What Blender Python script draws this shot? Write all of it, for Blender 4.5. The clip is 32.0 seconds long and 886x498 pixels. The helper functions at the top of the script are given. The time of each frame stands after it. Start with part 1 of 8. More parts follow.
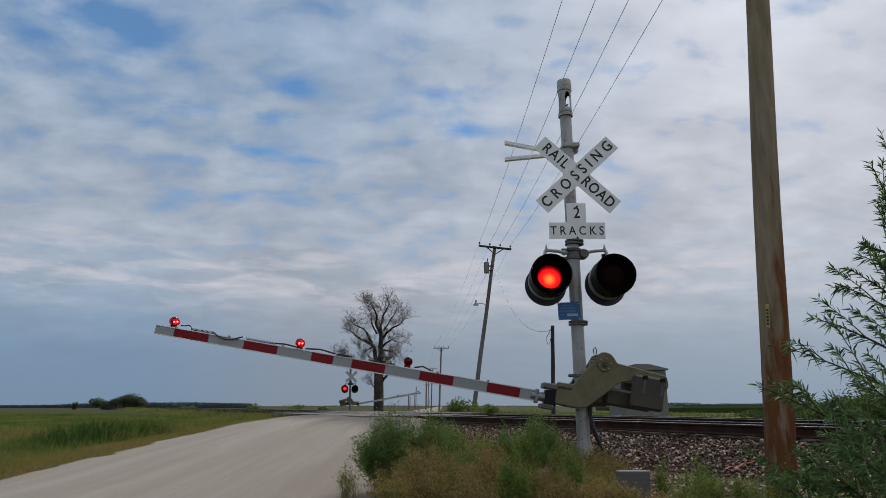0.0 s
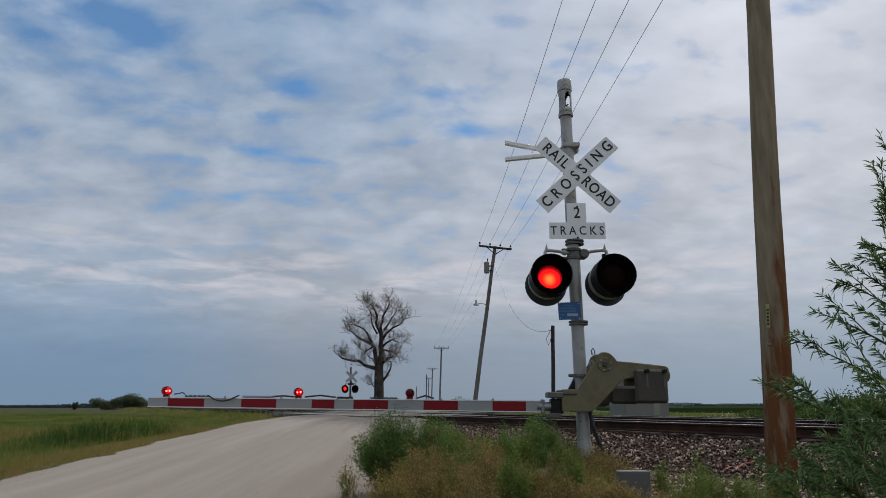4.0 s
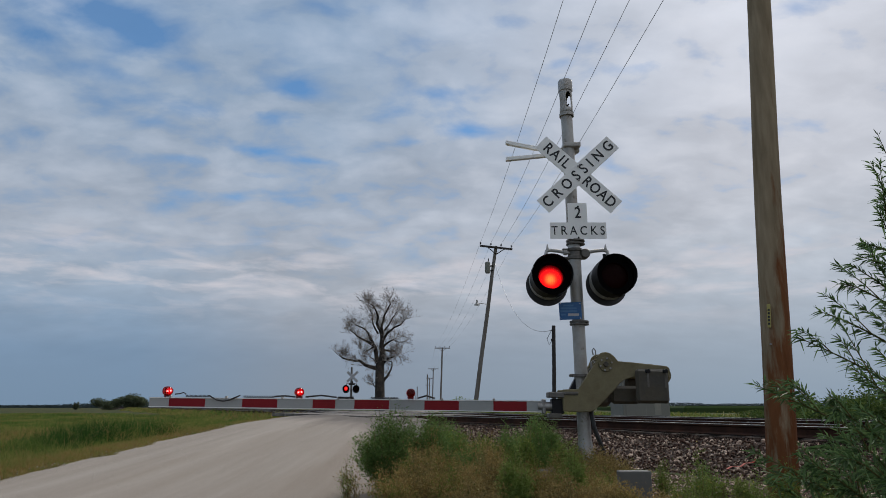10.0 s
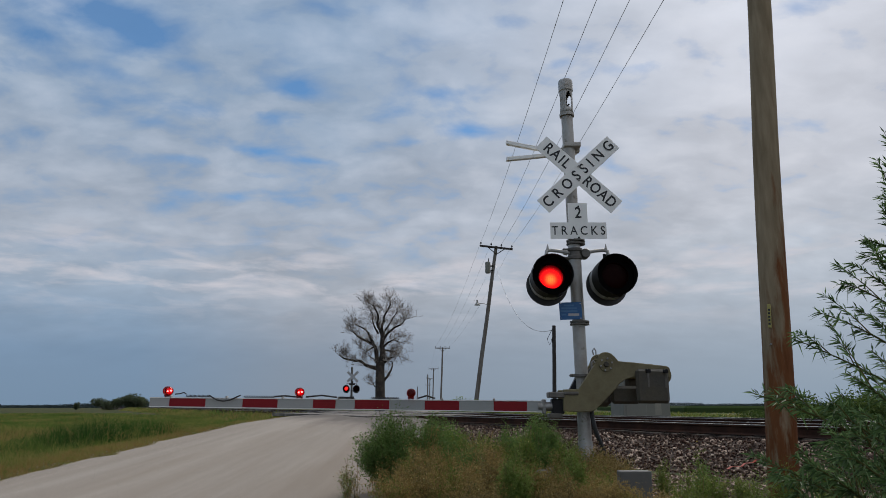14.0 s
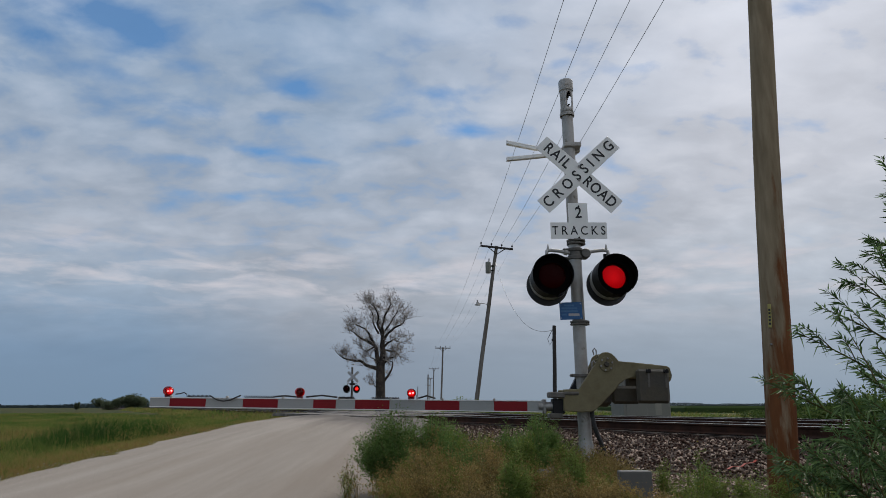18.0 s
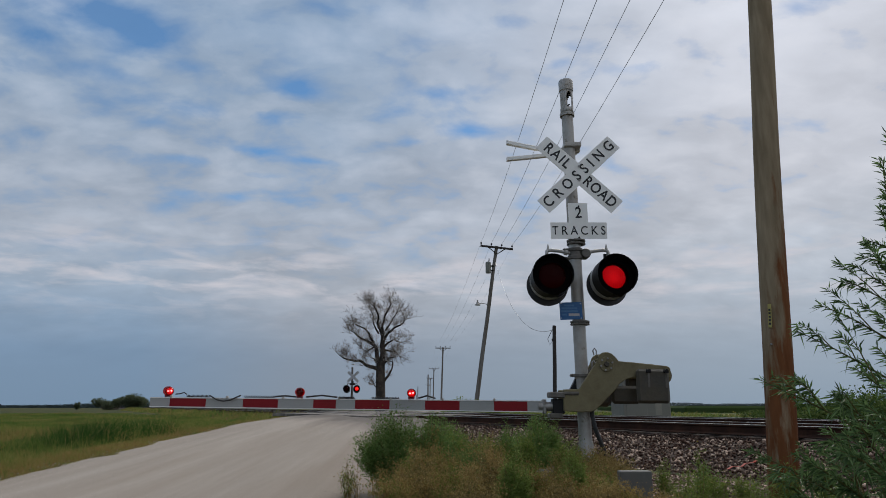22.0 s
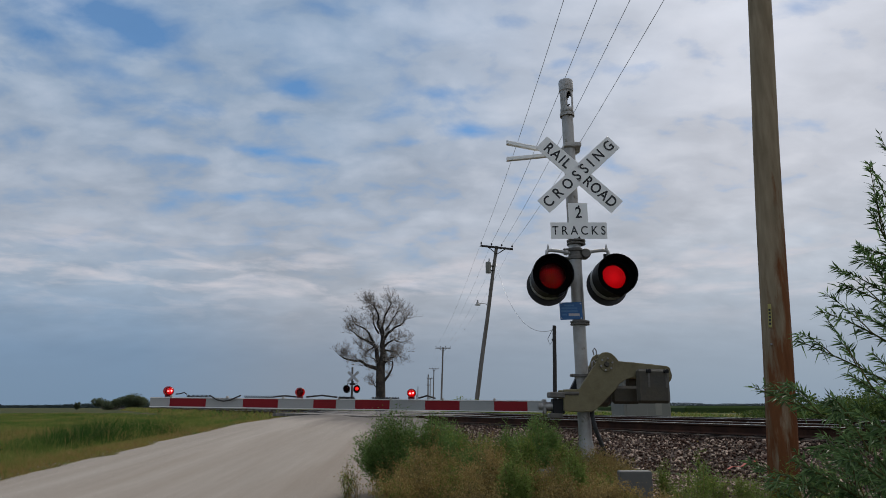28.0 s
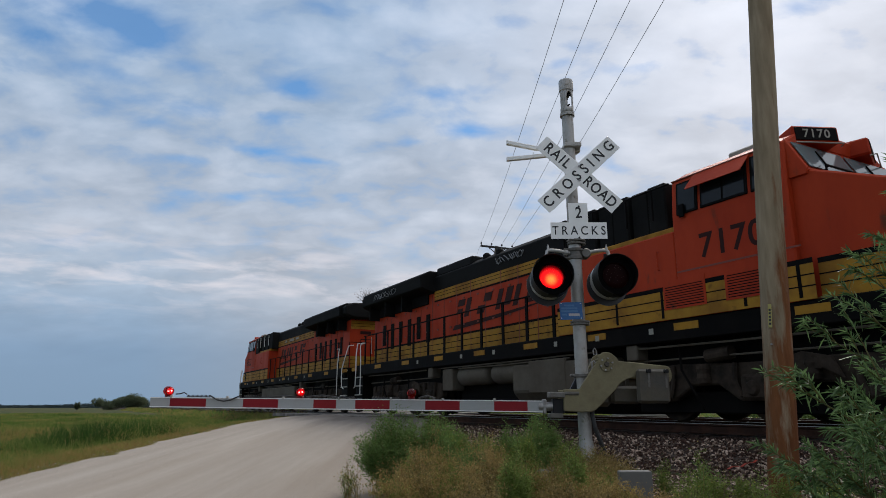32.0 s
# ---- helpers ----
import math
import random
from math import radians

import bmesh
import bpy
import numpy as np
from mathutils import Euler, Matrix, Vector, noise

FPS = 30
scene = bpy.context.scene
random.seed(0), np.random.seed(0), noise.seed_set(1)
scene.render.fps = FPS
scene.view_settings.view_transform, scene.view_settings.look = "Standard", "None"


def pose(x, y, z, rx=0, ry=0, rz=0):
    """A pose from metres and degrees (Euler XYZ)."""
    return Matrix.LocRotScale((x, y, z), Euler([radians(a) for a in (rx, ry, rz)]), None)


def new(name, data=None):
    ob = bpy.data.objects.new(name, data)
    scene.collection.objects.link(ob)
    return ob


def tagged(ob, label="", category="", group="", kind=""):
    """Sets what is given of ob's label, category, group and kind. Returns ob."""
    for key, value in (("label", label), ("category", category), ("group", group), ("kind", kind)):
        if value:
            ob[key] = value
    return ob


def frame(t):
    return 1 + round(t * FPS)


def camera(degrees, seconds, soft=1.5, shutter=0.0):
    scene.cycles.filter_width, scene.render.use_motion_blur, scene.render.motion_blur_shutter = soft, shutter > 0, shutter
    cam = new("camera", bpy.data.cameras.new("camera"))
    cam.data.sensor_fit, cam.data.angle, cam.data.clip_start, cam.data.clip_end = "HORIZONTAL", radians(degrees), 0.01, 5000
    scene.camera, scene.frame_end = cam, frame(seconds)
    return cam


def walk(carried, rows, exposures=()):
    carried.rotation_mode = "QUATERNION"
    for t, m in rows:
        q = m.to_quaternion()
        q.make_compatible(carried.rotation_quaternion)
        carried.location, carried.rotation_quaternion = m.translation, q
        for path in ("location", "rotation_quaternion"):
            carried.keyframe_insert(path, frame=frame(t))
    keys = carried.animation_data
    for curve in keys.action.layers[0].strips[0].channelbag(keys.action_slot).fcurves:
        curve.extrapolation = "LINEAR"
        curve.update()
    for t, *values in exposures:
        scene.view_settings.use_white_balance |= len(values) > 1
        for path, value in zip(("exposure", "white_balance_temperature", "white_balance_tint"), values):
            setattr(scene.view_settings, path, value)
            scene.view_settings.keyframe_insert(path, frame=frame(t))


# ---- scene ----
# ---------------------------------------------------------------- camera
CAM_Z = 1.1
TILT = 13.53
cam = camera(68.38, 32.0, soft=0.9, shutter=0.0)


def view(yaw):
    return pose(0, 0, CAM_Z, 90 + TILT, 0, yaw)


walk(cam, [(0.0, view(-0.0)), (3.5, view(0.01)), (6.0, view(0.08)), (12.0, view(0.10)), (16.5, view(0.14)), (24.0, view(0.15)), (32.0, view(0.16))],
     exposures=[(0.0, 0.0), (30.5, 0.0), (31.0, -0.03), (31.5, 0.08), (32.0, 0.29)])

# ---------------------------------------------------------------- plan
RAIL_TOP = 0.79
HEAD = radians(28.54)
ALONG = Vector((-math.sin(HEAD), math.cos(HEAD), 0))      # the way the train runs
ACROSS = Vector((math.cos(HEAD), math.sin(HEAD), 0))      # from the camera over the tracks
NEAR_TRACK, FAR_TRACK = 10.835, 15.1
ROAD_X, ROAD_HALF = -3.15, 2.62
MAST = Vector((1.64, 7.9, 0.40))


def smooth(a, b, v):
    k = min(1.0, max(0.0, (v - a) / (b - a)))
    return k * k * (3 - 2 * k)


def lerp(v, pts):
    for (a, p), (b, q) in zip(pts, pts[1:]):
        if v <= b:
            k = min(1.0, max(0.0, (v - a) / (b - a)))
            return p + (q - p) * k
    return pts[-1][1]


ROAD_RISE = [(-30, -0.1), (2, 0.0), (8.3, 0.19), (13.5, 0.44), (19, 0.68), (24, 0.77), (40, 0.77), (60, 0.45), (90, 0.25), (3000, 0.2)]


def road_height(x, y):
    side = (x - ROAD_X) / ROAD_HALF
    ruts = 0.012 * math.cos(side * 7.5)
    return lerp(y, ROAD_RISE) - 0.03 * side * side - ruts * smooth(34, 20, y)


def bed_height(p):
    """Height of the ballast bed at p metres across the tracks."""
    top = RAIL_TOP - 0.19
    if p < 12.9:
        return lerp(p, [(0, -0.5), (7.3, 0.02), (7.5, 0.08), (8.75, top - 0.14), (9.1, top - 0.045), (9.45, top - 0.02), (9.7, top - 0.02), (12.9, top - 0.03)])
    return lerp(p, [(12.9, top), (16.9, top), (17.2, top - 0.02), (18.8, 0.15), (19.4, 0.0), (90, -0.5)])


def ground_height(x, y):
    low = 0.14 + 0.07 * noise.noise((x * 0.16, y * 0.16, 0.3)) + 0.22 * smooth(3, 12, -5.5 - x) * smooth(60, 10, y)
    z = low
    # road bed
    side = abs(x - ROAD_X) - ROAD_HALF
    p = x * ACROSS.x + y * ACROSS.y
    skirt = 2.2 - 1.5 * smooth(4.5, 6.5, p)
    if side < skirt:
        r = lerp(y, ROAD_RISE) - 0.07
        z = r if side < 0 else z + (r - z) * smooth(skirt, 0.0, side)
    # under the ballast
    if 6.5 < p < 20:
        z = max(z if abs(x - ROAD_X) < ROAD_HALF + 0.3 else -9, bed_height(p) - 0.12) if 8.0 < p < 18.2 else max(z, bed_height(p) - 0.12)
        if abs(x - ROAD_X) < ROAD_HALF + 0.2 and 8.9 < p < 17.3:
            z = min(z, RAIL_TOP - 0.22)
    return z


# ---------------------------------------------------------------- world and sun
def make_world():
    world = bpy.data.worlds.new("sky")
    scene.world = world
    world.use_nodes = True
    nt = world.node_tree
    nt.nodes.clear()
    N, L = nt.nodes.new, nt.links.new

    def val(node, *ins):
        for i, v in enumerate(ins):
            if v is None:
                continue
            if isinstance(v, (int, float)):
                node.inputs[i].default_value = v
            else:
                L(v, node.inputs[i])
        return node.outputs[0]

    def M(op, *ins, clamp=False):
        n = N("ShaderNodeMath")
        n.operation, n.use_clamp = op, clamp
        return val(n, *ins)

    def ramp(fac, stops, mode="EASE"):
        n = N("ShaderNodeValToRGB")
        n.color_ramp.interpolation = mode
        els = n.color_ramp.elements
        while len(els) < len(stops):
            els.new(0.5)
        for e, (pos, c) in zip(els, stops):
            e.position, e.color = pos, (*c, 1)
        L(fac, n.inputs[0])
        return n.outputs[0]

    def mix(fac, a, b):
        n = N("ShaderNodeMix")
        n.data_type = "RGBA"
        n.clamp_factor = True
        for k, v in ((0, fac), (6, a), (7, b)):
            if isinstance(v, (int, float)):
                n.inputs[k].default_value = v
            elif isinstance(v, tuple):
                n.inputs[k].default_value = (*v, 1)
            else:
                L(v, n.inputs[k])
        return n.outputs[2]

    def clouds(vec, scale, detail, rough, dist=0.0):
        n = N("ShaderNodeTexNoise")
        L(vec, n.inputs["Vector"])
        n.inputs["Scale"].default_value, n.inputs["Detail"].default_value = scale, detail
        n.inputs["Roughness"].default_value, n.inputs["Distortion"].default_value = rough, dist
        return n.outputs[0]

    sky = N("ShaderNodeTexSky")
    sky.sky_type, sky.sun_disc = "NISHITA", False
    sky.sun_elevation, sky.sun_rotation = radians(SUN_EL), radians(SUN_ROT)
    sky.air_density, sky.dust_density, sky.ozone_density = 1.0, 0.0, 3.0
    blue_n = N("ShaderNodeVectorMath")
    blue_n.operation = "SCALE"
    clear = N("ShaderNodeVectorMath")
    clear.operation = "MULTIPLY"
    L(sky.outputs[0], clear.inputs[0])
    clear.inputs[1].default_value = (0.56, 0.94, 1.10)
    L(clear.outputs[0], blue_n.inputs[0])
    blue_n.inputs["Scale"].default_value = 0.092
    blue = blue_n.outputs[0]

    co = N("ShaderNodeTexCoord")
    sep = N("ShaderNodeSeparateXYZ")
    L(co.outputs["Generated"], sep.inputs[0])
    x, y, z = sep.outputs
    up = M("MAXIMUM", z, 0.0)
    az = M("MULTIPLY", M("ARCTAN2", x, y), 57.2958)          # degrees to the right of the road
    el = M("MULTIPLY", M("ARCSINE", z), 57.2958)
    # a cloud deck seen in perspective
    den = M("ADD", up, 0.30)
    comb = N("ShaderNodeCombineXYZ")
    L(M("MULTIPLY", M("DIVIDE", x, den), 0.84), comb.inputs[0])
    L(M("MULTIPLY", M("DIVIDE", y, den), 1.12), comb.inputs[1])
    deck = comb.outputs[0]
    broad = clouds(deck, 3.4, 3, 0.5, 0.2)
    puffs = clouds(deck, 8.4, 6, 0.52, 0.2)
    fine = clouds(deck, 26.0, 4, 0.6)
    # openings to the blue
    openness = None
    for a, e, wa, we, s in HOLES:
        da = M("DIVIDE", M("SUBTRACT", az, a), wa)
        de = M("DIVIDE", M("SUBTRACT", el, e), we)
        q = M("ADD", M("MULTIPLY", da, da), M("MULTIPLY", de, de))
        g = M("MULTIPLY", M("EXPONENT", M("MULTIPLY", q, -1.0)), s)
        openness = g if openness is None else M("MAXIMUM", openness, g)
    thin = M("SUBTRACT", 0.51, M("MULTIPLY", M("MULTIPLY", M("ADD", az, 8.0), 1 / 26.0, clamp=True), 0.06))
    gap = M("ADD", M("MULTIPLY", M("SUBTRACT", thin, puffs), 2.3), M("MULTIPLY", openness, 0.70))
    gap = M("ADD", gap, M("MULTIPLY", M("SUBTRACT", 0.5, fine), 0.3))
    gap = M("MULTIPLY", M("ADD", gap, -0.04), 1.25, clamp=True)
    gap = M("MULTIPLY", gap, M("MULTIPLY", M("SUBTRACT", el, 9.0), 0.12, clamp=True))
    # cloud brightness: grey-blue low down, pale above, paler to the right
    elv = M("MULTIPLY", el, 1 / 60.0, clamp=True)
    low = ramp(elv, [(0.0, (0.225, 0.278, 0.342)), (0.07, (0.242, 0.297, 0.370)), (0.16, (0.380, 0.418, 0.475)), (0.25, (0.365, 0.42, 0.50)), (0.42, (0.31, 0.40, 0.52)), (0.6, (0.27, 0.37, 0.51)), (1.0, (0.68, 0.72, 0.80))], "LINEAR")
    high = ramp(elv, [(0.0, (0.262, 0.335, 0.415)), (0.08, (0.325, 0.388, 0.462)), (0.18, (0.475, 0.523, 0.588)), (0.3, (0.53, 0.555, 0.61)), (0.5, (0.66, 0.69, 0.76)), (1.0, (0.80, 0.83, 0.88))], "LINEAR")
    right = M("MULTIPLY", M("ADD", az, 10.0), 1 / 36.0, clamp=True)
    warm = mix(right, low, high)
    # clearer and bluer low on the far left
    tintn = N("ShaderNodeVectorMath")
    tintn.operation = "MULTIPLY"
    L(warm, tintn.inputs[0])
    tintn.inputs[1].default_value = (0.81, 0.97, 1.10)
    lowleft = M("MULTIPLY", M("MULTIPLY", M("SUBTRACT", -13.0, az), 1 / 12.0, clamp=True), M("MULTIPLY", M("SUBTRACT", 14.0, el), 1 / 7.0, clamp=True))
    warm = mix(lowleft, warm, tintn.outputs[0])
    shade = M("ADD", M("MULTIPLY", M("SUBTRACT", broad, 0.5), 0.55), M("MULTIPLY", M("SUBTRACT", puffs, 0.5), 0.45))
    shade = M("ADD", M("MULTIPLY", shade, M("MULTIPLY", M("SUBTRACT", el, 2.0), 1 / 9.0, clamp=True)), 1.0)
    # the bright side of the sky lies behind the road's near end
    behind = M("MULTIPLY", M("MULTIPLY", y, -1.6), 1.0, clamp=True)
    shade = M("MULTIPLY", shade, M("ADD", 1.0, M("MULTIPLY", behind, REAR_SKY)))
    sc = N("ShaderNodeVectorMath")
    sc.operation = "SCALE"
    L(warm, sc.inputs[0])
    L(shade, sc.inputs["Scale"])
    # long bright streaks above the horizon
    streak_c = N("ShaderNodeCombineXYZ")
    L(M("MULTIPLY", az, 0.055), streak_c.inputs[0])
    L(M("MULTIPLY", el, 0.25), streak_c.inputs[1])
    streak = clouds(streak_c.outputs[0], 2.6, 5, 0.55, 0.3)
    belt = M("MULTIPLY", M("EXPONENT", M("MULTIPLY", M("POWER", M("DIVIDE", M("SUBTRACT", el, 10.6), 2.8), 2.0), -1.0)), M("MULTIPLY", M("SUBTRACT", streak, 0.47), 5.0, clamp=True))
    cloud = mix(M("MULTIPLY", belt, 0.8), sc.outputs[0], (0.63, 0.61, 0.645))
    # sunlit puffs
    lift = M("MULTIPLY", M("MULTIPLY", M("SUBTRACT", puffs, 0.52), 3.2, clamp=True), M("MULTIPLY", M("SUBTRACT", el, 6.0), 0.08, clamp=True))
    cloud = mix(M("MULTIPLY", lift, M("ADD", 0.30, M("MULTIPLY", right, 0.25))), cloud, (0.66, 0.67, 0.71))
    colour = mix(M("MULTIPLY", gap, 0.80), cloud, blue)
    cast = N("ShaderNodeVectorMath")
    cast.operation = "MULTIPLY"
    L(colour, cast.inputs[0])
    cast.inputs[1].default_value = (0.995, 0.994, 1.008)
    bg = N("ShaderNodeBackground")
    L(cast.outputs[0], bg.inputs[0])
    bg.inputs[1].default_value = 1.0
    out = N("ShaderNodeOutputWorld")
    L(bg.outputs[0], out.inputs[0])


REAR_SKY = 0.0
SUN_EL, SUN_ROT = 42.0, 27.0
# openings in the cloud: degrees right, degrees up, half sizes, strength
HOLES = [(-32.2, 29.5, 6.4, 1.7, 1.3), (-27.8, 28.7, 3.1, 1.6, 1.1), (-35.4, 27.0, 2.3, 1.3, 0.9), (-36.0, 24.6, 1.8, 1.0, 0.5), (-23.5, 27.2, 2.8, 0.6, 0.6), (-28.9, 25.5, 2.6, 0.5, 0.45), (-14.0, 26.6, 2.8, 0.9, 1.1),
         (-16.4, 24.2, 2.2, 0.6, 0.8), (-22.4, 23.9, 3.5, 0.7, 0.85), (-25.9, 22.4, 2.0, 0.6, 0.6), (-22.7, 19.9, 2.1, 0.4, 0.75), (-17.2, 21.2, 2.2, 0.4, 0.75), (-12.2, 20.8, 3.1, 0.3, 0.6), (-18.5, 17.2, 1.2, 0.3, 0.7),
         (-16.8, 19.2, 1.9, 0.3, 0.5), (-22.7, 17.0, 2.0, 0.4, 0.4), (-0.5, 27.0, 2.2, 0.7, 0.8), (1.4, 23.8, 2.7, 0.7, 1.0), (-2.6, 22.9, 2.1, 0.4, 0.5), (10.9, 29.0, 1.8, 0.5, 0.6), (18.3, 27.9, 2.4, 0.5, 0.75)]
HOLES += [(30.6, 29.7, 2.0, 1.0, 0.55), (-10.7, 33.3, 3.3, 0.6, 0.4), (34.8, 17.1, 2.1, 0.5, 0.35), (-5.2, 33.5, 3.3, 0.4, 0.3), (6.4, 32.5, 2.7, 0.5, 0.3)]
make_world()
sun = new("sun", bpy.data.lights.new("sun", "SUN"))
sun.data.energy, sun.data.angle, sun.data.color = 1.75, radians(20), (1.0, 0.95, 0.88)
sun.rotation_euler = Euler((radians(90 - SUN_EL), 0, radians(180 - SUN_ROT)))


# ---------------------------------------------------------------- mesh helpers
def part(name, bm, material, parent=None, label="", at=None, smooth_angle=None):
    me = bpy.data.meshes.new(name)
    bm.to_mesh(me)
    bm.free()
    if smooth_angle is not None:
        me.shade_smooth()
        me.set_sharp_from_angle(angle=radians(smooth_angle))
    me.materials.append(material)
    ob = new(name, me)
    if parent is not None:
        ob.parent = parent
    if at is not None:
        ob.matrix_basis = at
    return tagged(ob, label) if label else ob


def shared(name, me, parent, m):
    ob = new(name, me)
    ob.parent = parent
    ob.matrix_basis = m
    return ob


def box(bm, lo, hi, bevel=0.0):
    c = [(a + b) / 2 for a, b in zip(lo, hi)]
    s = [abs(b - a) for a, b in zip(lo, hi)]
    r = bmesh.ops.create_cube(bm, size=1, matrix=Matrix.Translation(c) @ Matrix.Diagonal((*s, 1)))
    if bevel:
        es = list({e for v in r["verts"] for e in v.link_edges})
        bmesh.ops.bevel(bm, geom=es, offset=min(bevel, min(s) * 0.45), segments=1, affect="EDGES", profile=0.5)
    return bm


def boxm(bm, m, lo, hi, bevel=0.0):
    t = bmesh.new()
    box(t, lo, hi, bevel)
    join(bm, t, m)
    return bm


def join(bm, other, m=None):
    if m is not None:
        other.transform(m)
    vs = {v: bm.verts.new(v.co) for v in other.verts}
    for f in other.faces:
        try:
            bm.faces.new([vs[v] for v in f.verts])
        except ValueError:
            pass
    other.free()
    return bm


def rod(bm, p0, p1, r0, r1=None, seg=10, caps=True):
    r1 = r0 if r1 is None else r1
    p0, p1 = Vector(p0), Vector(p1)
    d = p1 - p0
    m = Matrix.Translation((p0 + p1) / 2) @ d.to_track_quat("Z", "Y").to_matrix().to_4x4()
    bmesh.ops.create_cone(bm, cap_ends=caps, segments=seg, radius1=r0, radius2=r1, depth=d.length, matrix=m)
    return bm


def tube(bm, pts, r, seg=6, r_end=None):
    """A round bar along pts."""
    pts = [Vector(p) for p in pts]
    rings = []
    for i, p in enumerate(pts):
        d = (pts[min(i + 1, len(pts) - 1)] - pts[max(i - 1, 0)]).normalized()
        a = d.orthogonal().normalized() if not rings else (last - d * last.dot(d)).normalized()
        last = a
        b = d.cross(a)
        rr = r if r_end is None else r + (r_end - r) * i / (len(pts) - 1)
        rings.append([bm.verts.new(p + (a * math.cos(2 * math.pi * k / seg) + b * math.sin(2 * math.pi * k / seg)) * rr) for k in range(seg)])
    for u, v in zip(rings, rings[1:]):
        for k in range(seg):
            bm.faces.new((u[k], u[(k + 1) % seg], v[(k + 1) % seg], v[k]))
    bm.faces.new(rings[0][::-1])
    bm.faces.new(rings[-1])
    return bm


def slab(bm, outline, m, t, bevel=0.0):
    """A flat outline in x, y with thickness t (z from -t/2 to t/2), set by m."""
    tmp = bmesh.new()
    lo = [tmp.verts.new((x, y, -t / 2)) for x, y in outline]
    hi = [tmp.verts.new((x, y, t / 2)) for x, y in outline]
    tmp.faces.new(lo[::-1])
    tmp.faces.new(hi)
    n = len(outline)
    for i in range(n):
        tmp.faces.new((lo[i], lo[(i + 1) % n], hi[(i + 1) % n], hi[i]))
    bmesh.ops.recalc_face_normals(tmp, faces=tmp.faces)
    if bevel:
        bmesh.ops.bevel(tmp, geom=tmp.edges[:], offset=bevel, segments=1, affect="EDGES", profile=0.5)
    return join(bm, tmp, m)


def disc(bm, m, r, t, seg=32, bevel=0.0):
    return slab(bm, [(r * math.cos(2 * math.pi * i / seg), r * math.sin(2 * math.pi * i / seg)) for i in range(seg)], m, t, bevel)


def lathe(bm, profile, m, seg=32):
    """Turns (radius, height) pairs about z."""
    tmp = bmesh.new()
    rings = []
    for r, h in profile:
        rings.append([tmp.verts.new((r * math.cos(2 * math.pi * k / seg), r * math.sin(2 * math.pi * k / seg), h)) for k in range(seg)] if r > 1e-5 else [tmp.verts.new((0, 0, h))])
    for u, v in zip(rings, rings[1:]):
        for k in range(seg):
            q = [u[k % len(u)], u[(k + 1) % len(u)], v[(k + 1) % len(v)], v[k % len(v)]]
            q = list(dict.fromkeys(q))
            if len(q) > 2:
                tmp.faces.new(q)
    return join(bm, tmp, m)


def words(text, size, m, material, parent, name="lettering", space=1.0, depth=0.0015, bold=0.0):
    cu = bpy.data.curves.new(name, "FONT")
    cu.body, cu.size, cu.align_x, cu.align_y, cu.extrude, cu.space_character, cu.offset = text, size, "CENTER", "CENTER", depth, space, bold
    cu.resolution_u = 4
    tmp = new("tmp", cu)
    dg = bpy.context.evaluated_depsgraph_get()
    me = bpy.data.meshes.new_from_object(tmp.evaluated_get(dg))
    bpy.data.objects.remove(tmp)
    bpy.data.curves.remove(cu)
    me.materials.clear()
    me.materials.append(material)
    ob = new(name, me)
    ob.parent = parent
    ob.matrix_basis = m
    return ob


def thing(name, m, label, category, group="", kind=""):
    ob = new(name)
    ob.empty_display_size = 0.2
    ob.matrix_basis = m
    return tagged(ob, label, category, group, kind)


def mesh_from(name, verts, faces, material, parent=None):
    """One mesh from arrays of corners and of equal-sized faces."""
    verts, faces = np.asarray(verts, np.float32), np.asarray(faces, np.int32)
    me = bpy.data.meshes.new(name)
    n, k = faces.shape
    me.vertices.add(len(verts))
    me.vertices.foreach_set("co", verts.ravel())
    me.loops.add(n * k)
    me.loops.foreach_set("vertex_index", faces.ravel())
    me.polygons.add(n)
    me.polygons.foreach_set("loop_start", np.arange(0, n * k, k, dtype=np.int32))
    me.update(calc_edges=True)
    me.materials.append(material)
    ob = new(name, me)
    if parent is not None:
        ob.parent = parent
    return ob


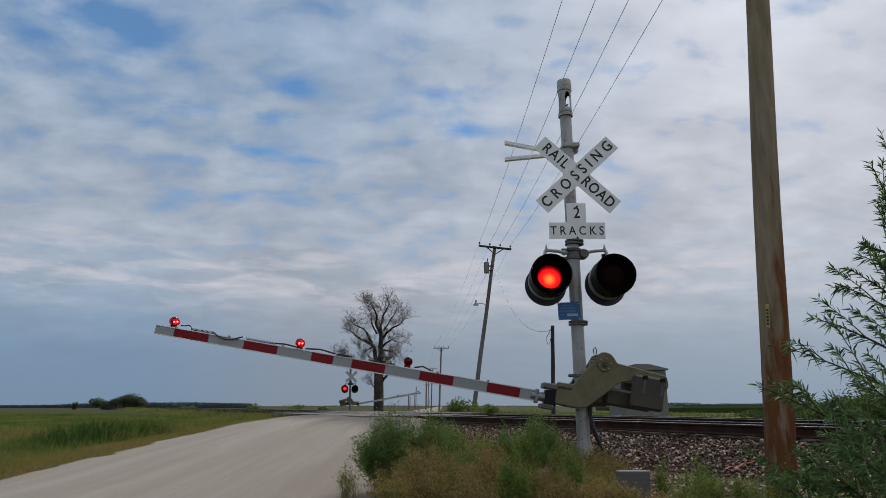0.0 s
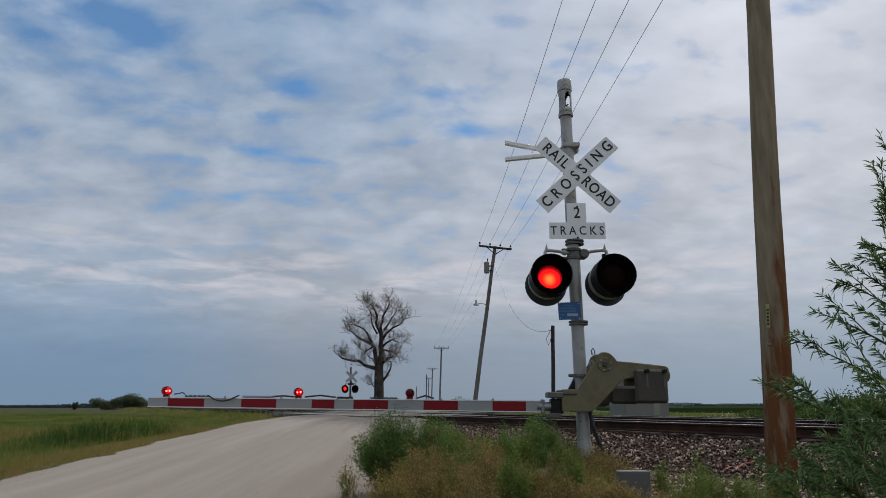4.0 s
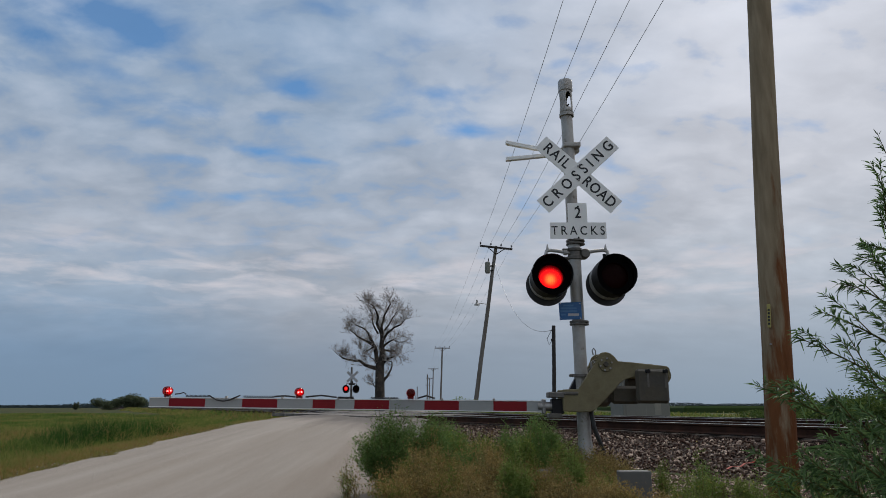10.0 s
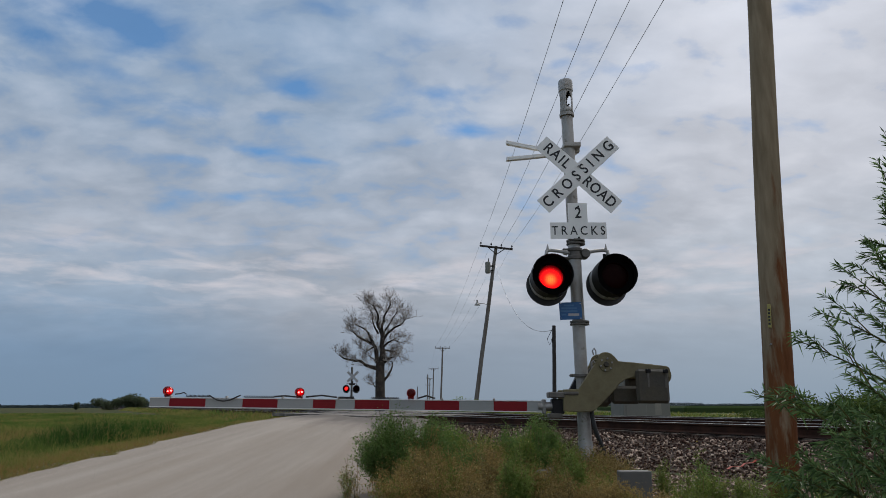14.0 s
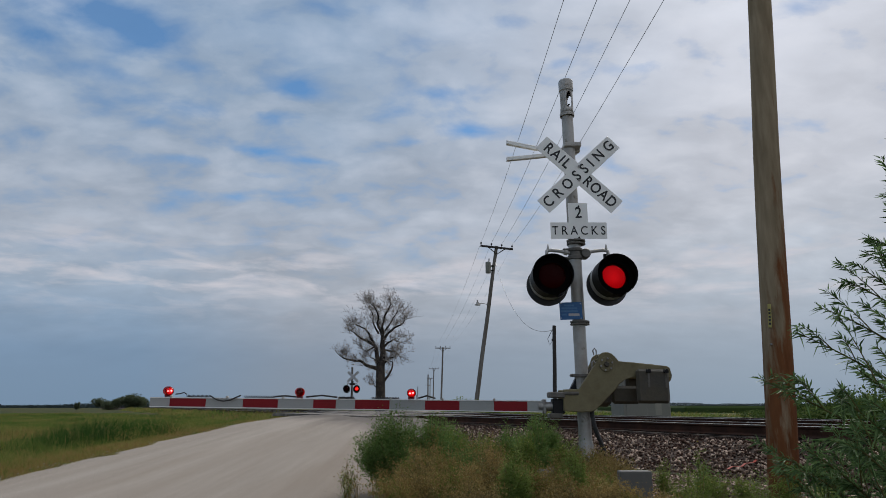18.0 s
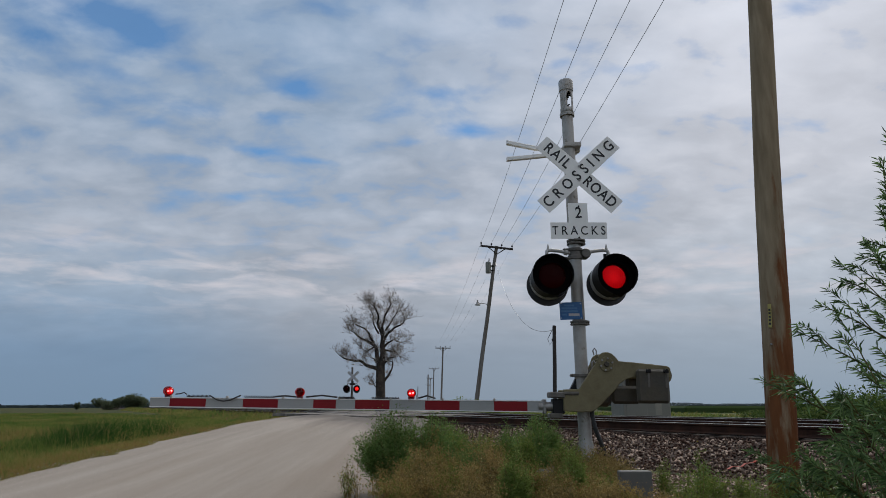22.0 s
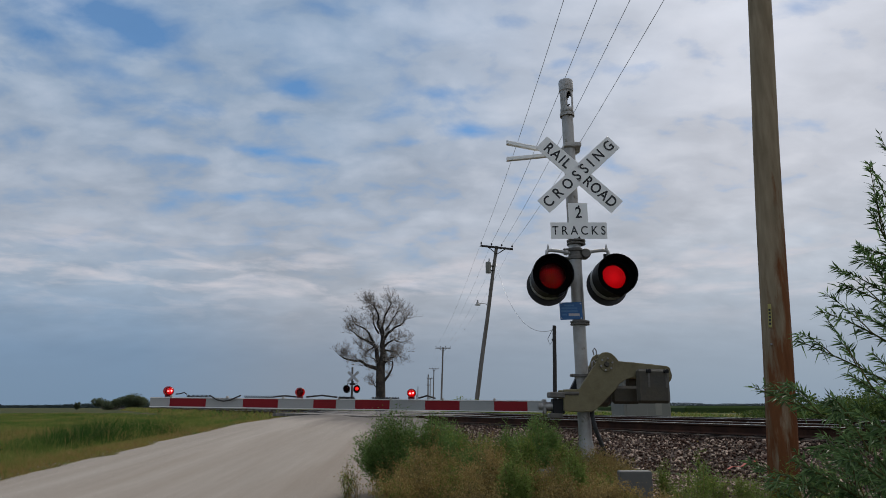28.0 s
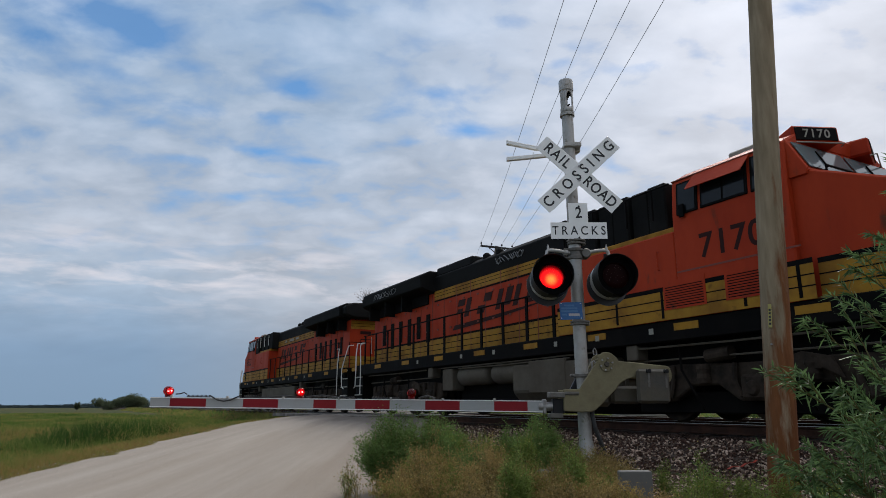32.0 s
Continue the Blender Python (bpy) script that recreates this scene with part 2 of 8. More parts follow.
# ---------------------------------------------------------------- materials
def surface(name, base, rough=0.6, metal=0.0, grain=(40, 0.25), blot=(3, 0.3), bump=0.25, tint=None, stretch=(1, 1, 1), vary=0.0, island=0.0, spec=0.5, dirt=None, cut=(0.42, 0.62), share=0.55):
    """A paint, stone or plant surface: base colour with fine grain, broad stains and relief. Scales are per metre."""
    m = bpy.data.materials.new(name)
    m.use_nodes = True
    nt = m.node_tree
    N, L = nt.nodes.new, nt.links.new
    b = nt.nodes["Principled BSDF"]
    b.inputs["Roughness"].default_value, b.inputs["Metallic"].default_value, b.inputs["Specular IOR Level"].default_value = rough, metal, spec
    co = N("ShaderNodeTexCoord")
    mp = N("ShaderNodeMapping")
    mp.inputs["Scale"].default_value = stretch
    L(co.outputs["Object"], mp.inputs["Vector"])

    def tex(scale, detail):
        n = N("ShaderNodeTexNoise")
        n.inputs["Scale"].default_value, n.inputs["Detail"].default_value, n.inputs["Roughness"].default_value = scale, detail, 0.6
        L(mp.outputs[0], n.inputs["Vector"])
        return n.outputs[0]

    def math2(op, a, c):
        n = N("ShaderNodeMath")
        n.operation = op
        for i, v in enumerate((a, c)):
            if isinstance(v, (int, float)):
                n.inputs[i].default_value = v
            else:
                L(v, n.inputs[i])
        return n.outputs[0]

    g, s = tex(grain[0], 5), tex(blot[0], 4)
    level = math2("ADD", math2("MULTIPLY", math2("SUBTRACT", g, 0.5), grain[1] * 2.6), math2("MULTIPLY", math2("SUBTRACT", s, 0.5), blot[1] * 2.6))
    if vary:
        oi = N("ShaderNodeObjectInfo")
        level = math2("ADD", level, math2("MULTIPLY", math2("SUBTRACT", oi.outputs["Random"], 0.5), vary * 2))
    if island:
        ge = N("ShaderNodeNewGeometry")
        level = math2("ADD", level, math2("MULTIPLY", math2("SUBTRACT", ge.outputs["Random Per Island"], 0.5), island * 2))
    level = math2("MAXIMUM", math2("ADD", level, 1.0), 0.08)
    colour = N("ShaderNodeMix")
    colour.data_type = "RGBA"
    colour.inputs[6].default_value, colour.inputs[7].default_value = (*base, 1), (*(tint or base), 1)
    edge = N("ShaderNodeMapRange")
    edge.inputs[1].default_value, edge.inputs[2].default_value = cut
    pick = s
    if island and tint:
        pick = math2("ADD", math2("MULTIPLY", s, 1 - share), math2("MULTIPLY", nt.nodes["Geometry"].outputs["Random Per Island"], share))
    L(pick, edge.inputs[0])
    L(edge.outputs[0], colour.inputs[0])
    sc = N("ShaderNodeVectorMath")
    sc.operation = "SCALE"
    L(colour.outputs[2], sc.inputs[0])
    L(level, sc.inputs["Scale"])
    final = sc.outputs[0]
    if dirt:
        dn = tex(dirt[1], 6)
        dm = N("ShaderNodeMapRange")
        dm.inputs[1].default_value, dm.inputs[2].default_value = dirt[2], dirt[2] + 0.12
        L(dn, dm.inputs[0])
        dx = N("ShaderNodeMix")
        dx.data_type = "RGBA"
        L(dm.outputs[0], dx.inputs[0])
        L(final, dx.inputs[6])
        dx.inputs[7].default_value = (*dirt[0], 1)
        final = dx.outputs[2]
    L(final, b.inputs["Base Color"])
    rr = N("ShaderNodeMapRange")
    rr.inputs[1].default_value, rr.inputs[2].default_value = 0.3, 0.7
    rr.inputs[3].default_value, rr.inputs[4].default_value = max(0.05, rough - 0.12), min(1.0, rough + 0.12)
    L(s, rr.inputs[0])
    L(rr.outputs[0], b.inputs["Roughness"])
    if bump:
        bp = N("ShaderNodeBump")
        bp.inputs["Strength"].default_value, bp.inputs["Distance"].default_value = bump, 0.4 / grain[0]
        L(g, bp.inputs["Height"])
        L(bp.outputs[0], b.inputs["Normal"])
    return m


def glow(name, rim, core, strength, radius, mid=None, centre=(0, 0, 0)):
    """A lit signal lens: brightest at its centre."""
    m = bpy.data.materials.new(name)
    m.use_nodes = True
    nt = m.node_tree
    nt.nodes.clear()
    N, L = nt.nodes.new, nt.links.new
    co, ln, mr, mx, em, out = N("ShaderNodeTexCoord"), N("ShaderNodeVectorMath"), N("ShaderNodeMapRange"), N("ShaderNodeValToRGB"), N("ShaderNodeEmission"), N("ShaderNodeOutputMaterial")
    ln.operation = "DISTANCE"
    L(co.outputs["Object"], ln.inputs[0])
    ln.inputs[1].default_value = centre
    L(ln.outputs["Value"], mr.inputs[0])
    mr.inputs[1].default_value, mr.inputs[2].default_value = radius, 0.0
    L(mr.outputs[0], mx.inputs[0])
    mx.color_ramp.interpolation = "EASE"
    els = mx.color_ramp.elements
    els[0].color, els[1].color = (*rim, 1), (*core, 1)
    if mid:
        els.new(0.42).color = (*mid, 1)
    L(mx.outputs[0], em.inputs[0])
    em.inputs[1].default_value = strength
    L(em.outputs[0], out.inputs[0])
    return m


def clear_red(name, colour, gloss=0.12):
    m = bpy.data.materials.new(name)
    m.use_nodes = True
    nt = m.node_tree
    nt.nodes.clear()
    N, L = nt.nodes.new, nt.links.new
    tr, gl, mx, out = N("ShaderNodeBsdfTransparent"), N("ShaderNodeBsdfGlossy"), N("ShaderNodeMixShader"), N("ShaderNodeOutputMaterial")
    tr.inputs[0].default_value = (*colour, 1)
    gl.inputs["Roughness"].default_value = 0.15
    mx.inputs[0].default_value = gloss
    L(tr.outputs[0], mx.inputs[1])
    L(gl.outputs[0], mx.inputs[2])
    L(mx.outputs[0], out.inputs[0])
    return m


SOIL = surface("field_ground", (0.036, 0.050, 0.014), 0.95, grain=(9, 0.35), blot=(0.25, 0.35), bump=0.6, tint=(0.068, 0.058, 0.022), spec=0.1)
GRIT = surface("loose_limestone", (0.36, 0.325, 0.28), 0.95, grain=(60, 0.2), blot=(8, 0.1), bump=0.4, island=0.25)
ASPHALT = surface("worn_asphalt", (0.115, 0.100, 0.088), 0.9, grain=(60, 0.4), blot=(1.6, 0.4), bump=0.5, tint=(0.23, 0.203, 0.178), vary=0.15, spec=0.2)
BALLAST = surface("ballast_stone", (0.078, 0.040, 0.027), 0.9, grain=(40, 0.3), blot=(9, 0.2), bump=0.4, tint=(0.36, 0.275, 0.215), island=0.6, spec=0.2, cut=(0.50, 0.84), share=0.75)
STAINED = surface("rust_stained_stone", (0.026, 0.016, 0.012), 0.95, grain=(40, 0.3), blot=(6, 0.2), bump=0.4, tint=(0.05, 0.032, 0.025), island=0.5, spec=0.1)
BALLAST_BED = surface("ballast_bed", (0.036, 0.023, 0.018), 0.95, grain=(24, 0.5), blot=(4, 0.3), bump=1.0, tint=(0.07, 0.054, 0.046), spec=0.1)
RAIL_SIDE = surface("rusty_rail", (0.036, 0.017, 0.011), 0.85, 0.0, spec=0.15, grain=(30, 0.3), blot=(3, 0.25), bump=0.3, tint=(0.058, 0.027, 0.017))
RAIL_HEAD = surface("polished_rail", (0.36, 0.35, 0.34), 0.38, 1.0, grain=(20, 0.1), blot=(2, 0.15), bump=0.05, stretch=(8, 8, 1))
TIE = surface("creosoted_tie", (0.018, 0.013, 0.011), 0.9, spec=0.15, grain=(20, 0.35), blot=(3, 0.3), bump=0.6, tint=(0.032, 0.025, 0.02), vary=0.3)
CONCRETE = surface("concrete", (0.23, 0.218, 0.195), 0.9, grain=(45, 0.2), blot=(4, 0.3), bump=0.3, tint=(0.15, 0.14, 0.12), spec=0.2)
GRIMY = surface("grimy_cast_metal", (0.15, 0.14, 0.125), 0.6, 0.3, grain=(35, 0.15), blot=(6, 0.3), bump=0.15, tint=(0.09, 0.082, 0.07))
GALV = surface("weathered_aluminium", (0.38, 0.37, 0.35), 0.5, 0.35, grain=(35, 0.1), blot=(5, 0.16), bump=0.1, tint=(0.30, 0.285, 0.26), dirt=((0.16, 0.135, 0.10), 9, 0.58))
SIGN_WHITE = surface("sign_white", (0.80, 0.795, 0.77), 0.42, grain=(30, 0.05), blot=(4, 0.08), bump=0.03, dirt=((0.45, 0.41, 0.34), 14, 0.68))
SIGN_BLACK = surface("sign_black", (0.012, 0.012, 0.013), 0.5, grain=(30, 0.1), blot=(4, 0.1), bump=0.0)
SIGN_EDGE = surface("sign_back", (0.40, 0.40, 0.40), 0.5, 0.5, grain=(30, 0.1), blot=(4, 0.2), bump=0.0)
BLACK = surface("signal_black", (0.007, 0.007, 0.008), 0.5, grain=(40, 0.2), blot=(6, 0.25), bump=0.1, spec=0.25, dirt=((0.03, 0.029, 0.027), 7, 0.68))
BLUE_SIGN = surface("blue_plate", (0.018, 0.11, 0.30), 0.4, grain=(30, 0.1), blot=(6, 0.15), bump=0.0)
PALE_BLUE = surface("pale_blue_print", (0.055, 0.18, 0.39), 0.5, grain=(60, 0.2), blot=(8, 0.1), bump=0.0)
OLIVE = surface("olive_cast_metal", (0.172, 0.147, 0.076), 0.62, 0.1, grain=(28, 0.16), blot=(4, 0.22), bump=0.18, tint=(0.128, 0.108, 0.056), dirt=((0.07, 0.058, 0.038), 6, 0.62))
OLIVE_DARK = surface("dark_olive_metal", (0.064, 0.053, 0.034), 0.6, 0.05, grain=(28, 0.2), blot=(4, 0.25), bump=0.2, tint=(0.05, 0.045, 0.036))
STEEL = surface("grey_steel", (0.30, 0.295, 0.285), 0.5, 0.6, grain=(40, 0.15), blot=(8, 0.25), bump=0.1, tint=(0.2, 0.19, 0.18))
ARM_GREY = surface("arm_reflective_white", (0.29, 0.30, 0.295), 0.45, grain=(40, 0.06), blot=(3, 0.08), bump=0.03, dirt=((0.30, 0.28, 0.25), 10, 0.68))
ARM_WHITE = surface("arm_white_edge", (0.70, 0.70, 0.69), 0.5, grain=(40, 0.06), blot=(5, 0.1), bump=0.0)
ARM_RED = surface("arm_reflective_red", (0.20, 0.006, 0.011), 0.5, grain=(40, 0.1), blot=(3, 0.12), bump=0.03, tint=(0.165, 0.005, 0.009), spec=0.25)
LAMP_RED = surface("lamp_red_plastic", (0.12, 0.005, 0.008), 0.35, grain=(40, 0.1), blot=(6, 0.1), bump=0.0)
CABLE = surface("black_cable", (0.012, 0.012, 0.012), 0.5, grain=(60, 0.1), blot=(6, 0.1), bump=0.0)
WIRE = surface("grey_wire", (0.34, 0.345, 0.35), 0.5, 0.5, grain=(60, 0.1), blot=(6, 0.1), bump=0.0)
POLE_GREY = surface("grey_pole", (0.17, 0.155, 0.14), 0.9, grain=(12, 0.3), blot=(2, 0.2), bump=0.4, tint=(0.12, 0.105, 0.09), stretch=(1, 1, 0.15))
POLE_DARK = surface("dark_pole", (0.030, 0.026, 0.023), 0.85, grain=(12, 0.3), blot=(2, 0.2), bump=0.4, stretch=(1, 1, 0.15))
HUT = surface("grey_hut", (0.175, 0.172, 0.145), 0.6, grain=(14, 0.08), blot=(1.5, 0.12), bump=0.1)
BARK = surface("dead_bark", (0.024, 0.020, 0.016), 0.95, grain=(10, 0.35), blot=(1.5, 0.3), bump=0.5, tint=(0.060, 0.048, 0.038))
TWIG = surface("dead_twigs", (0.17, 0.14, 0.12), 0.95, grain=(10, 0.2), blot=(1.5, 0.3), bump=0.0, tint=(0.30, 0.26, 0.225))

# ---------------------------------------------------------------- ground and road
def road_surface():
    """Limestone gravel: pale wheel tracks, browner soil mixed in on the weedy side, worn asphalt before the rails."""
    m = surface("limestone_gravel", (0.272, 0.234, 0.194), 0.95, grain=(110, 0.6), blot=(40, 0.05), bump=0.9, spec=0.2)
    nt = m.node_tree
    N, L = nt.nodes.new, nt.links.new
    b = nt.nodes["Principled BSDF"]
    was = b.inputs["Base Color"].links[0].from_socket
    co, sep = N("ShaderNodeTexCoord"), N("ShaderNodeSeparateXYZ")
    L(co.outputs["Object"], sep.inputs[0])

    def M(op, a, c, clamp=False):
        n = N("ShaderNodeMath")
        n.operation, n.use_clamp = op, clamp
        for i, v in enumerate((a, c)):
            if isinstance(v, (int, float)):
                n.inputs[i].default_value = v
            else:
                L(v, n.inputs[i])
        return n.outputs[0]

    def tex(scale, stretch, detail=6):
        mp, n = N("ShaderNodeMapping"), N("ShaderNodeTexNoise")
        mp.inputs["Scale"].default_value = stretch
        L(co.outputs["Object"], mp.inputs[0])
        L(mp.outputs[0], n.inputs["Vector"])
        n.inputs["Scale"].default_value, n.inputs["Detail"].default_value, n.inputs["Roughness"].default_value = scale, detail, 0.62
        return n.outputs[0]

    def mix(fac, a, c):
        n = N("ShaderNodeMix")
        n.data_type = "RGBA"
        L(fac, n.inputs[0])
        L(a, n.inputs[6])
        if isinstance(c, tuple):
            n.inputs[7].default_value = (*c, 1)
        else:
            L(c, n.inputs[7])
        return n.outputs[2]
    fine, patchy = tex(70, (1, 1, 1), 5), tex(1.6, (1, 0.10, 1))
    level = M("ADD", 0.45, M("MULTIPLY", fine, 1.1))

    def speckled(colour):
        n = N("ShaderNodeVectorMath")
        n.operation = "SCALE"
        n.inputs[0].default_value = colour
        L(level, n.inputs["Scale"])
        return n.outputs[0]
    # wheel tracks of cleaner, paler stone run along the road
    tracks = M("MULTIPLY", M("SUBTRACT", tex(1.9, (1, 0.016, 1)), 0.47), 3.2, True)
    colour = mix(M("MULTIPLY", tracks, 0.5), was, speckled((0.40, 0.355, 0.305)))
    grime = M("MULTIPLY", M("SUBTRACT", tex(2.7, (1, 0.020, 1)), 0.52), 4.0, True)
    colour = mix(M("MULTIPLY", grime, 0.55), colour, speckled((0.225, 0.182, 0.143)))
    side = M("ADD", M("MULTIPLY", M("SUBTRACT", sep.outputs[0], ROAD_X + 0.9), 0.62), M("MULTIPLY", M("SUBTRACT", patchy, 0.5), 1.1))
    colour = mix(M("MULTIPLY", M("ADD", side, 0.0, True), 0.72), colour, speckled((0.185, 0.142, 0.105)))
    p = M("ADD", M("MULTIPLY", sep.outputs[0], ACROSS.x), M("MULTIPLY", sep.outputs[1], ACROSS.y))
    worn = M("ADD", M("MULTIPLY", M("SUBTRACT", p, 5.2), 0.46), M("MULTIPLY", M("SUBTRACT", patchy, 0.5), 2.0))
    colour = mix(M("MULTIPLY", M("ADD", worn, 0.0, True), M("MULTIPLY", M("SUBTRACT", 22.0, p), 0.3, True)), colour, speckled((0.135, 0.116, 0.100)))
    L(colour, b.inputs["Base Color"])
    return m


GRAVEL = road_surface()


def grid_steps(lo, hi, fine, start, growth):
    out, v, s = [start], start, fine
    while v < hi:
        v += s
        out.append(v)
        s = s * growth if v > 34 else s
    v, s = start, fine
    while v > lo:
        v -= s
        out.insert(0, v)
        s = s * growth if v < -16 else s
    return out


def make_ground():
    xs = grid_steps(-2600, 2600, 0.34, 0.0, 1.22)
    ys = grid_steps(-120, 3200, 0.34, 4.0, 1.2)
    verts = [(x, y, ground_height(x, y)) for y in ys for x in xs]
    w = len(xs)
    faces = [(j * w + i, j * w + i + 1, (j + 1) * w + i + 1, (j + 1) * w + i) for j in range(len(ys) - 1) for i in range(w - 1)]
    tagged(mesh_from("ground", verts, faces, SOIL), "flat green and brown prairie ground around the crossing", "ground", kind="structure")


def make_road():
    ys = [-6 + 0.3 * i for i in range(150)] + [39 + 3 * i for i in range(1, 60)] + [240 + 60 * i for i in range(12)]
    n = 26
    verts, faces = [], []
    for j, y in enumerate(ys):
        p_edge = 0.24 if y < 60 else 0
        for i in range(n + 1):
            k = i / n * 2 - 1
            ragged = p_edge * noise.noise((y * 0.9, 3.0 if k < 0 else 9.0, 0)) + 0.10 * noise.noise((y * 3.3, 5.0 if k < 0 else 1.0, 0))
            x = ROAD_X + k * (ROAD_HALF + ragged)
            z = road_height(x, y)
            p = x * ACROSS.x + y * ACROSS.y
            if 9.0 < p < 17.2:
                z = min(z, RAIL_TOP - 0.05)
            if abs(k) > 0.97:
                z -= 0.03
            verts.append((x, y, z))
    w = n + 1
    faces = [(j * w + i, j * w + i + 1, (j + 1) * w + i + 1, (j + 1) * w + i) for j in range(len(ys) - 1) for i in range(n)]
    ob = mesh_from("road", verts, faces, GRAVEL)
    ob.data.shade_smooth()
    tagged(ob, "pale limestone gravel road rising to the railway crossing", "road", kind="structure")
    # loose stones along the edges
    rng = np.random.default_rng(5)
    stones = []
    for _ in range(3000):
        y = 5 + 16 * rng.random() ** 1.3
        k = -1 if rng.random() < 0.6 else 1
        x = ROAD_X + k * (ROAD_HALF + 0.03 - abs(rng.normal(0, 0.4)))
        if rng.random() < 0.35:
            x = ROAD_X + rng.uniform(-1, 1) * ROAD_HALF
        z = road_height(x, y) if abs(x - ROAD_X) < ROAD_HALF * 0.97 else ground_height(x, y) + 0.01
        stones.append((x, y, z, rng.uniform(0.004, 0.011)))
    for _ in range(1100):
        y = 6 + 18 * rng.random() ** 1.4
        heap = 0.5 + 0.5 * noise.noise((y * 0.9, 2, 7))
        x = ROAD_X - ROAD_HALF - 0.05 + rng.normal(0, 0.16 + 0.22 * heap)
        z = max(ground_height(x, y), road_height(x, y) - 0.03) if abs(x - ROAD_X) < ROAD_HALF else ground_height(x, y) + 0.01
        stones.append((x, y, z + 0.004, 0.004 + 0.011 * rng.random() ** 2))
    tagged(pebbles("loose_gravel", stones, GRIT, 6), "loose pale limestone chips along the road", "gravel", kind="stuff")


def pebbles(name, stones, material, seed):
    """Broken stones, eight faces each, of given places and sizes."""
    rng = np.random.default_rng(seed)
    s = np.array(stones)
    n = len(s)
    base = np.array([(1, 0, 0), (-1, 0, 0), (0, 1, 0), (0, -1, 0), (0, 0, 1), (0, 0, -1)], float)
    v = np.repeat(base[None], n, 0) * rng.uniform(0.65, 1.25, (n, 6, 1)) + rng.normal(0, 0.22, (n, 6, 3))
    q = rng.normal(size=(n, 3, 3))
    u = np.linalg.qr(q)[0]
    v = np.einsum("nij,nkj->nki", u, v) * s[:, None, 3:4]
    v[:, :, 2] *= 0.8
    v += s[:, None, :3]
    tri = np.array([(0, 2, 4), (2, 1, 4), (1, 3, 4), (3, 0, 4), (2, 0, 5), (1, 2, 5), (3, 1, 5), (0, 3, 5)])
    f = (tri[None] + (np.arange(n) * 6)[:, None, None]).reshape(-1, 3)
    return mesh_from(name, v.reshape(-1, 3), f, material)


# ---------------------------------------------------------------- railway
def track_pose(p, u, z=0.0):
    """A frame with x along the track and y to its left, u metres along at p metres across."""
    return Matrix.Translation(ACROSS * p + ALONG * u + Vector((0, 0, z))) @ Matrix.Rotation(HEAD + math.pi / 2, 4, "Z")


def on_road(p, u, margin=0.35):
    x = (ACROSS * p + ALONG * u).x
    return abs(x - ROAD_X) < ROAD_HALF + margin


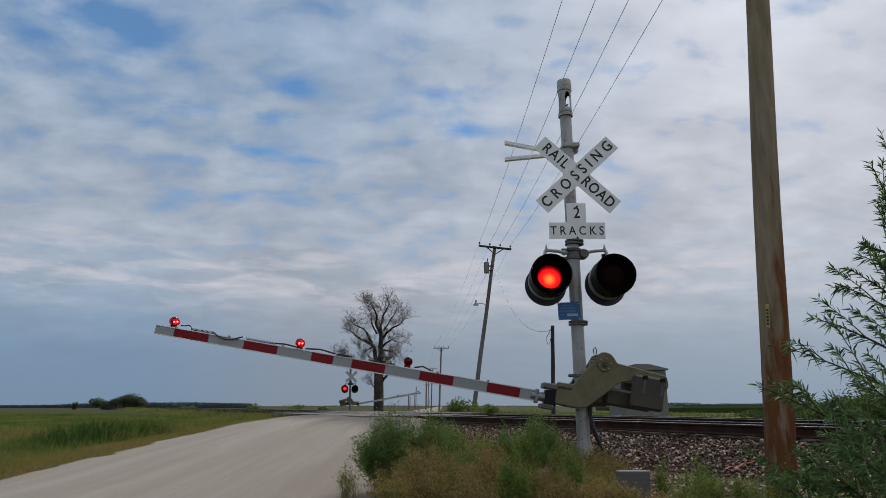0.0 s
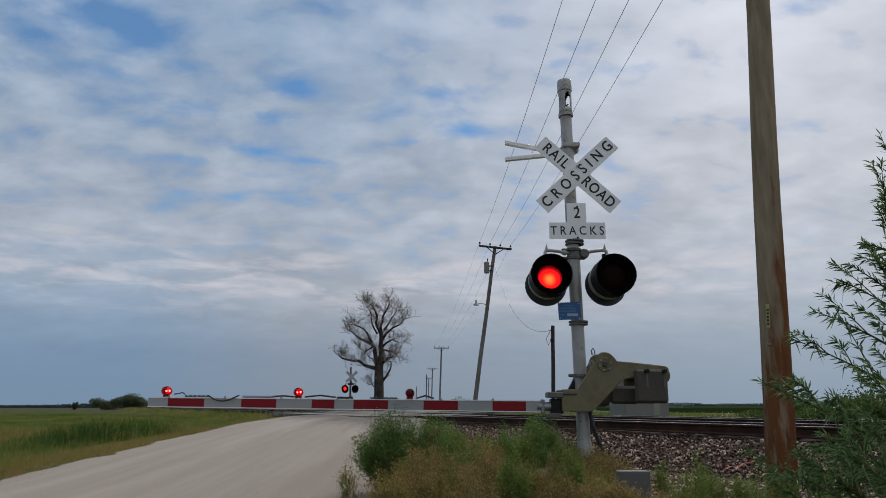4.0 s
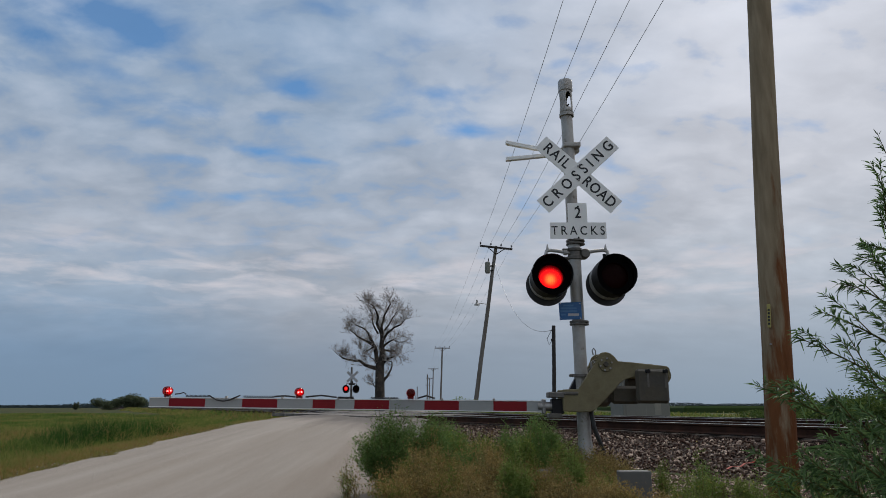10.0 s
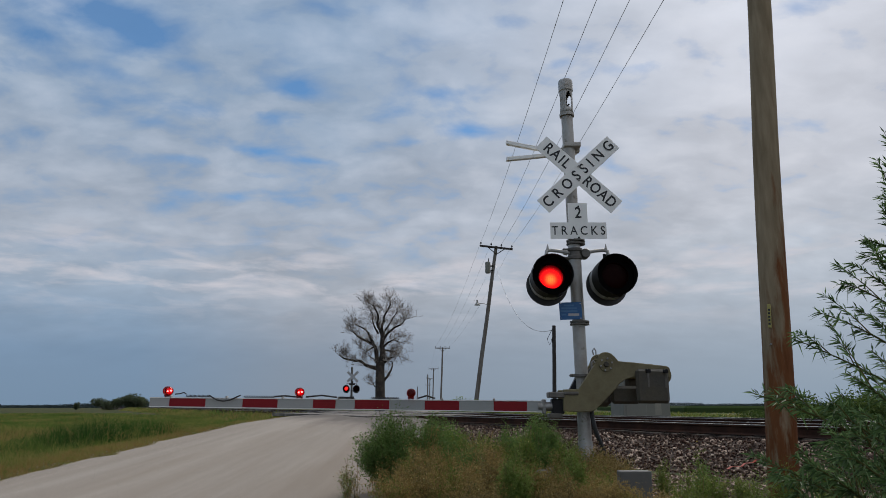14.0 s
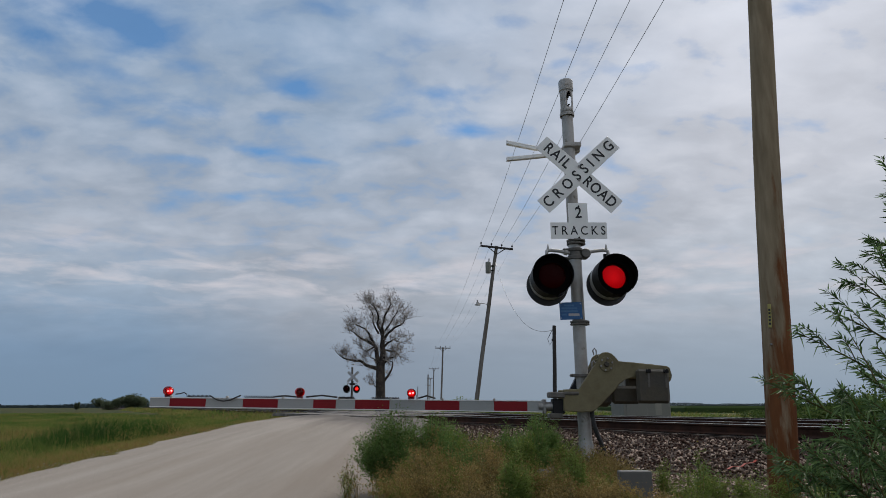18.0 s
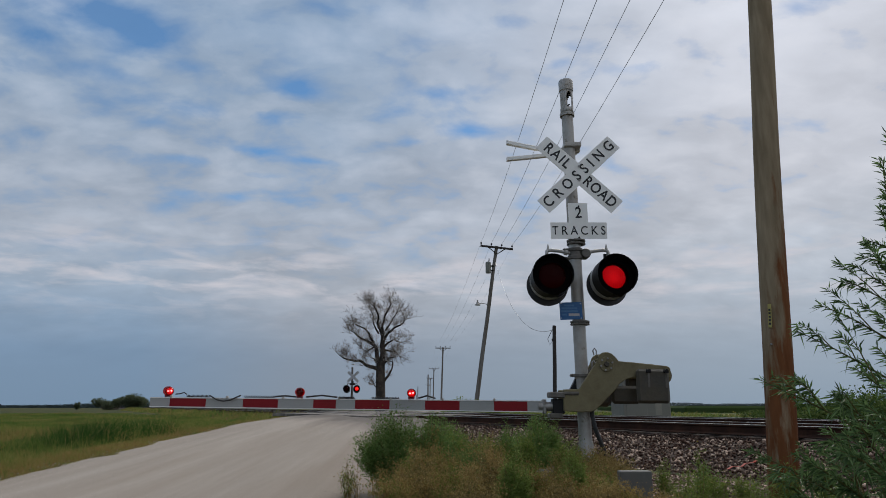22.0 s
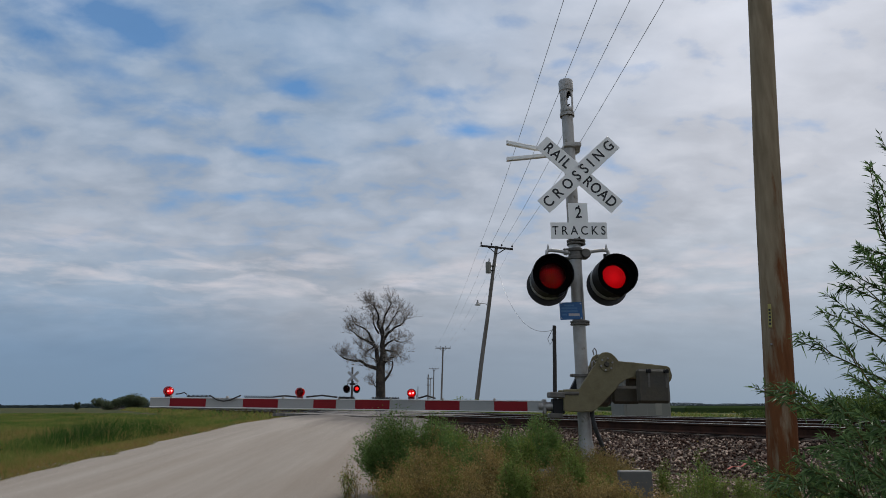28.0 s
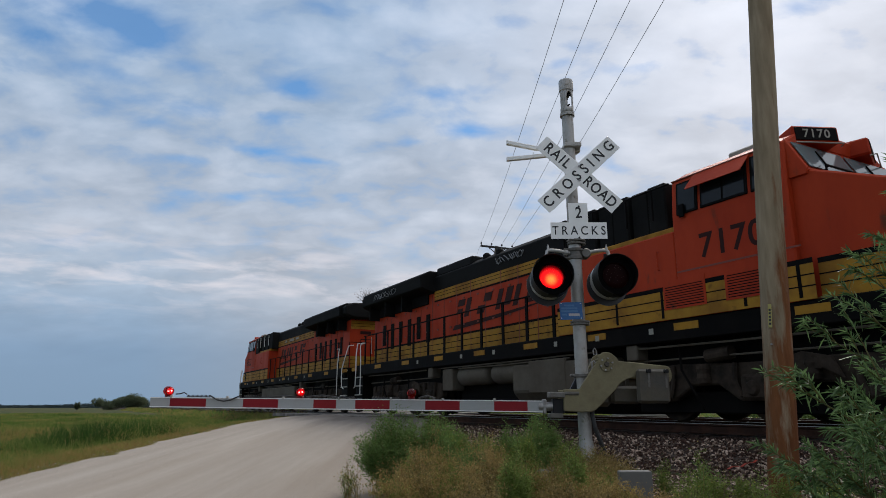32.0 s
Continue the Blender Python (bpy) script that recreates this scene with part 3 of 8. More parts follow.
def make_ballast():
    us = [-60 + 1.0 * i for i in range(45)] + [-15 + 0.4 * i for i in range(160)] + [49 + 6 * i for i in range(1, 40)] + [290 + 60 * i for i in range(20)]
    us = [-900, -500, -250, -120] + us
    ps = [4.4, 5.0, 5.7, 6.4, 7.0, 7.3, 7.5, 7.9, 8.3, 8.7, 8.95, 9.2, 9.8, 10.835, 11.8, 12.9, 14, 15.1, 16, 16.9, 17.2, 17.6, 18.0, 18.4, 18.8]
    verts = []
    for u in us:
        for p in ps:
            q = ACROSS * p + ALONG * u
            z = bed_height(p) + 0.035 * noise.noise((q.x * 1.7, q.y * 1.7, 4)) - 0.01
            if p < 7.25:
                z = ground_height(q.x, q.y) + (0.02 if q.x > 1.7 + 0.25 * noise.noise((q.y, 3, 0)) and u < 30 else -0.3)
            if on_road(p, u, 0.1):
                z = min(z, ground_height(q.x, q.y) - 0.05)
            verts.append((q.x, q.y, z))
    w = len(ps)
    faces = [(j * w + i, j * w + i + 1, (j + 1) * w + i + 1, (j + 1) * w + i) for j in range(len(us) - 1) for i in range(w - 1)]
    tagged(mesh_from("ballast_bed", verts, faces, BALLAST_BED), "dark crushed-stone bed under the two tracks", "ballast", kind="structure")
    rng = np.random.default_rng(11)
    stones = []
    stained = []
    for _ in range(58000):
        u = -13 + 34 * rng.random() ** 1.15
        p = rng.uniform(7.15, 9.55)
        if on_road(p, u, 0.2):
            continue
        q = ACROSS * p + ALONG * u
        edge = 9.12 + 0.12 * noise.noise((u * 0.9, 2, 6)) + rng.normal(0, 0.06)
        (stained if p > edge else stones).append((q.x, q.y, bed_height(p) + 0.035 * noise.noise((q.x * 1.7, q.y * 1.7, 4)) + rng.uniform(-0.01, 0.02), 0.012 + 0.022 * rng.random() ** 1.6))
    # scattered towards the ditch
    for _ in range(36000):
        x, y = rng.uniform(1.4, 6.0), rng.uniform(4.2, 9.5)
        p = x * ACROSS.x + y * ACROSS.y
        if p > 7.25 or p < 4.3 or rng.random() > smooth(4.2, 5.6, p) * smooth(1.45, 2.2, x):
            continue
        stones.append((x, y, ground_height(x, y) + rng.uniform(-0.005, 0.02), 0.012 + 0.024 * rng.random() ** 1.5))
    for _ in range(600):
        u = rng.uniform(-6, 16)
        p = 7.2 - abs(rng.normal(0, 0.35))
        q = ACROSS * p + ALONG * u
        if abs(q.x - ROAD_X) > ROAD_HALF + 0.2:
            stones.append((q.x, q.y, ground_height(q.x, q.y) + 0.01, rng.uniform(0.015, 0.034)))
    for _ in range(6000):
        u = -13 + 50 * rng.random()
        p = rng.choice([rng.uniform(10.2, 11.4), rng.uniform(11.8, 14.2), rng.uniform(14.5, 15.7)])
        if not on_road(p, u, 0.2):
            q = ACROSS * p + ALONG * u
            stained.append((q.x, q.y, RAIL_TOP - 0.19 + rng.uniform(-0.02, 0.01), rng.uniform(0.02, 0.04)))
    tagged(pebbles("ballast_stones", stones, BALLAST, 12), "brown and grey crushed ballast stones on the track shoulder", "ballast", kind="stuff")
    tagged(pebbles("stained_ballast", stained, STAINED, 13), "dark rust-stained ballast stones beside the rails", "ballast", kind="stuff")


def make_track(p, label):
    t = thing("railway_track", track_pose(p, 0, 0), label, "railway track", "two parallel tracks", "structure")
    prof = [(-0.075, 0), (0.075, 0), (0.075, 0.012), (0.02, 0.03), (0.01, 0.045), (0.01, 0.13), (0.034, 0.145), (0.036, 0.171), (-0.036, 0.171), (-0.034, 0.145), (-0.01, 0.13), (-0.01, 0.045), (-0.02, 0.03), (-0.075, 0.012)]
    for side in (0.755, -0.755):
        bm = bmesh.new()
        rings = [[bm.verts.new((x, side + a, RAIL_TOP - 0.18 + b)) for a, b in prof] for x in (-900, -60, -20, 0, 20, 60, 200, 900, 1600)]
        for r, s in zip(rings, rings[1:]):
            for k in range(len(prof)):
                bm.faces.new((r[k], r[(k + 1) % len(prof)], s[(k + 1) % len(prof)], s[k]))
        bmesh.ops.recalc_face_normals(bm, faces=bm.faces)
        rail = part("rail", bm, RAIL_SIDE, t, "rusty steel rail with a worn bright head")
        bm = bmesh.new()
        box(bm, (-900, side - 0.027, RAIL_TOP - 0.0085), (1600, side + 0.027, RAIL_TOP))
        part("rail_head", bm, RAIL_HEAD, rail, "bright polished running surface")
    tie = bmesh.new()
    box(tie, (-0.115, -1.3, RAIL_TOP - 0.37), (0.115, 1.3, RAIL_TOP - 0.182), 0.012)
    for side in (0.755, -0.755):
        box(tie, (-0.09, side - 0.16, RAIL_TOP - 0.182), (0.09, side - 0.08, RAIL_TOP - 0.165))
        box(tie, (-0.09, side + 0.08, RAIL_TOP - 0.182), (0.09, side + 0.16, RAIL_TOP - 0.165))
    first = part("tie", tie, TIE, t)
    rng = random.Random(3)
    me = first.data
    first.matrix_basis = pose(-14.0, 0, 0)
    u = -13.4
    while u < 62:
        if not on_road(p, u, 0.0):
            shared("tie", me, t, pose(u, rng.uniform(-0.04, 0.04), rng.uniform(-0.008, 0.004), 0, 0, rng.uniform(-0.8, 0.8)))
        u += 0.52 + rng.uniform(-0.03, 0.03)
    rest = bmesh.new()
    u = 62.5
    while u < 260:
        box(rest, (u - 0.115, -1.3, RAIL_TOP - 0.37), (u + 0.115, 1.3, RAIL_TOP - 0.182))
        u += 0.6
    tagged(part("far_ties", rest, TIE, t), "dark ties running on into the distance", kind="stuff")
    # crossing surface between the rails
    lo = (ROAD_X - ROAD_HALF - 0.3 - ACROSS.x * p) / ALONG.x
    hi = (ROAD_X + ROAD_HALF + 0.3 - ACROSS.x * p) / ALONG.x
    a, b = min(lo, hi), max(lo, hi)
    for y0, y1 in (((0.84, 2.6), (-0.66, 0.66), (-2.11, -0.84)) if p < 12 else ((0.84, 2.13), (-0.66, 0.66), (-2.6, -0.84))):
        n = 5
        for i in range(n):
            bm = bmesh.new()
            x0, x1 = a + (b - a) * i / n, a + (b - a) * (i + 1) / n
            box(bm, (x0 + 0.006, y0, RAIL_TOP - 0.16), (x1 - 0.006, y1, RAIL_TOP - 0.008 - 0.004 * rng.random()), 0.012)
            part("crossing_panel", bm, ASPHALT, t, "worn grey crossing panel")


# ---------------------------------------------------------------- crossing signal
FACE = Matrix.Rotation(math.pi / 2, 4, "X")       # x right, y up, z towards the road


def lamp_head(parent, at, name, r_plate, r_lens, big, mats, slats):
    """One flashing lamp: back plate, housing, lit reflector, added shutter slats that blank it, lens and visor. Its
    front looks along local z.
    """
    lamp = part(name, lathe(bmesh.new(), [(r_lens * 0.9, -0.012), (r_plate, -0.012), (r_plate, 0.0), (r_lens * 0.9, 0.0), (r_lens * 0.9, -0.012)], Matrix.Translation((-0.02, -0.05, 0)), 40), PLATE, parent, "round black signal lamp with a red lens under a visor", at)
    bm = lathe(bmesh.new(), [(r_lens * 0.55, -0.12), (r_lens * 1.1, -0.10), (r_lens * 1.42, -0.012), (r_lens * 1.46, 0.255), (r_lens * 1.44, 0.262)], Matrix(), 32)
    bmesh.ops.contextual_create(bm, geom=[e for e in bm.edges if all(v.co.z < -0.11 for v in e.verts)])
    part("housing", bm, HOOD, lamp, smooth_angle=40)
    part("bezel", lathe(bmesh.new(), [(r_lens * 1.45, 0.245), (r_lens * 1.40, 0.262), (r_lens * 1.06, 0.266), (r_lens * 0.99, 0.272)], Matrix(), 32), BEZEL, lamp, "flat black ring round the lens", smooth_angle=30)
    # Pale band: the gloss along the hood's outer wall, put into colour.
    part("hood_band", lathe(bmesh.new(), [(r_lens * 1.43, 0.010), (r_lens * 1.475, 0.015), (r_lens * 1.478, 0.115), (r_lens * 1.45, 0.12)], Matrix(), 40), HOOD_SHEEN, lamp, "pale band painted as the sheen on the hood's side", smooth_angle=40)
    part("reflector", disc(bmesh.new(), Matrix(), r_lens * 0.90, 0.004, 32), mats[0], lamp, "lit red reflector", pose(0, 0, 0.20))
    vanes = []
    n = slats
    for i in range(n):
        x0, x1 = [r_lens * 0.97 * (2 * k / n - 1) for k in (i, i + 1)]
        c = (x0 + x1) / 2
        edge = [x0 + (x1 - x0) * k / 8 for k in range(9)]
        up = [(x - c, math.sqrt(max(0.0, (r_lens * 0.97) ** 2 - x * x))) for x in edge]
        out = up + [(x, -y) for x, y in reversed(up)]
        clean = [p for k, p in enumerate(out) if k == 0 or (Vector(p) - Vector(out[k - 1])).length > 1e-5]
        if (Vector(clean[0]) - Vector(clean[-1])).length < 1e-5:
            clean.pop()
        vanes.append(part("shutter_slat", slab(bmesh.new(), clean, Matrix(), 0.001), mats[2], lamp, "added dark slat that turns to blank the lit lamp", pose(c, 0, 0.235)))
    bm = lathe(bmesh.new(), [(r_lens, 0.272), (r_lens * 0.9, 0.282), (r_lens * 0.6, 0.290), (0, 0.294)], Matrix(), 32)
    part("lens", bm, mats[1], lamp, "domed red lens", smooth_angle=60)
    # visor: a hood around the upper part of the lens
    depth = big
    bm = bmesh.new()
    rings = []
    n = 40
    for i in range(n + 1):
        a = radians(-75 + 330 * i / n)
        reach = 0.03 + depth * (0.55 + 0.2 * smooth(-0.9, 0.3, math.sin(a)))
        rings.append([bm.verts.new((r * math.cos(a), r * math.sin(a), h)) for r, h in ((r_lens * 1.52, 0.13), (r_lens * 1.52, 0.17 + reach), (r_lens * 1.49, 0.17 + reach), (r_lens * 1.49, 0.13))])
    for u, v in zip(rings, rings[1:]):
        for k in range(3):
            bm.faces.new((u[k], v[k], v[k + 1], u[k + 1]))
    part("visor", bm, HOOD, lamp, "black sheet-metal visor", smooth_angle=40)
    return lamp, vanes


SLIM = Matrix.Diagonal((0.85, 1, 1, 1))


def crossbuck(parent, at, lettered=True):
    """Two crossed blades on a board frame: x right, y up, z to the viewer."""
    L, W = 1.262, 0.219
    words_in = (("RAIL ROAD", -43.5, 0.0), ("CROSSING", 43.0, 0.012))
    for text, turn, z in words_in:
        m = at @ pose(0, 0, z, 0, 0, turn)
        bm = slab(bmesh.new(), [(-L / 2, -W / 2), (L / 2, -W / 2), (L / 2, W / 2), (-L / 2, W / 2)], Matrix(), 0.008, 0.002)
        if not lettered:
            part("crossbuck_blade", bm, SIGN_EDGE, parent, "bare grey back of a crossbuck blade", m)
            continue
        blade = part("crossbuck_blade", bm, SIGN_WHITE, parent, "white crossbuck blade lettered in black", m)
        if text == "CROSSING":
            words(text, 0.192, pose(0, 0, 0.0055) @ SLIM, SIGN_BLACK, blade, space=1.72, bold=0.003)
        else:
            words("RAIL", 0.192, pose(-0.36, 0, 0.0055) @ SLIM, SIGN_BLACK, blade, space=1.25, bold=0.003)
            words("ROAD", 0.192, pose(0.345, 0, 0.0055) @ SLIM, SIGN_BLACK, blade, space=1.12, bold=0.003)
    for dx, dy in ((0.0, 0.10), (0.0, -0.085)):
        bm = rod(bmesh.new(), (dx, dy, 0.01), (dx, dy, 0.03), 0.014, seg=8)
        part("bolt", bm, STEEL, parent, at=at)


def make_bell(s, BX):
    """A cylinder with three tall arched windows, so that daylight shows through it."""
    bm = bmesh.new()
    n = 72
    rows = [4.41, 4.46, 4.49, 4.53, 4.57, 4.61, 4.655, 4.685, 4.705, 4.715, 4.74]
    cols = [[bm.verts.new((BX + 0.085 * math.cos(2 * math.pi * k / n), 0.085 * math.sin(2 * math.pi * k / n), z)) for k in range(n)] for z in rows]
    for i in range(len(rows) - 1):
        z = (rows[i] + rows[i + 1]) / 2
        wide = 27 if 4.49 < z < 4.655 else 21 if 4.49 < z < 4.685 else 12 if 4.49 < z < 4.705 else 0
        for k in range(n):
            a = (360 * (k + 0.5) / n + 75) % 120
            if min(a, 120 - a) >= wide:
                bm.faces.new((cols[i][k], cols[i][(k + 1) % n], cols[i + 1][(k + 1) % n], cols[i + 1][k]))
    bell = part("bell", bm, GALV, s, "grey bell housing with tall open windows", smooth_angle=40)
    mod = bell.modifiers.new("wall", "SOLIDIFY")
    mod.thickness = 0.008
    bm = lathe(bmesh.new(), [(0.0, 4.90), (0.088, 4.89), (0.094, 4.87), (0.094, 4.74), (0.085, 4.73)], Matrix.Translation((BX, 0, 0)), 28)
    part("bell_cap", bm, GALV, bell, smooth_angle=40)
    part("bell_gong", lathe(bmesh.new(), [(0.0, 4.53), (0.03, 4.525), (0.05, 4.50), (0.06, 4.46), (0, 4.46)], Matrix.Translation((BX, 0, 0)), 16), BLACK, bell)
    part("striker", rod(bmesh.new(), (BX - 0.02, 0, 4.51), (BX + 0.04, 0, 4.56), 0.010, seg=6), BLACK, bell)
    for z in (4.41,):
        part("collar", lathe(bmesh.new(), [(0.08, z - 0.03), (0.094, z - 0.03), (0.094, z + 0.01), (0.08, z + 0.01)], Matrix.Translation((BX, 0, 0)), 24), GALV, s)


def make_signal(base, turn, lens_mats, vanes, label, near=True):
    """The mast with crossbuck, track count sign, two flashing lamps and foundation."""
    s = thing("crossing_signal", Matrix.Translation(base) @ Matrix.Rotation(turn, 4, "Z"), label, "crossing signal", "crossing signals")
    r = 0.078
    part("mast", rod(bmesh.new(), (0, 0, 0), (-0.035, 0, 4.45 if near else 3.75), r, r * 0.95, 20), GALV if near else GRIMY, s, "weathered grey aluminium mast", smooth_angle=40)
    bm = lathe(bmesh.new(), [(0.17, 0.0), (0.17, 0.03), (0.115, 0.06), (0.092, 0.20), (0.083, 0.30), (0.0, 0.30)], Matrix(), 20)
    part("mast_base", bm, GALV, s, smooth_angle=40)
    BX = -0.035
    # bell: slotted cylinder at the top
    if near:
        make_bell(s, BX)
    # crossbuck and count sign
    crossbuck(s, pose(0.053, -0.115, 3.542 if near else 3.05) @ FACE @ Matrix.Scale(1.0 if near else 0.84, 4), near)
    part("sign_bracket", box(bmesh.new(), (-0.11, -0.10, 3.93), (0.11, 0.09, 3.99), 0.008), GALV, s)
    a, c, b, h = 0.348, 0.12, -0.105, 0.105
    plate = slab(bmesh.new(), [(-a, b), (a, b), (a, h), (c, h), (c, h + 0.25), (-c, h + 0.25), (-c, h), (-a, h)], Matrix(), 0.006, 0.0015)
    count = part("track_count_sign", plate, SIGN_WHITE if near else POLE_DARK, s, "white sign reading 2 TRACKS" if near else "bare dark back of a track sign", pose(0.02, -0.105, 2.809 if near else 2.52) @ FACE @ Matrix.Scale(1.0 if near else 0.62, 4))
    if near:
        words("TRACKS", 0.158, pose(0.0, -0.005, 0.0045) @ SLIM, SIGN_BLACK, count, space=1.5, bold=0.001)
        words("2", 0.20, pose(0.005, 0.225, 0.0045) @ SLIM, SIGN_BLACK, count, bold=0.003)
    for dx, dy in ((0.01, 0.31), (0.0, -0.09)):
        part("bolt", rod(bmesh.new(), (dx, dy, 0.002), (dx, dy, 0.012), 0.012, seg=8), SIGN_BLACK, count)
    for z in (2.66, 2.70, 1.69, 1.66):
        part("mast_clamp", lathe(bmesh.new(), [(0.078, z - 0.012), (0.118, z - 0.009), (0.118, z + 0.009), (0.078, z + 0.012)], Matrix(), 10), GRIMY, s)
    # lamp cross arm
    bm = bmesh.new()
    for k in (-1, 1):
        pts = [(k * 0.05, -0.02, 2.54), (k * 0.12, -0.03, 2.545), (k * 0.22, -0.035, 2.565), (k * 0.33, -0.04, 2.575), (k * 0.375, -0.045, 2.56), (k * 0.385, -0.05, 2.50)]
        tube(bm, pts, 0.022, 10)
        rod(bm, (k * 0.36, -0.045, 2.575), (k * 0.36, -0.045, 2.65), 0.022, 0.004, 8)
        rod(bm, (k * 0.12, -0.03, 2.545), (k * 0.16, -0.03, 2.55), 0.036, seg=12)
    part("lamp_arm", bm, GALV, s, "grey pipe arm carrying the lamps", smooth_angle=40)
    bm = bmesh.new()
    lathe(bm, [(0, -0.10), (0.045, -0.10), (0.062, -0.085), (0.062, 0.02), (0.05, 0.04), (0, 0.04)], pose(0.105, -0.03, 2.535) @ FACE, 18)
    lathe(bm, [(0.074, 2.46), (0.094, 2.465), (0.094, 2.50), (0.082, 2.51), (0.082, 2.56), (0.094, 2.57), (0.094, 2.60), (0.074, 2.605)], Matrix.Translation((-0.02, 0, 0)), 20)
    for z in (2.48, 2.585):
        box(bm, (-0.17, -0.05, z - 0.012), (-0.08, 0.02, z + 0.012), 0.004)
    part("junction_box", bm, GRIMY, s, "round grey junction hub clamped to the mast", smooth_angle=40)
    for k in (-1, 1):
        m = pose(-0.372 if k < 0 else 0.352, -0.08, 2.172) @ Matrix.Rotation(radians(LAMP_TURN[0 if k < 0 else 1]), 4, "Z") @ Matrix.Rotation(radians(-5), 4, "X") @ FACE
        lamp, slats = lamp_head(s, m, "flasher", 0.252, 0.160, 0.22, (lens_mats[0 if k < 0 else 1], lens_mats[2], SHUTTER if k < 0 else SHUTTER_COLD), 13 if near else 3)
        vanes += [(v, k, 90 - LAMP_OFF[0 if k < 0 else 1]) for v in slats]
        part("hanger", rod(bmesh.new(), (0, 0.10, -0.05), (0, 0.36, -0.03), 0.022, seg=8), BLACK, lamp)
    return s


HOOD = surface("hood_black", (0.0065, 0.0068, 0.0068), 0.5, grain=(40, 0.2), blot=(6, 0.25), bump=0.0, spec=0.16)
# Pale grey standing in for a highlight on the black hood.
HOOD_SHEEN = surface("hood_sheen", (0.40, 0.41, 0.39), 0.4, grain=(40, 0.2), blot=(5, 0.35), bump=0.05, tint=(0.24, 0.25, 0.24), spec=0.5)
BEZEL = surface("flat_black_ring", (0.003, 0.003, 0.0032), 0.9, grain=(40, 0.2), blot=(6, 0.25), bump=0.0, spec=0.03)
PLATE = surface("lamp_back_plate", (0.022, 0.022, 0.023), 0.4, grain=(40, 0.15), blot=(5, 0.25), bump=0.05)
LAMP_TURN = (0.0, 5.0)
LAMP_OFF = (9.0, 20.0)
# Colours of the added shutters give the look of the unlit lenses.
SHUTTER = surface("dark_shutter", (0.014, 0.0008, 0.001), 0.7, spec=0.03, grain=(30, 0.1), blot=(5, 0.2), bump=0.0)
SHUTTER_COLD = surface("black_shutter", (0.004, 0.0012, 0.0014), 0.7, spec=0.03, grain=(30, 0.1), blot=(5, 0.2), bump=0.0)
ARM_SHUTTER = surface("dark_red_shutter", (0.075, 0.004, 0.006), 0.6, spec=0.1, grain=(30, 0.1), blot=(9, 0.2), bump=0.0)
LENS = clear_red("red_lens", (1.0, 0.5, 0.47), 0.005)
LIT = glow("lit_reflector", (0.05, 0.0, 0.0008), (1.0, 0.34, 0.07), 1.9, 0.165, (0.72, 0.010, 0.014), (-0.005, -0.03, 0))
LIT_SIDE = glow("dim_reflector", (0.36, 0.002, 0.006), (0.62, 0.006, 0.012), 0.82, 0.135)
LIT_ARM = glow("lit_arm_lamp", (0.30, 0.002, 0.006), (0.8, 0.01, 0.02), 1.6, 0.05)
LIT_SMALL = glow("lit_bulb", (1.0, 0.25, 0.25), (1.0, 0.6, 0.55), 9.0, 0.02)
LIT_FAR = glow("lit_far_lamp", (0.8, 0.01, 0.02), (1.0, 0.1, 0.06), 1.6, 0.145)


# ---------------------------------------------------------------- gate arm
HUB = Vector((1.879, 7.85, 1.571))


def arm_lamp(parent, at, lit=LIT_SMALL):
    """A small round red lamp clamped on the arm: x right, y up, z to the road."""
    lamp = part("arm_lamp", lathe(bmesh.new(), [(0.0, -0.075), (0.035, -0.07), (0.058, -0.035), (0.060, 0.0)], Matrix(), 20), LAMP_RED, parent, "round red lamp clamped on the arm", at, 50)
    part("reflector", disc(bmesh.new(), Matrix(), 0.05, 0.003, 20), LIT_ARM, lamp, "", pose(0, 0, -0.036))
    for dx, dy in ((-0.022, -0.002), (0.02, 0.004)):
        part("bulb", disc(bmesh.new(), Matrix(), 0.013, 0.004, 12), lit, lamp, "bright red bulb", pose(dx, dy, -0.031))
    # Added disc that turns before the bulbs instead of switching them off.
    vane = part("shutter", disc(bmesh.new(), Matrix(), 0.052, 0.0015, 20), ARM_SHUTTER, lamp, "", pose(0, 0, 0.018))
    part("lens", lathe(bmesh.new(), [(0.062, 0.0), (0.06, 0.05), (0.045, 0.07), (0.0, 0.078)], Matrix(), 20), LENS_SMALL, lamp, "domed red lens", smooth_angle=60)
    bm = bmesh.new()
    box(bm, (-0.045, -0.075, -0.03), (0.045, -0.045, 0.03), 0.01)
    rod(bm, (-0.03, -0.095, 0), (-0.03, -0.07, 0), 0.012, seg=8)
    rod(bm, (0.03, -0.095, 0), (0.03, -0.07, 0), 0.012, seg=8)
    part("lamp_clamp", bm, LAMP_RED, lamp)
    return vane


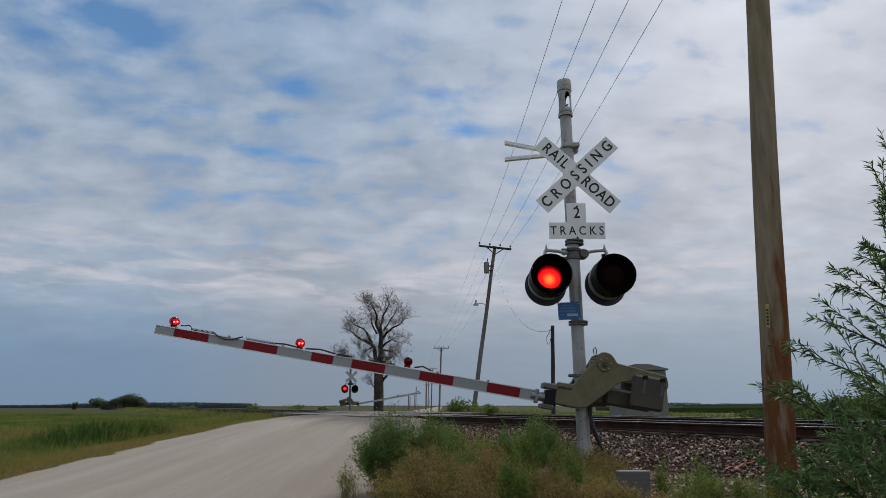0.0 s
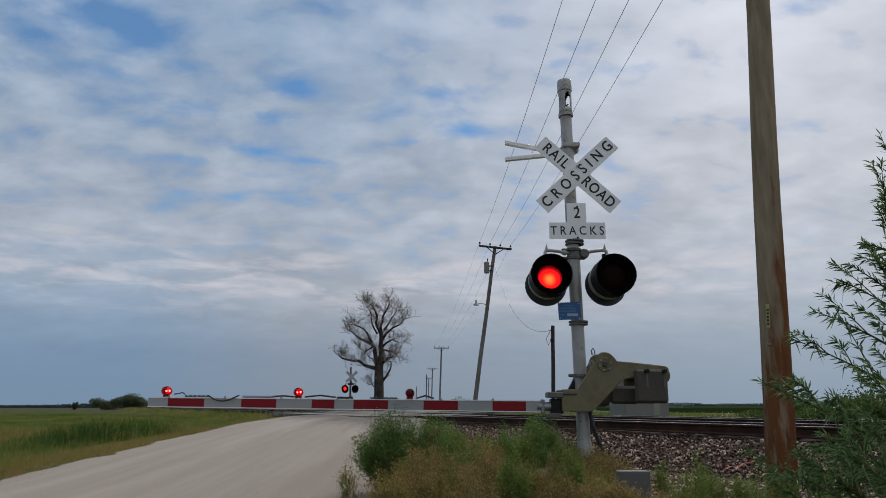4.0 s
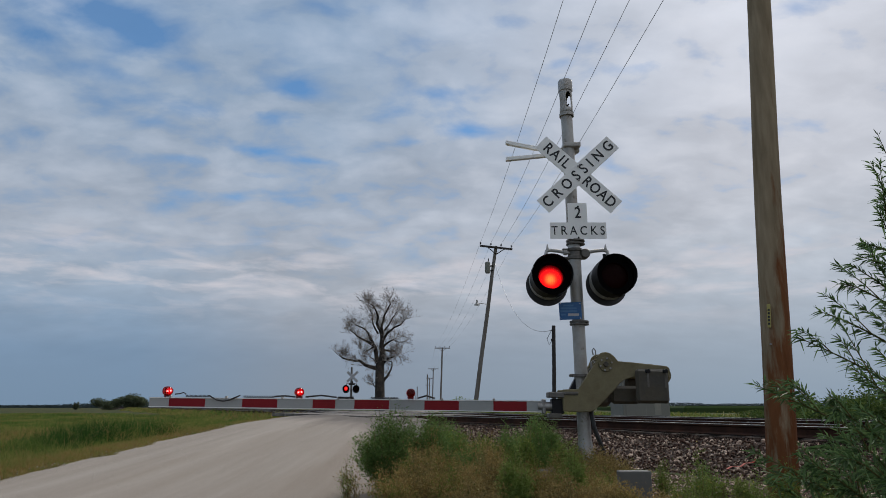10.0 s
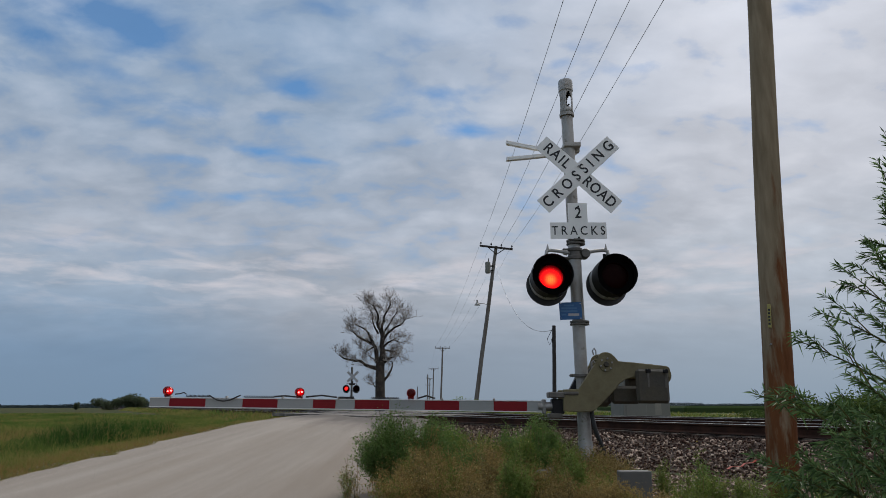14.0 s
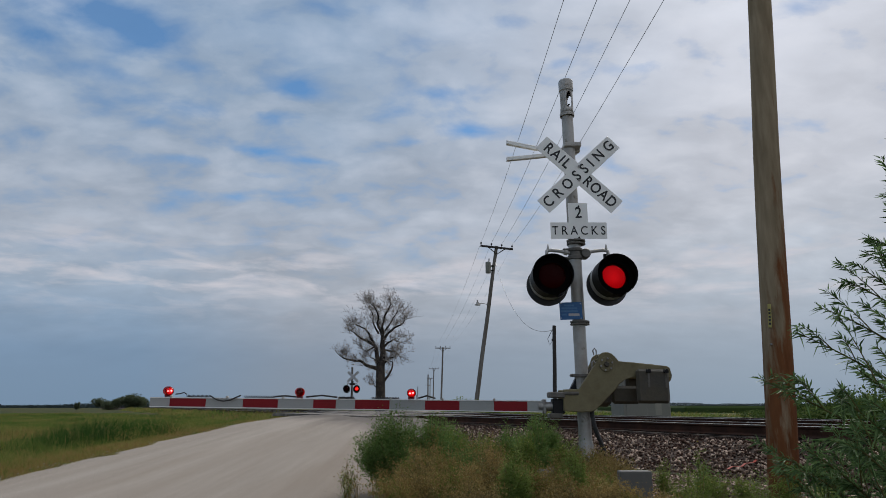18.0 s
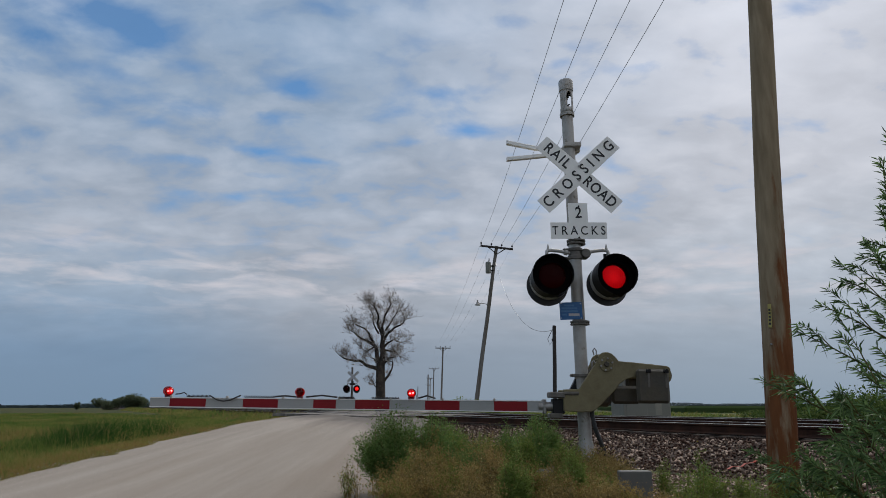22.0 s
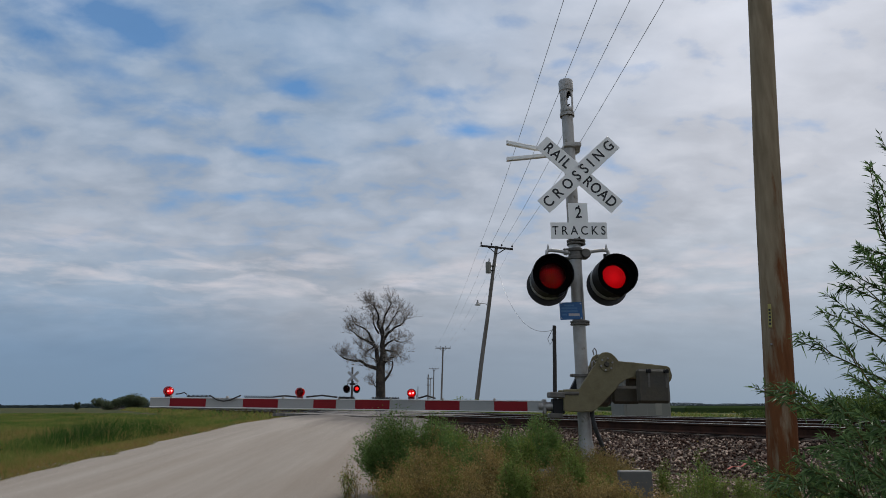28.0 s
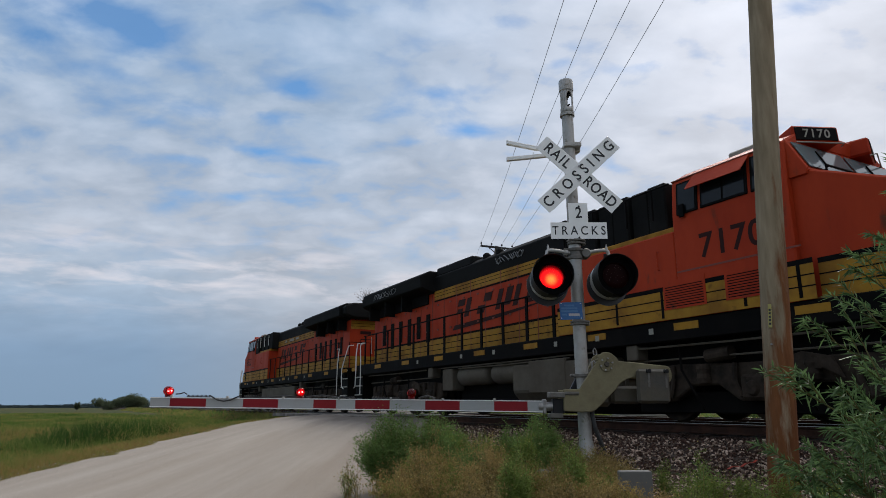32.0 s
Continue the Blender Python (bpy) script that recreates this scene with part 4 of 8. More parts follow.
def make_gate(hub, turn, length, vanes, label, first_red):
    """The swinging part: its origin is the hub. x runs away from the arm, z up; the arm reaches along -x."""
    g = thing("crossing_gate", Matrix.Translation(hub) @ Matrix.Rotation(turn, 4, "Z"), label, "crossing gate", "crossing gates")
    drop = -0.486
    x0 = -0.73
    # striped beam
    tip = x0 - length
    yb = -0.10
    bm = bmesh.new()

    def half(x):
        return 0.057 - 0.010 * (x0 - x) / length

    def span(xa, xb, y0, y1, grow=0.0):
        b = bmesh.new()
        pts = [(xa, drop - half(xa) - grow), (xb, drop - half(xb) - grow), (xb, drop + half(xb) + grow), (xa, drop + half(xa) + grow)]
        vs = [[b.verts.new((x, y, z)) for x, z in pts] for y in (y0, y1)]
        b.faces.new(vs[0])
        b.faces.new(vs[1][::-1])
        for i in range(4):
            b.faces.new((vs[0][i], vs[1][i], vs[1][(i + 1) % 4], vs[0][(i + 1) % 4]))
        bmesh.ops.recalc_face_normals(b, faces=b.faces)
        return b
    beam = part("beam", span(x0 - 0.0, tip, yb, yb + 0.055), ARM_GREY, g, "grey-white reflective gate beam")
    for e in (1, -1):
        b = bmesh.new()
        za, zb = drop + e * half(x0), drop + e * half(tip)
        vs = [b.verts.new(c) for c in ((x0, yb - 0.006, za), (tip, yb - 0.006, zb), (tip, yb + 0.06, zb), (x0, yb + 0.06, za))]
        us = [b.verts.new((v.co.x, v.co.y, v.co.z + e * 0.009)) for v in vs]
        b.faces.new(vs), b.faces.new(us)
        for i in range(4):
            b.faces.new((vs[i], vs[(i + 1) % 4], us[(i + 1) % 4], us[i]))
        bmesh.ops.recalc_face_normals(b, faces=b.faces)
        part("edge_strip", b, ARM_WHITE, beam, "white beam edge")
    for a, w in first_red:
        part("red_stripe", span(-a, -(a + w), yb - 0.003, yb + 0.001, -0.002), ARM_RED, beam, "red reflective stripe")
    # root clamp
    bm = bmesh.new()
    rod(bm, (x0 - 0.06, yb + 0.03, drop), (x0 + 0.20, yb + 0.03, drop), 0.05, 0.055, 14)
    box(bm, (x0 - 0.015, yb - 0.02, drop - 0.082), (x0 + 0.03, yb + 0.08, drop + 0.082), 0.01)
    part("root_clamp", bm, STEEL, g, "grey steel arm clamp", smooth_angle=40)
    part("clevis", box(bmesh.new(), (-0.67, -0.17, drop + 0.10), (-0.49, 0.05, drop + 0.165), 0.01), GRIMY, g, "grey breakaway clevis")
    part("clevis_bar", box(bmesh.new(), (-0.50, -0.175, drop + 0.13), (-0.33, 0.05, drop + 0.17), 0.01), GRIMY, g, "", pose(0, 0, 0, 0, 0, 0))
    part("clevis", box(bmesh.new(), (-0.67, -0.17, drop - 0.13), (-0.52, 0.05, drop - 0.075), 0.01), GRIMY, g)
    bm = bmesh.new()
    box(bm, (-0.63, -0.13, drop - 0.08), (-0.49, 0.02, drop + 0.09), 0.01)
    part("clevis_block", bm, BLACK, g)
    # cast arm support with its counterweight
    out = [(-0.51, -0.535), (-0.51, -0.292), (-0.326, -0.286), (-0.20, -0.10), (-0.12, 0.01), (-0.082, 0.103), (-0.04, 0.135), (0.01, 0.142), (0.06, 0.13), (0.108, 0.09), (0.148, 0.037), (0.34, 0.024), (0.70, -0.012), (0.735, -0.03), (0.747, -0.09), (0.735, -0.15), (0.312, -0.145),
           (0.22, -0.17), (0.148, -0.22), (0.09, -0.29), (0.036, -0.345), (-0.07, -0.45), (-0.148, -0.522), (-0.20, -0.54), (-0.3, -0.545)]
    for y in (-0.14, 0.20):
        part("arm_support", slab(bmesh.new(), out, pose(0, y, 0) @ FACE, 0.045, 0.008), OLIVE, g, "olive cast-metal arm support")
    for dx, dz in ((-0.45, -0.47), (0.68, -0.08)):
        part("spacer", rod(bmesh.new(), (dx, -0.12, dz), (dx, 0.18, dz), 0.03, seg=10), OLIVE_DARK, g)
    hubp = part("hub", disc(bmesh.new(), pose(0, -0.168, 0) @ FACE, 0.085, 0.010, 24, 0.003), OLIVE, g, "round bolted hub")
    part("hub_nut", rod(bmesh.new(), (0, -0.172, 0), (0, -0.20, 0), 0.034, 0.026, 8), OLIVE_DARK, hubp)
    for i in range(6):
        a = 2 * math.pi * i / 6 + 0.3
        part("bolt", rod(bmesh.new(), (0.068 * math.cos(a), -0.172, 0.068 * math.sin(a)), (0.068 * math.cos(a), -0.188, 0.068 * math.sin(a)), 0.011, seg=6), STEEL, hubp)
    for i, (xa, xb, za, zb, y) in enumerate(((0.325, 0.70, -0.437, -0.050, -0.20), (0.085, 0.42, -0.447, -0.240, 0.02), (0.325, 0.70, -0.437, -0.050, 0.26))):
        cw = part("counterweight", box(bmesh.new(), (xa, y - 0.035, za), (xb, y + 0.035, zb), 0.03), OLIVE_DARK, g, "dark steel counterweight plate")
        if i == 0:
            for bx in (0.46, 0.66):
                bm = rod(bmesh.new(), (bx, y - 0.03, -0.075), (bx, y - 0.07, -0.075), 0.024, seg=6)
                box(bm, (bx - 0.03, y - 0.05, -0.095), (bx + 0.03, y - 0.035, -0.055), 0.004)
                part("weight_bolt", bm, BLACK, cw)
                part("weight_slot", box(bmesh.new(), (bx - 0.011, y - 0.039, -0.26), (bx + 0.011, y - 0.034, -0.10)), GRIMY, cw, "worn vertical bolt slot")
    part("rear_boss", lathe(bmesh.new(), [(0.0, -0.16), (0.085, -0.16), (0.105, -0.14), (0.105, 0.14), (0, 0.16)], pose(0.665, 0.03, -0.115) @ FACE, 20), OLIVE, g, smooth_angle=40)
    bm = bmesh.new()
    for i in range(8):
        a = radians(200 - 22 * i)
        box(bm, (0.12 * math.cos(a) - 0.013, -0.16, 0.12 * math.sin(a) - 0.008), (0.12 * math.cos(a) + 0.013, -0.10, 0.12 * math.sin(a) + 0.010), 0.004)
    part("casting_lug", bm, OLIVE, g, "row of cast lugs round the hub")
    part("lifting_eye", tube(bmesh.new(), [(-0.10, 0.02, 0.12), (-0.11, 0.02, 0.17), (-0.09, 0.02, 0.20), (-0.07, 0.02, 0.17), (-0.07, 0.02, 0.12)], 0.008, 6), STEEL, g)
    # lamps and cable
    for x, k in ((-5.09, 0), (-3.558, -1), (-2.262, 1)):
        z = drop + half(x) + 0.080
        v = arm_lamp(g, pose(x, yb + 0.02, z) @ FACE @ Matrix.Scale(0.86, 4))
        vanes.append((v, k, 90 - {-5.09: 27.0, -3.558: 13.0, -2.262: 3.0}[x] if turn else -(90 - {-5.09: 24.0, -3.558: 12.5, -2.262: 3.0}[x])))
    cable = bmesh.new()
    top = drop + 0.062
    tube(cable, [(-5.0, yb, top + 0.03), (-4.95, yb, top + 0.035), (-4.90, yb, top + 0.05), (-4.87, yb, top + 0.03)], 0.007, 6)
    part("cable", cable, CABLE, g)
    cable = bmesh.new()
    pts = [(-4.60, yb, top + 0.02), (-4.56, yb - 0.02, top + 0.0), (-4.50, yb - 0.03, top - 0.03), (-4.43, yb - 0.03, top - 0.042), (-4.35, yb - 0.03, top - 0.03), (-4.29, yb - 0.02, top), (-4.24, yb, top + 0.025)]
    tube(cable, pts, 0.0085, 6)
    part("cable", cable, CABLE, g, "black hanging lamp cable")
    for a, b in ((-4.20, -3.85), (-4.87, -4.60), (-3.1, -2.92), (-2.72, -2.40)):
        cable = bmesh.new()
        coil = [(a + (b - a) * i / 90, yb + 0.012 * math.cos(i * 1.25), top + 0.012 + 0.012 * math.sin(i * 1.25)) for i in range(91)]
        tube(cable, coil, 0.0045, 5)
        part("coiled_cable", cable, CABLE, g, "black coiled lamp cable")
    for a, b, h in ((-3.85, -3.60, 0.01), (-3.48, -3.12, 0.02), (-2.18, -1.98, 0.03)):
        cable = bmesh.new()
        tube(cable, [(a, yb, top + 0.015), ((a + b) / 2, yb, top + 0.015 + h), (b, yb, top + 0.015)], 0.010, 6)
        part("cable", cable, CABLE, g)
    for x in (-5.05, -4.4, -3.75, -3.1, -2.5, -1.9, -1.3):
        part("rivet", box(bmesh.new(), (x - 0.012, yb - 0.01, drop + half(x)), (x + 0.012, yb + 0.03, drop + half(x) + 0.03), 0.004), GALV, g)
    return g


LENS_SMALL = clear_red("small_red_lens", (0.85, 0.18, 0.18), 0.03)
# red stripes: distance of the near end from the hub, and width
RED = [(0.919, 0.385), (1.703, 0.398), (2.512, 0.399), (3.133, 0.261), (3.805, 0.405), (4.641, 0.418)]


def make_machine():
    """What stands still at the foot of the mast: the drive box, foundation, blue plate and cable."""
    m = thing("gate_machine", Matrix.Translation((1.95, 7.95, 0.40)), "dark olive gate drive box on a steel stand by the mast", "gate machine")
    bm = bmesh.new()
    box(bm, (-0.25, -0.05, 0.69), (0.03, 0.09, 1.14), 0.05)
    part("drive_box", bm, OLIVE_DARK, m, "dark olive cast drive box")
    part("latch", tube(bmesh.new(), [(-0.18, 0, 1.10), (-0.18, 0, 1.21), (-0.16, 0, 1.23), (-0.14, 0, 1.20)], 0.012), STEEL, m)
    part("bracket", slab(bmesh.new(), [(-0.475, 0.80), (-0.475, 0.874), (-0.36, 1.08), (-0.20, 1.08), (-0.20, 0.80)], pose(0, -0.02, 0) @ FACE, 0.10, 0.01), BLACK, m)
    bm = lathe(bmesh.new(), [(0.085, 1.03), (0.125, 1.035), (0.125, 1.065), (0.085, 1.07)], pose(-0.31, -0.05, 0), 12)
    box(bm, (-0.46, -0.10, 1.035), (-0.38, -0.02, 1.07), 0.01)
    part("clamp", bm, GRIMY, m)
    bm = tube(bmesh.new(), [(-0.22, -0.10, 0.80), (-0.24, -0.14, 0.60), (-0.22, -0.16, 0.46), (-0.18, -0.16, 0.34), (-0.13, -0.15, 0.22), (-0.11, -0.12, -0.15)], 0.026, 8)
    part("conduit", bm, CABLE, m, "black bent cable conduit")
    f = part("foundation", box(bmesh.new(), (-0.75, -0.30, -0.42), (0.22, 0.32, 0.0), 0.03), CONCRETE, None, "", Matrix.Translation((1.70, 7.95, 0.40)))
    tagged(f, "pale concrete foundation block under the signal mast", "foundation")
    plate = thing("emergency_plate", Matrix.Translation((1.5185, 7.80, 2.211)), "small blue metal notice plate on the mast", "sign")
    part("plate", slab(bmesh.new(), [(-0.135, -0.105), (0.135, -0.105), (0.135, 0.105), (-0.135, 0.105)], pose(0, 0, 0, 0, 0, 0) @ Matrix.Rotation(radians(-2), 4, "Y") @ FACE, 0.004, 0.001), BLUE_SIGN, plate)
    for i, (w, z) in enumerate(((0.12, 0.065), (0.19, 0.03), (0.20, -0.005), (0.06, -0.045))):
        x = -0.02 if i < 3 else -0.085
        part("print_bar", box(bmesh.new(), (x - w / 2, -0.0045, z - 0.011), (x + w / 2, -0.0025, z + 0.011)), PALE_BLUE, plate)
    part("print_bar", box(bmesh.new(), (-0.03, -0.0048, -0.062), (0.10, -0.0025, -0.032)), SIGN_EDGE, plate)
    for sx in (-0.118, 0.118):
        for sz in (-0.088, 0.088):
            part("rivet", rod(bmesh.new(), (sx, -0.002, sz), (sx, -0.007, sz), 0.006, seg=6), SIGN_WHITE, plate)
    # sideways road signs seen edge-on behind the crossbuck
    edge = thing("side_crossbuck", Matrix.Translation((1.64, 7.99, 3.98)), "crossbuck facing another way, seen almost edge-on", "sign")
    for tip in (0.485, 0.26):
        bm = bmesh.new()
        pts = [(-0.83, tip - 0.03), (-0.83, tip + 0.02), (-0.45, 0.425 if tip > 0.4 else 0.315), (0.10, 0.37), (0.10, 0.33), (-0.45, 0.375 if tip > 0.4 else 0.27)]
        slab(bm, pts, pose(0, 0.01 if tip > 0.4 else 0.03, 0) @ FACE, 0.06, 0.003)
        part("crossbuck_blade", bm, SIGN_WHITE, edge)
    part("side_bracket", box(bmesh.new(), (-0.14, -0.06, 0.33), (0.12, 0.02, 0.38), 0.006), GALV, edge)

# ---------------------------------------------------------------- poles and wires
def pole(name, base, top, r0, r1, material, label, category="utility pole", group=""):
    """A round, slightly bent pole from base to top; its origin is the base."""
    base, top = Vector(base), Vector(top)
    t = thing(name, Matrix.Translation(base), label, category, group)
    d = top - base
    pts = [d * (i / 12) + Vector((0.012 * math.sin(i * 1.1), 0, 0)) * (d.length / 6) * 0.4 for i in range(13)]
    bm = bmesh.new()
    tube(bm, pts, r0, 18, r1)
    part("pole", bm, material, t, smooth_angle=50)
    return t, d


def cross_arm(t, top, down, half, material, pins=4, axis=(1, 0, 0), tilt=0.0):
    """A timber arm near the top with braces and insulator pins. Returns the pins' places in the pole's space."""
    ax = Vector(axis).normalized()
    c = top - Vector((0, 0, down))
    end = ax * half + Vector((0, 0, -tilt))
    bm = bmesh.new()
    m = Matrix.Translation(c + Vector((0, -0.14, 0))) @ (end.to_track_quat("X", "Z").to_matrix().to_4x4())
    boxm(bm, m, (-half, -0.06, -0.07), (half, 0.06, 0.07), 0.01)
    part("cross_arm", bm, material, t, "weathered timber cross arm")
    for k in (-1, 1):
        part("brace", rod(bmesh.new(), c + Vector((0, -0.1, -half * 0.42)), c + end * (0.52 * k) + Vector((0, -0.17, -0.04)), 0.035, seg=6), material, t)
    out = []
    for i in range(pins):
        k = -0.94 + 1.88 * i / (pins - 1)
        if pins == 4 and i in (1, 2):
            k *= 1.0
        q = c + end * k + Vector((0, -0.14, 0.07))
        part("insulator", lathe(bmesh.new(), [(0.02, 0), (0.02, 0.10), (0.06, 0.10), (0.07, 0.16), (0.045, 0.22), (0, 0.24)], Matrix.Translation(q), 8), POLE_DARK, t)
        out.append(q + Vector((0, 0, 0.24)))
    return out


def wire(a, b, sag, r=0.009, parent=None, label="thin overhead line wire"):
    a, b = Vector(a), Vector(b)
    n = 28
    pts = [a + (b - a) * (i / n) - Vector((0, 0, sag * 4 * (i / n) * (1 - i / n))) for i in range(n + 1)]
    ob = part("overhead_wire", tube(bmesh.new(), pts, r, 5), WIRE, None)
    return tagged(ob, label, "wire", "overhead wires")


def make_poles():
    # the near pole
    t, d = pole("utility_pole", (3.381, 6.9, 0.18), (4.003, 6.9, 9.4), 0.150, 0.115, POLE_NEAR, "weathered brown wooden utility pole beside the tracks")
    tag = part("pole_tag", box(bmesh.new(), (-0.017, -0.006, 0.0), (0.017, 0.004, 0.245), 0.002), TAG_YELLOW, t, "yellow metal pole tag", pose(0.000, -0.116, 1.71, 0, 3.8, -32))
    for i in range(5):
        part("tag_mark", box(bmesh.new(), (-0.010, -0.008, 0.03 + i * 0.036), (0.010, -0.005, 0.052 + i * 0.036)), SIGN_BLACK, tag)
    part("nail", rod(bmesh.new(), (0.0, -0.09, 1.54), (-0.012, -0.126, 1.54), 0.010, seg=8), STEEL, t)
    # the line along the road
    spots = [((2.08, 48, 0.1), (3.93, 48, 12.85), 0.17), ((-0.62, 108, 0.1), (-0.28, 108, 10.45), 0.16), ((-2.9, 165, 0.1), (-2.68, 165, 10.2), 0.16), ((-5.0, 225, 0.1), (-4.9, 225, 10.3), 0.17), ((-7.2, 290, 0.1), (-7.1, 290, 10.0), 0.18)]
    pins = []
    for i, (b, p, r) in enumerate(spots):
        t, d = pole("utility_pole", b, p, r, r * 0.72, POLE_GREY, "leaning grey timber line pole with a cross arm" if i == 0 else "grey timber line pole with a cross arm", group="line poles along the road")
        q = cross_arm(t, d, 0.12, 1.24, POLE_DARK if i == 0 else POLE_GREY, tilt=0.13 if i == 0 else 0.0, axis=(1, 0.04, 0))
        pins.append([Vector(b) + v for v in q])
        if i == 0:
            c = d * 0.868
            bm = lathe(bmesh.new(), [(0, -0.42), (0.19, -0.40), (0.20, -0.36), (0.20, 0.36), (0.19, 0.42), (0.10, 0.47), (0, 0.48)], Matrix.Translation(c + Vector((-0.42, -0.1, 0))), 18)
            part("transformer", bm, HUT, t, "grey cylindrical transformer", smooth_angle=40)
            part("bushing", rod(bmesh.new(), c + Vector((-0.36, -0.1, 0.46)), c + Vector((-0.34, -0.1, 0.72)), 0.04, seg=8), POLE_DARK, t)
            part("hanger", box(bmesh.new(), tuple(c + Vector((-0.24, -0.16, 0.1))), tuple(c + Vector((0, -0.04, 0.18)))), POLE_DARK, t)
            part("hanger", box(bmesh.new(), tuple(c + Vector((-0.24, -0.16, -0.25))), tuple(c + Vector((0, -0.04, -0.17)))), POLE_DARK, t)
            c = d * 0.645
            bm = tube(bmesh.new(), [c + Vector(v) for v in ((0, -0.1, 0), (-0.25, -0.12, 0.12), (-0.5, -0.12, 0.16), (-0.72, -0.12, 0.14))], 0.025, 8)
            part("lamp_bracket", bm, GALV, t)
            bm = lathe(bmesh.new(), [(0.0, 0.10), (0.10, 0.10), (0.12, 0.0), (0.22, -0.06), (0.22, -0.10), (0.0, -0.12)], Matrix.Translation(c + Vector((-0.84, -0.12, 0.12))), 14)
            box(bm, tuple(c + Vector((-0.9, -0.16, 0.2))), tuple(c + Vector((-0.78, -0.08, 0.42))), 0.02)
            part("yard_lamp", bm, GALV, t, "small grey yard lamp")
    # spans: overhead of the camera, and from pole to pole
    for i, x in enumerate((2.82, 3.67, 4.51, 5.37)):
        a = pins[0][i]
        near = Vector((x + 0.37, -14.0, 11.2))
        wire(a, near, 1.1, 0.0085)
    for a, b in zip(pins, pins[1:]):
        for p, q in zip(a, b):
            wire(p, q, 0.9, 0.0065)
    # service post and its drop wire
    t, d = pole("service_post", (4.42, 27, 0.4), (4.535, 27, 4.33), 0.085, 0.075, POLE_DARK, "dark slim timber service post by the tracks", "post")
    bm = tube(bmesh.new(), [d + Vector(v) for v in ((-0.08, -0.05, -0.15), (-0.3, -0.05, -0.55), (-0.22, -0.05, -0.8), (-0.06, -0.05, -0.55))], 0.012, 5)
    part("wire_loop", bm, CABLE, t)
    part("bracket", box(bmesh.new(), tuple(d + Vector((-0.14, -0.1, -0.62))), tuple(d + Vector((0, -0.04, -0.56)))), POLE_DARK, t)
    wire((3.80, 47.85, 11.6), (4.46, 27, 4.15), 1.6, 0.012, label="sagging service drop wire")
    # a few far posts by the road
    for x, y, h in ((-3.8, 150, 7.6), (-8.8, 170, 3.8), (-9.3, 230, 7.2), (-11.6, 235, 4.0), (-13.6, 320, 6.0)):
        pole("far_post", (x, y, 0.1), (x + 0.05, y, 0.4 + h), 0.16, 0.13, POLE_GREY, "distant bare grey post", "post", "distant posts")


TAG_YELLOW = surface("tag_yellow", (0.36, 0.31, 0.09), 0.45, grain=(40, 0.1), blot=(8, 0.2), bump=0.0)


PATCH_DULL = surface("dull_panel", (0.24, 0.232, 0.19), 0.6, grain=(20, 0.1), blot=(4, 0.2), bump=0.0)


def near_pole_wood():
    """Treated timber: silver-grey on its weather side, red-brown on the other and towards the butt."""
    m = surface("weathered_pole", (0.170, 0.066, 0.024), 0.85, spec=0.15, grain=(26, 0.26), blot=(5.0, 0.34), bump=0.5, tint=(0.100, 0.036, 0.013), stretch=(1, 1, 0.16))
    nt = m.node_tree
    N, L = nt.nodes.new, nt.links.new
    b = nt.nodes["Principled BSDF"]
    was = b.inputs["Base Color"].links[0].from_socket
    co, sep, no, mp = N("ShaderNodeTexCoord"), N("ShaderNodeSeparateXYZ"), N("ShaderNodeTexNoise"), N("ShaderNodeMapping")
    mp.inputs["Scale"].default_value = (3.6, 3.6, 0.55)
    L(co.outputs["Object"], mp.inputs[0])
    L(mp.outputs[0], no.inputs["Vector"])
    no.inputs["Scale"].default_value, no.inputs["Detail"].default_value, no.inputs["Roughness"].default_value = 2.2, 6, 0.65
    L(co.outputs["Object"], sep.inputs[0])

    def M(op, a, c):
        n = N("ShaderNodeMath")
        n.operation = op
        for i, v in enumerate((a, c)):
            if isinstance(v, (int, float)):
                n.inputs[i].default_value = v
            else:
                L(v, n.inputs[i])
        return n.outputs[0]
    # distance from the pole's leaning axis, and height
    off = M("SUBTRACT", sep.outputs[0], M("MULTIPLY", sep.outputs[2], 0.0672))
    w = M("ADD", M("ADD", M("MULTIPLY", off, -3.0), 0.06), M("MULTIPLY", M("SUBTRACT", sep.outputs[2], 1.7), 0.36))
    w = M("ADD", w, M("MULTIPLY", M("SUBTRACT", no.outputs[0], 0.5), 3.6))
    mr = N("ShaderNodeMapRange")
    mr.inputs[1].default_value, mr.inputs[2].default_value = -0.15, 0.45
    L(w, mr.inputs[0])
    grey = N("ShaderNodeVectorMath")
    grey.operation = "MULTIPLY"
    gr = N("ShaderNodeTexNoise")
    gr.inputs["Scale"].default_value, gr.inputs["Detail"].default_value = 3.6, 9
    L(mp.outputs[0], gr.inputs["Vector"])
    ramp = N("ShaderNodeValToRGB")
    ramp.color_ramp.elements[0].position, ramp.color_ramp.elements[0].color = 0.3, (0.185, 0.140, 0.086, 1)
    ramp.color_ramp.elements[1].position, ramp.color_ramp.elements[1].color = 0.7, (0.31, 0.245, 0.160, 1)
    L(gr.outputs[0], ramp.inputs[0])
    mx = N("ShaderNodeMix")
    mx.data_type = "RGBA"
    L(mr.outputs[0], mx.inputs[0])
    L(was, mx.inputs[6])
    L(ramp.outputs[0], mx.inputs[7])
    L(mx.outputs[2], b.inputs["Base Color"])
    return m


POLE_NEAR = near_pole_wood()


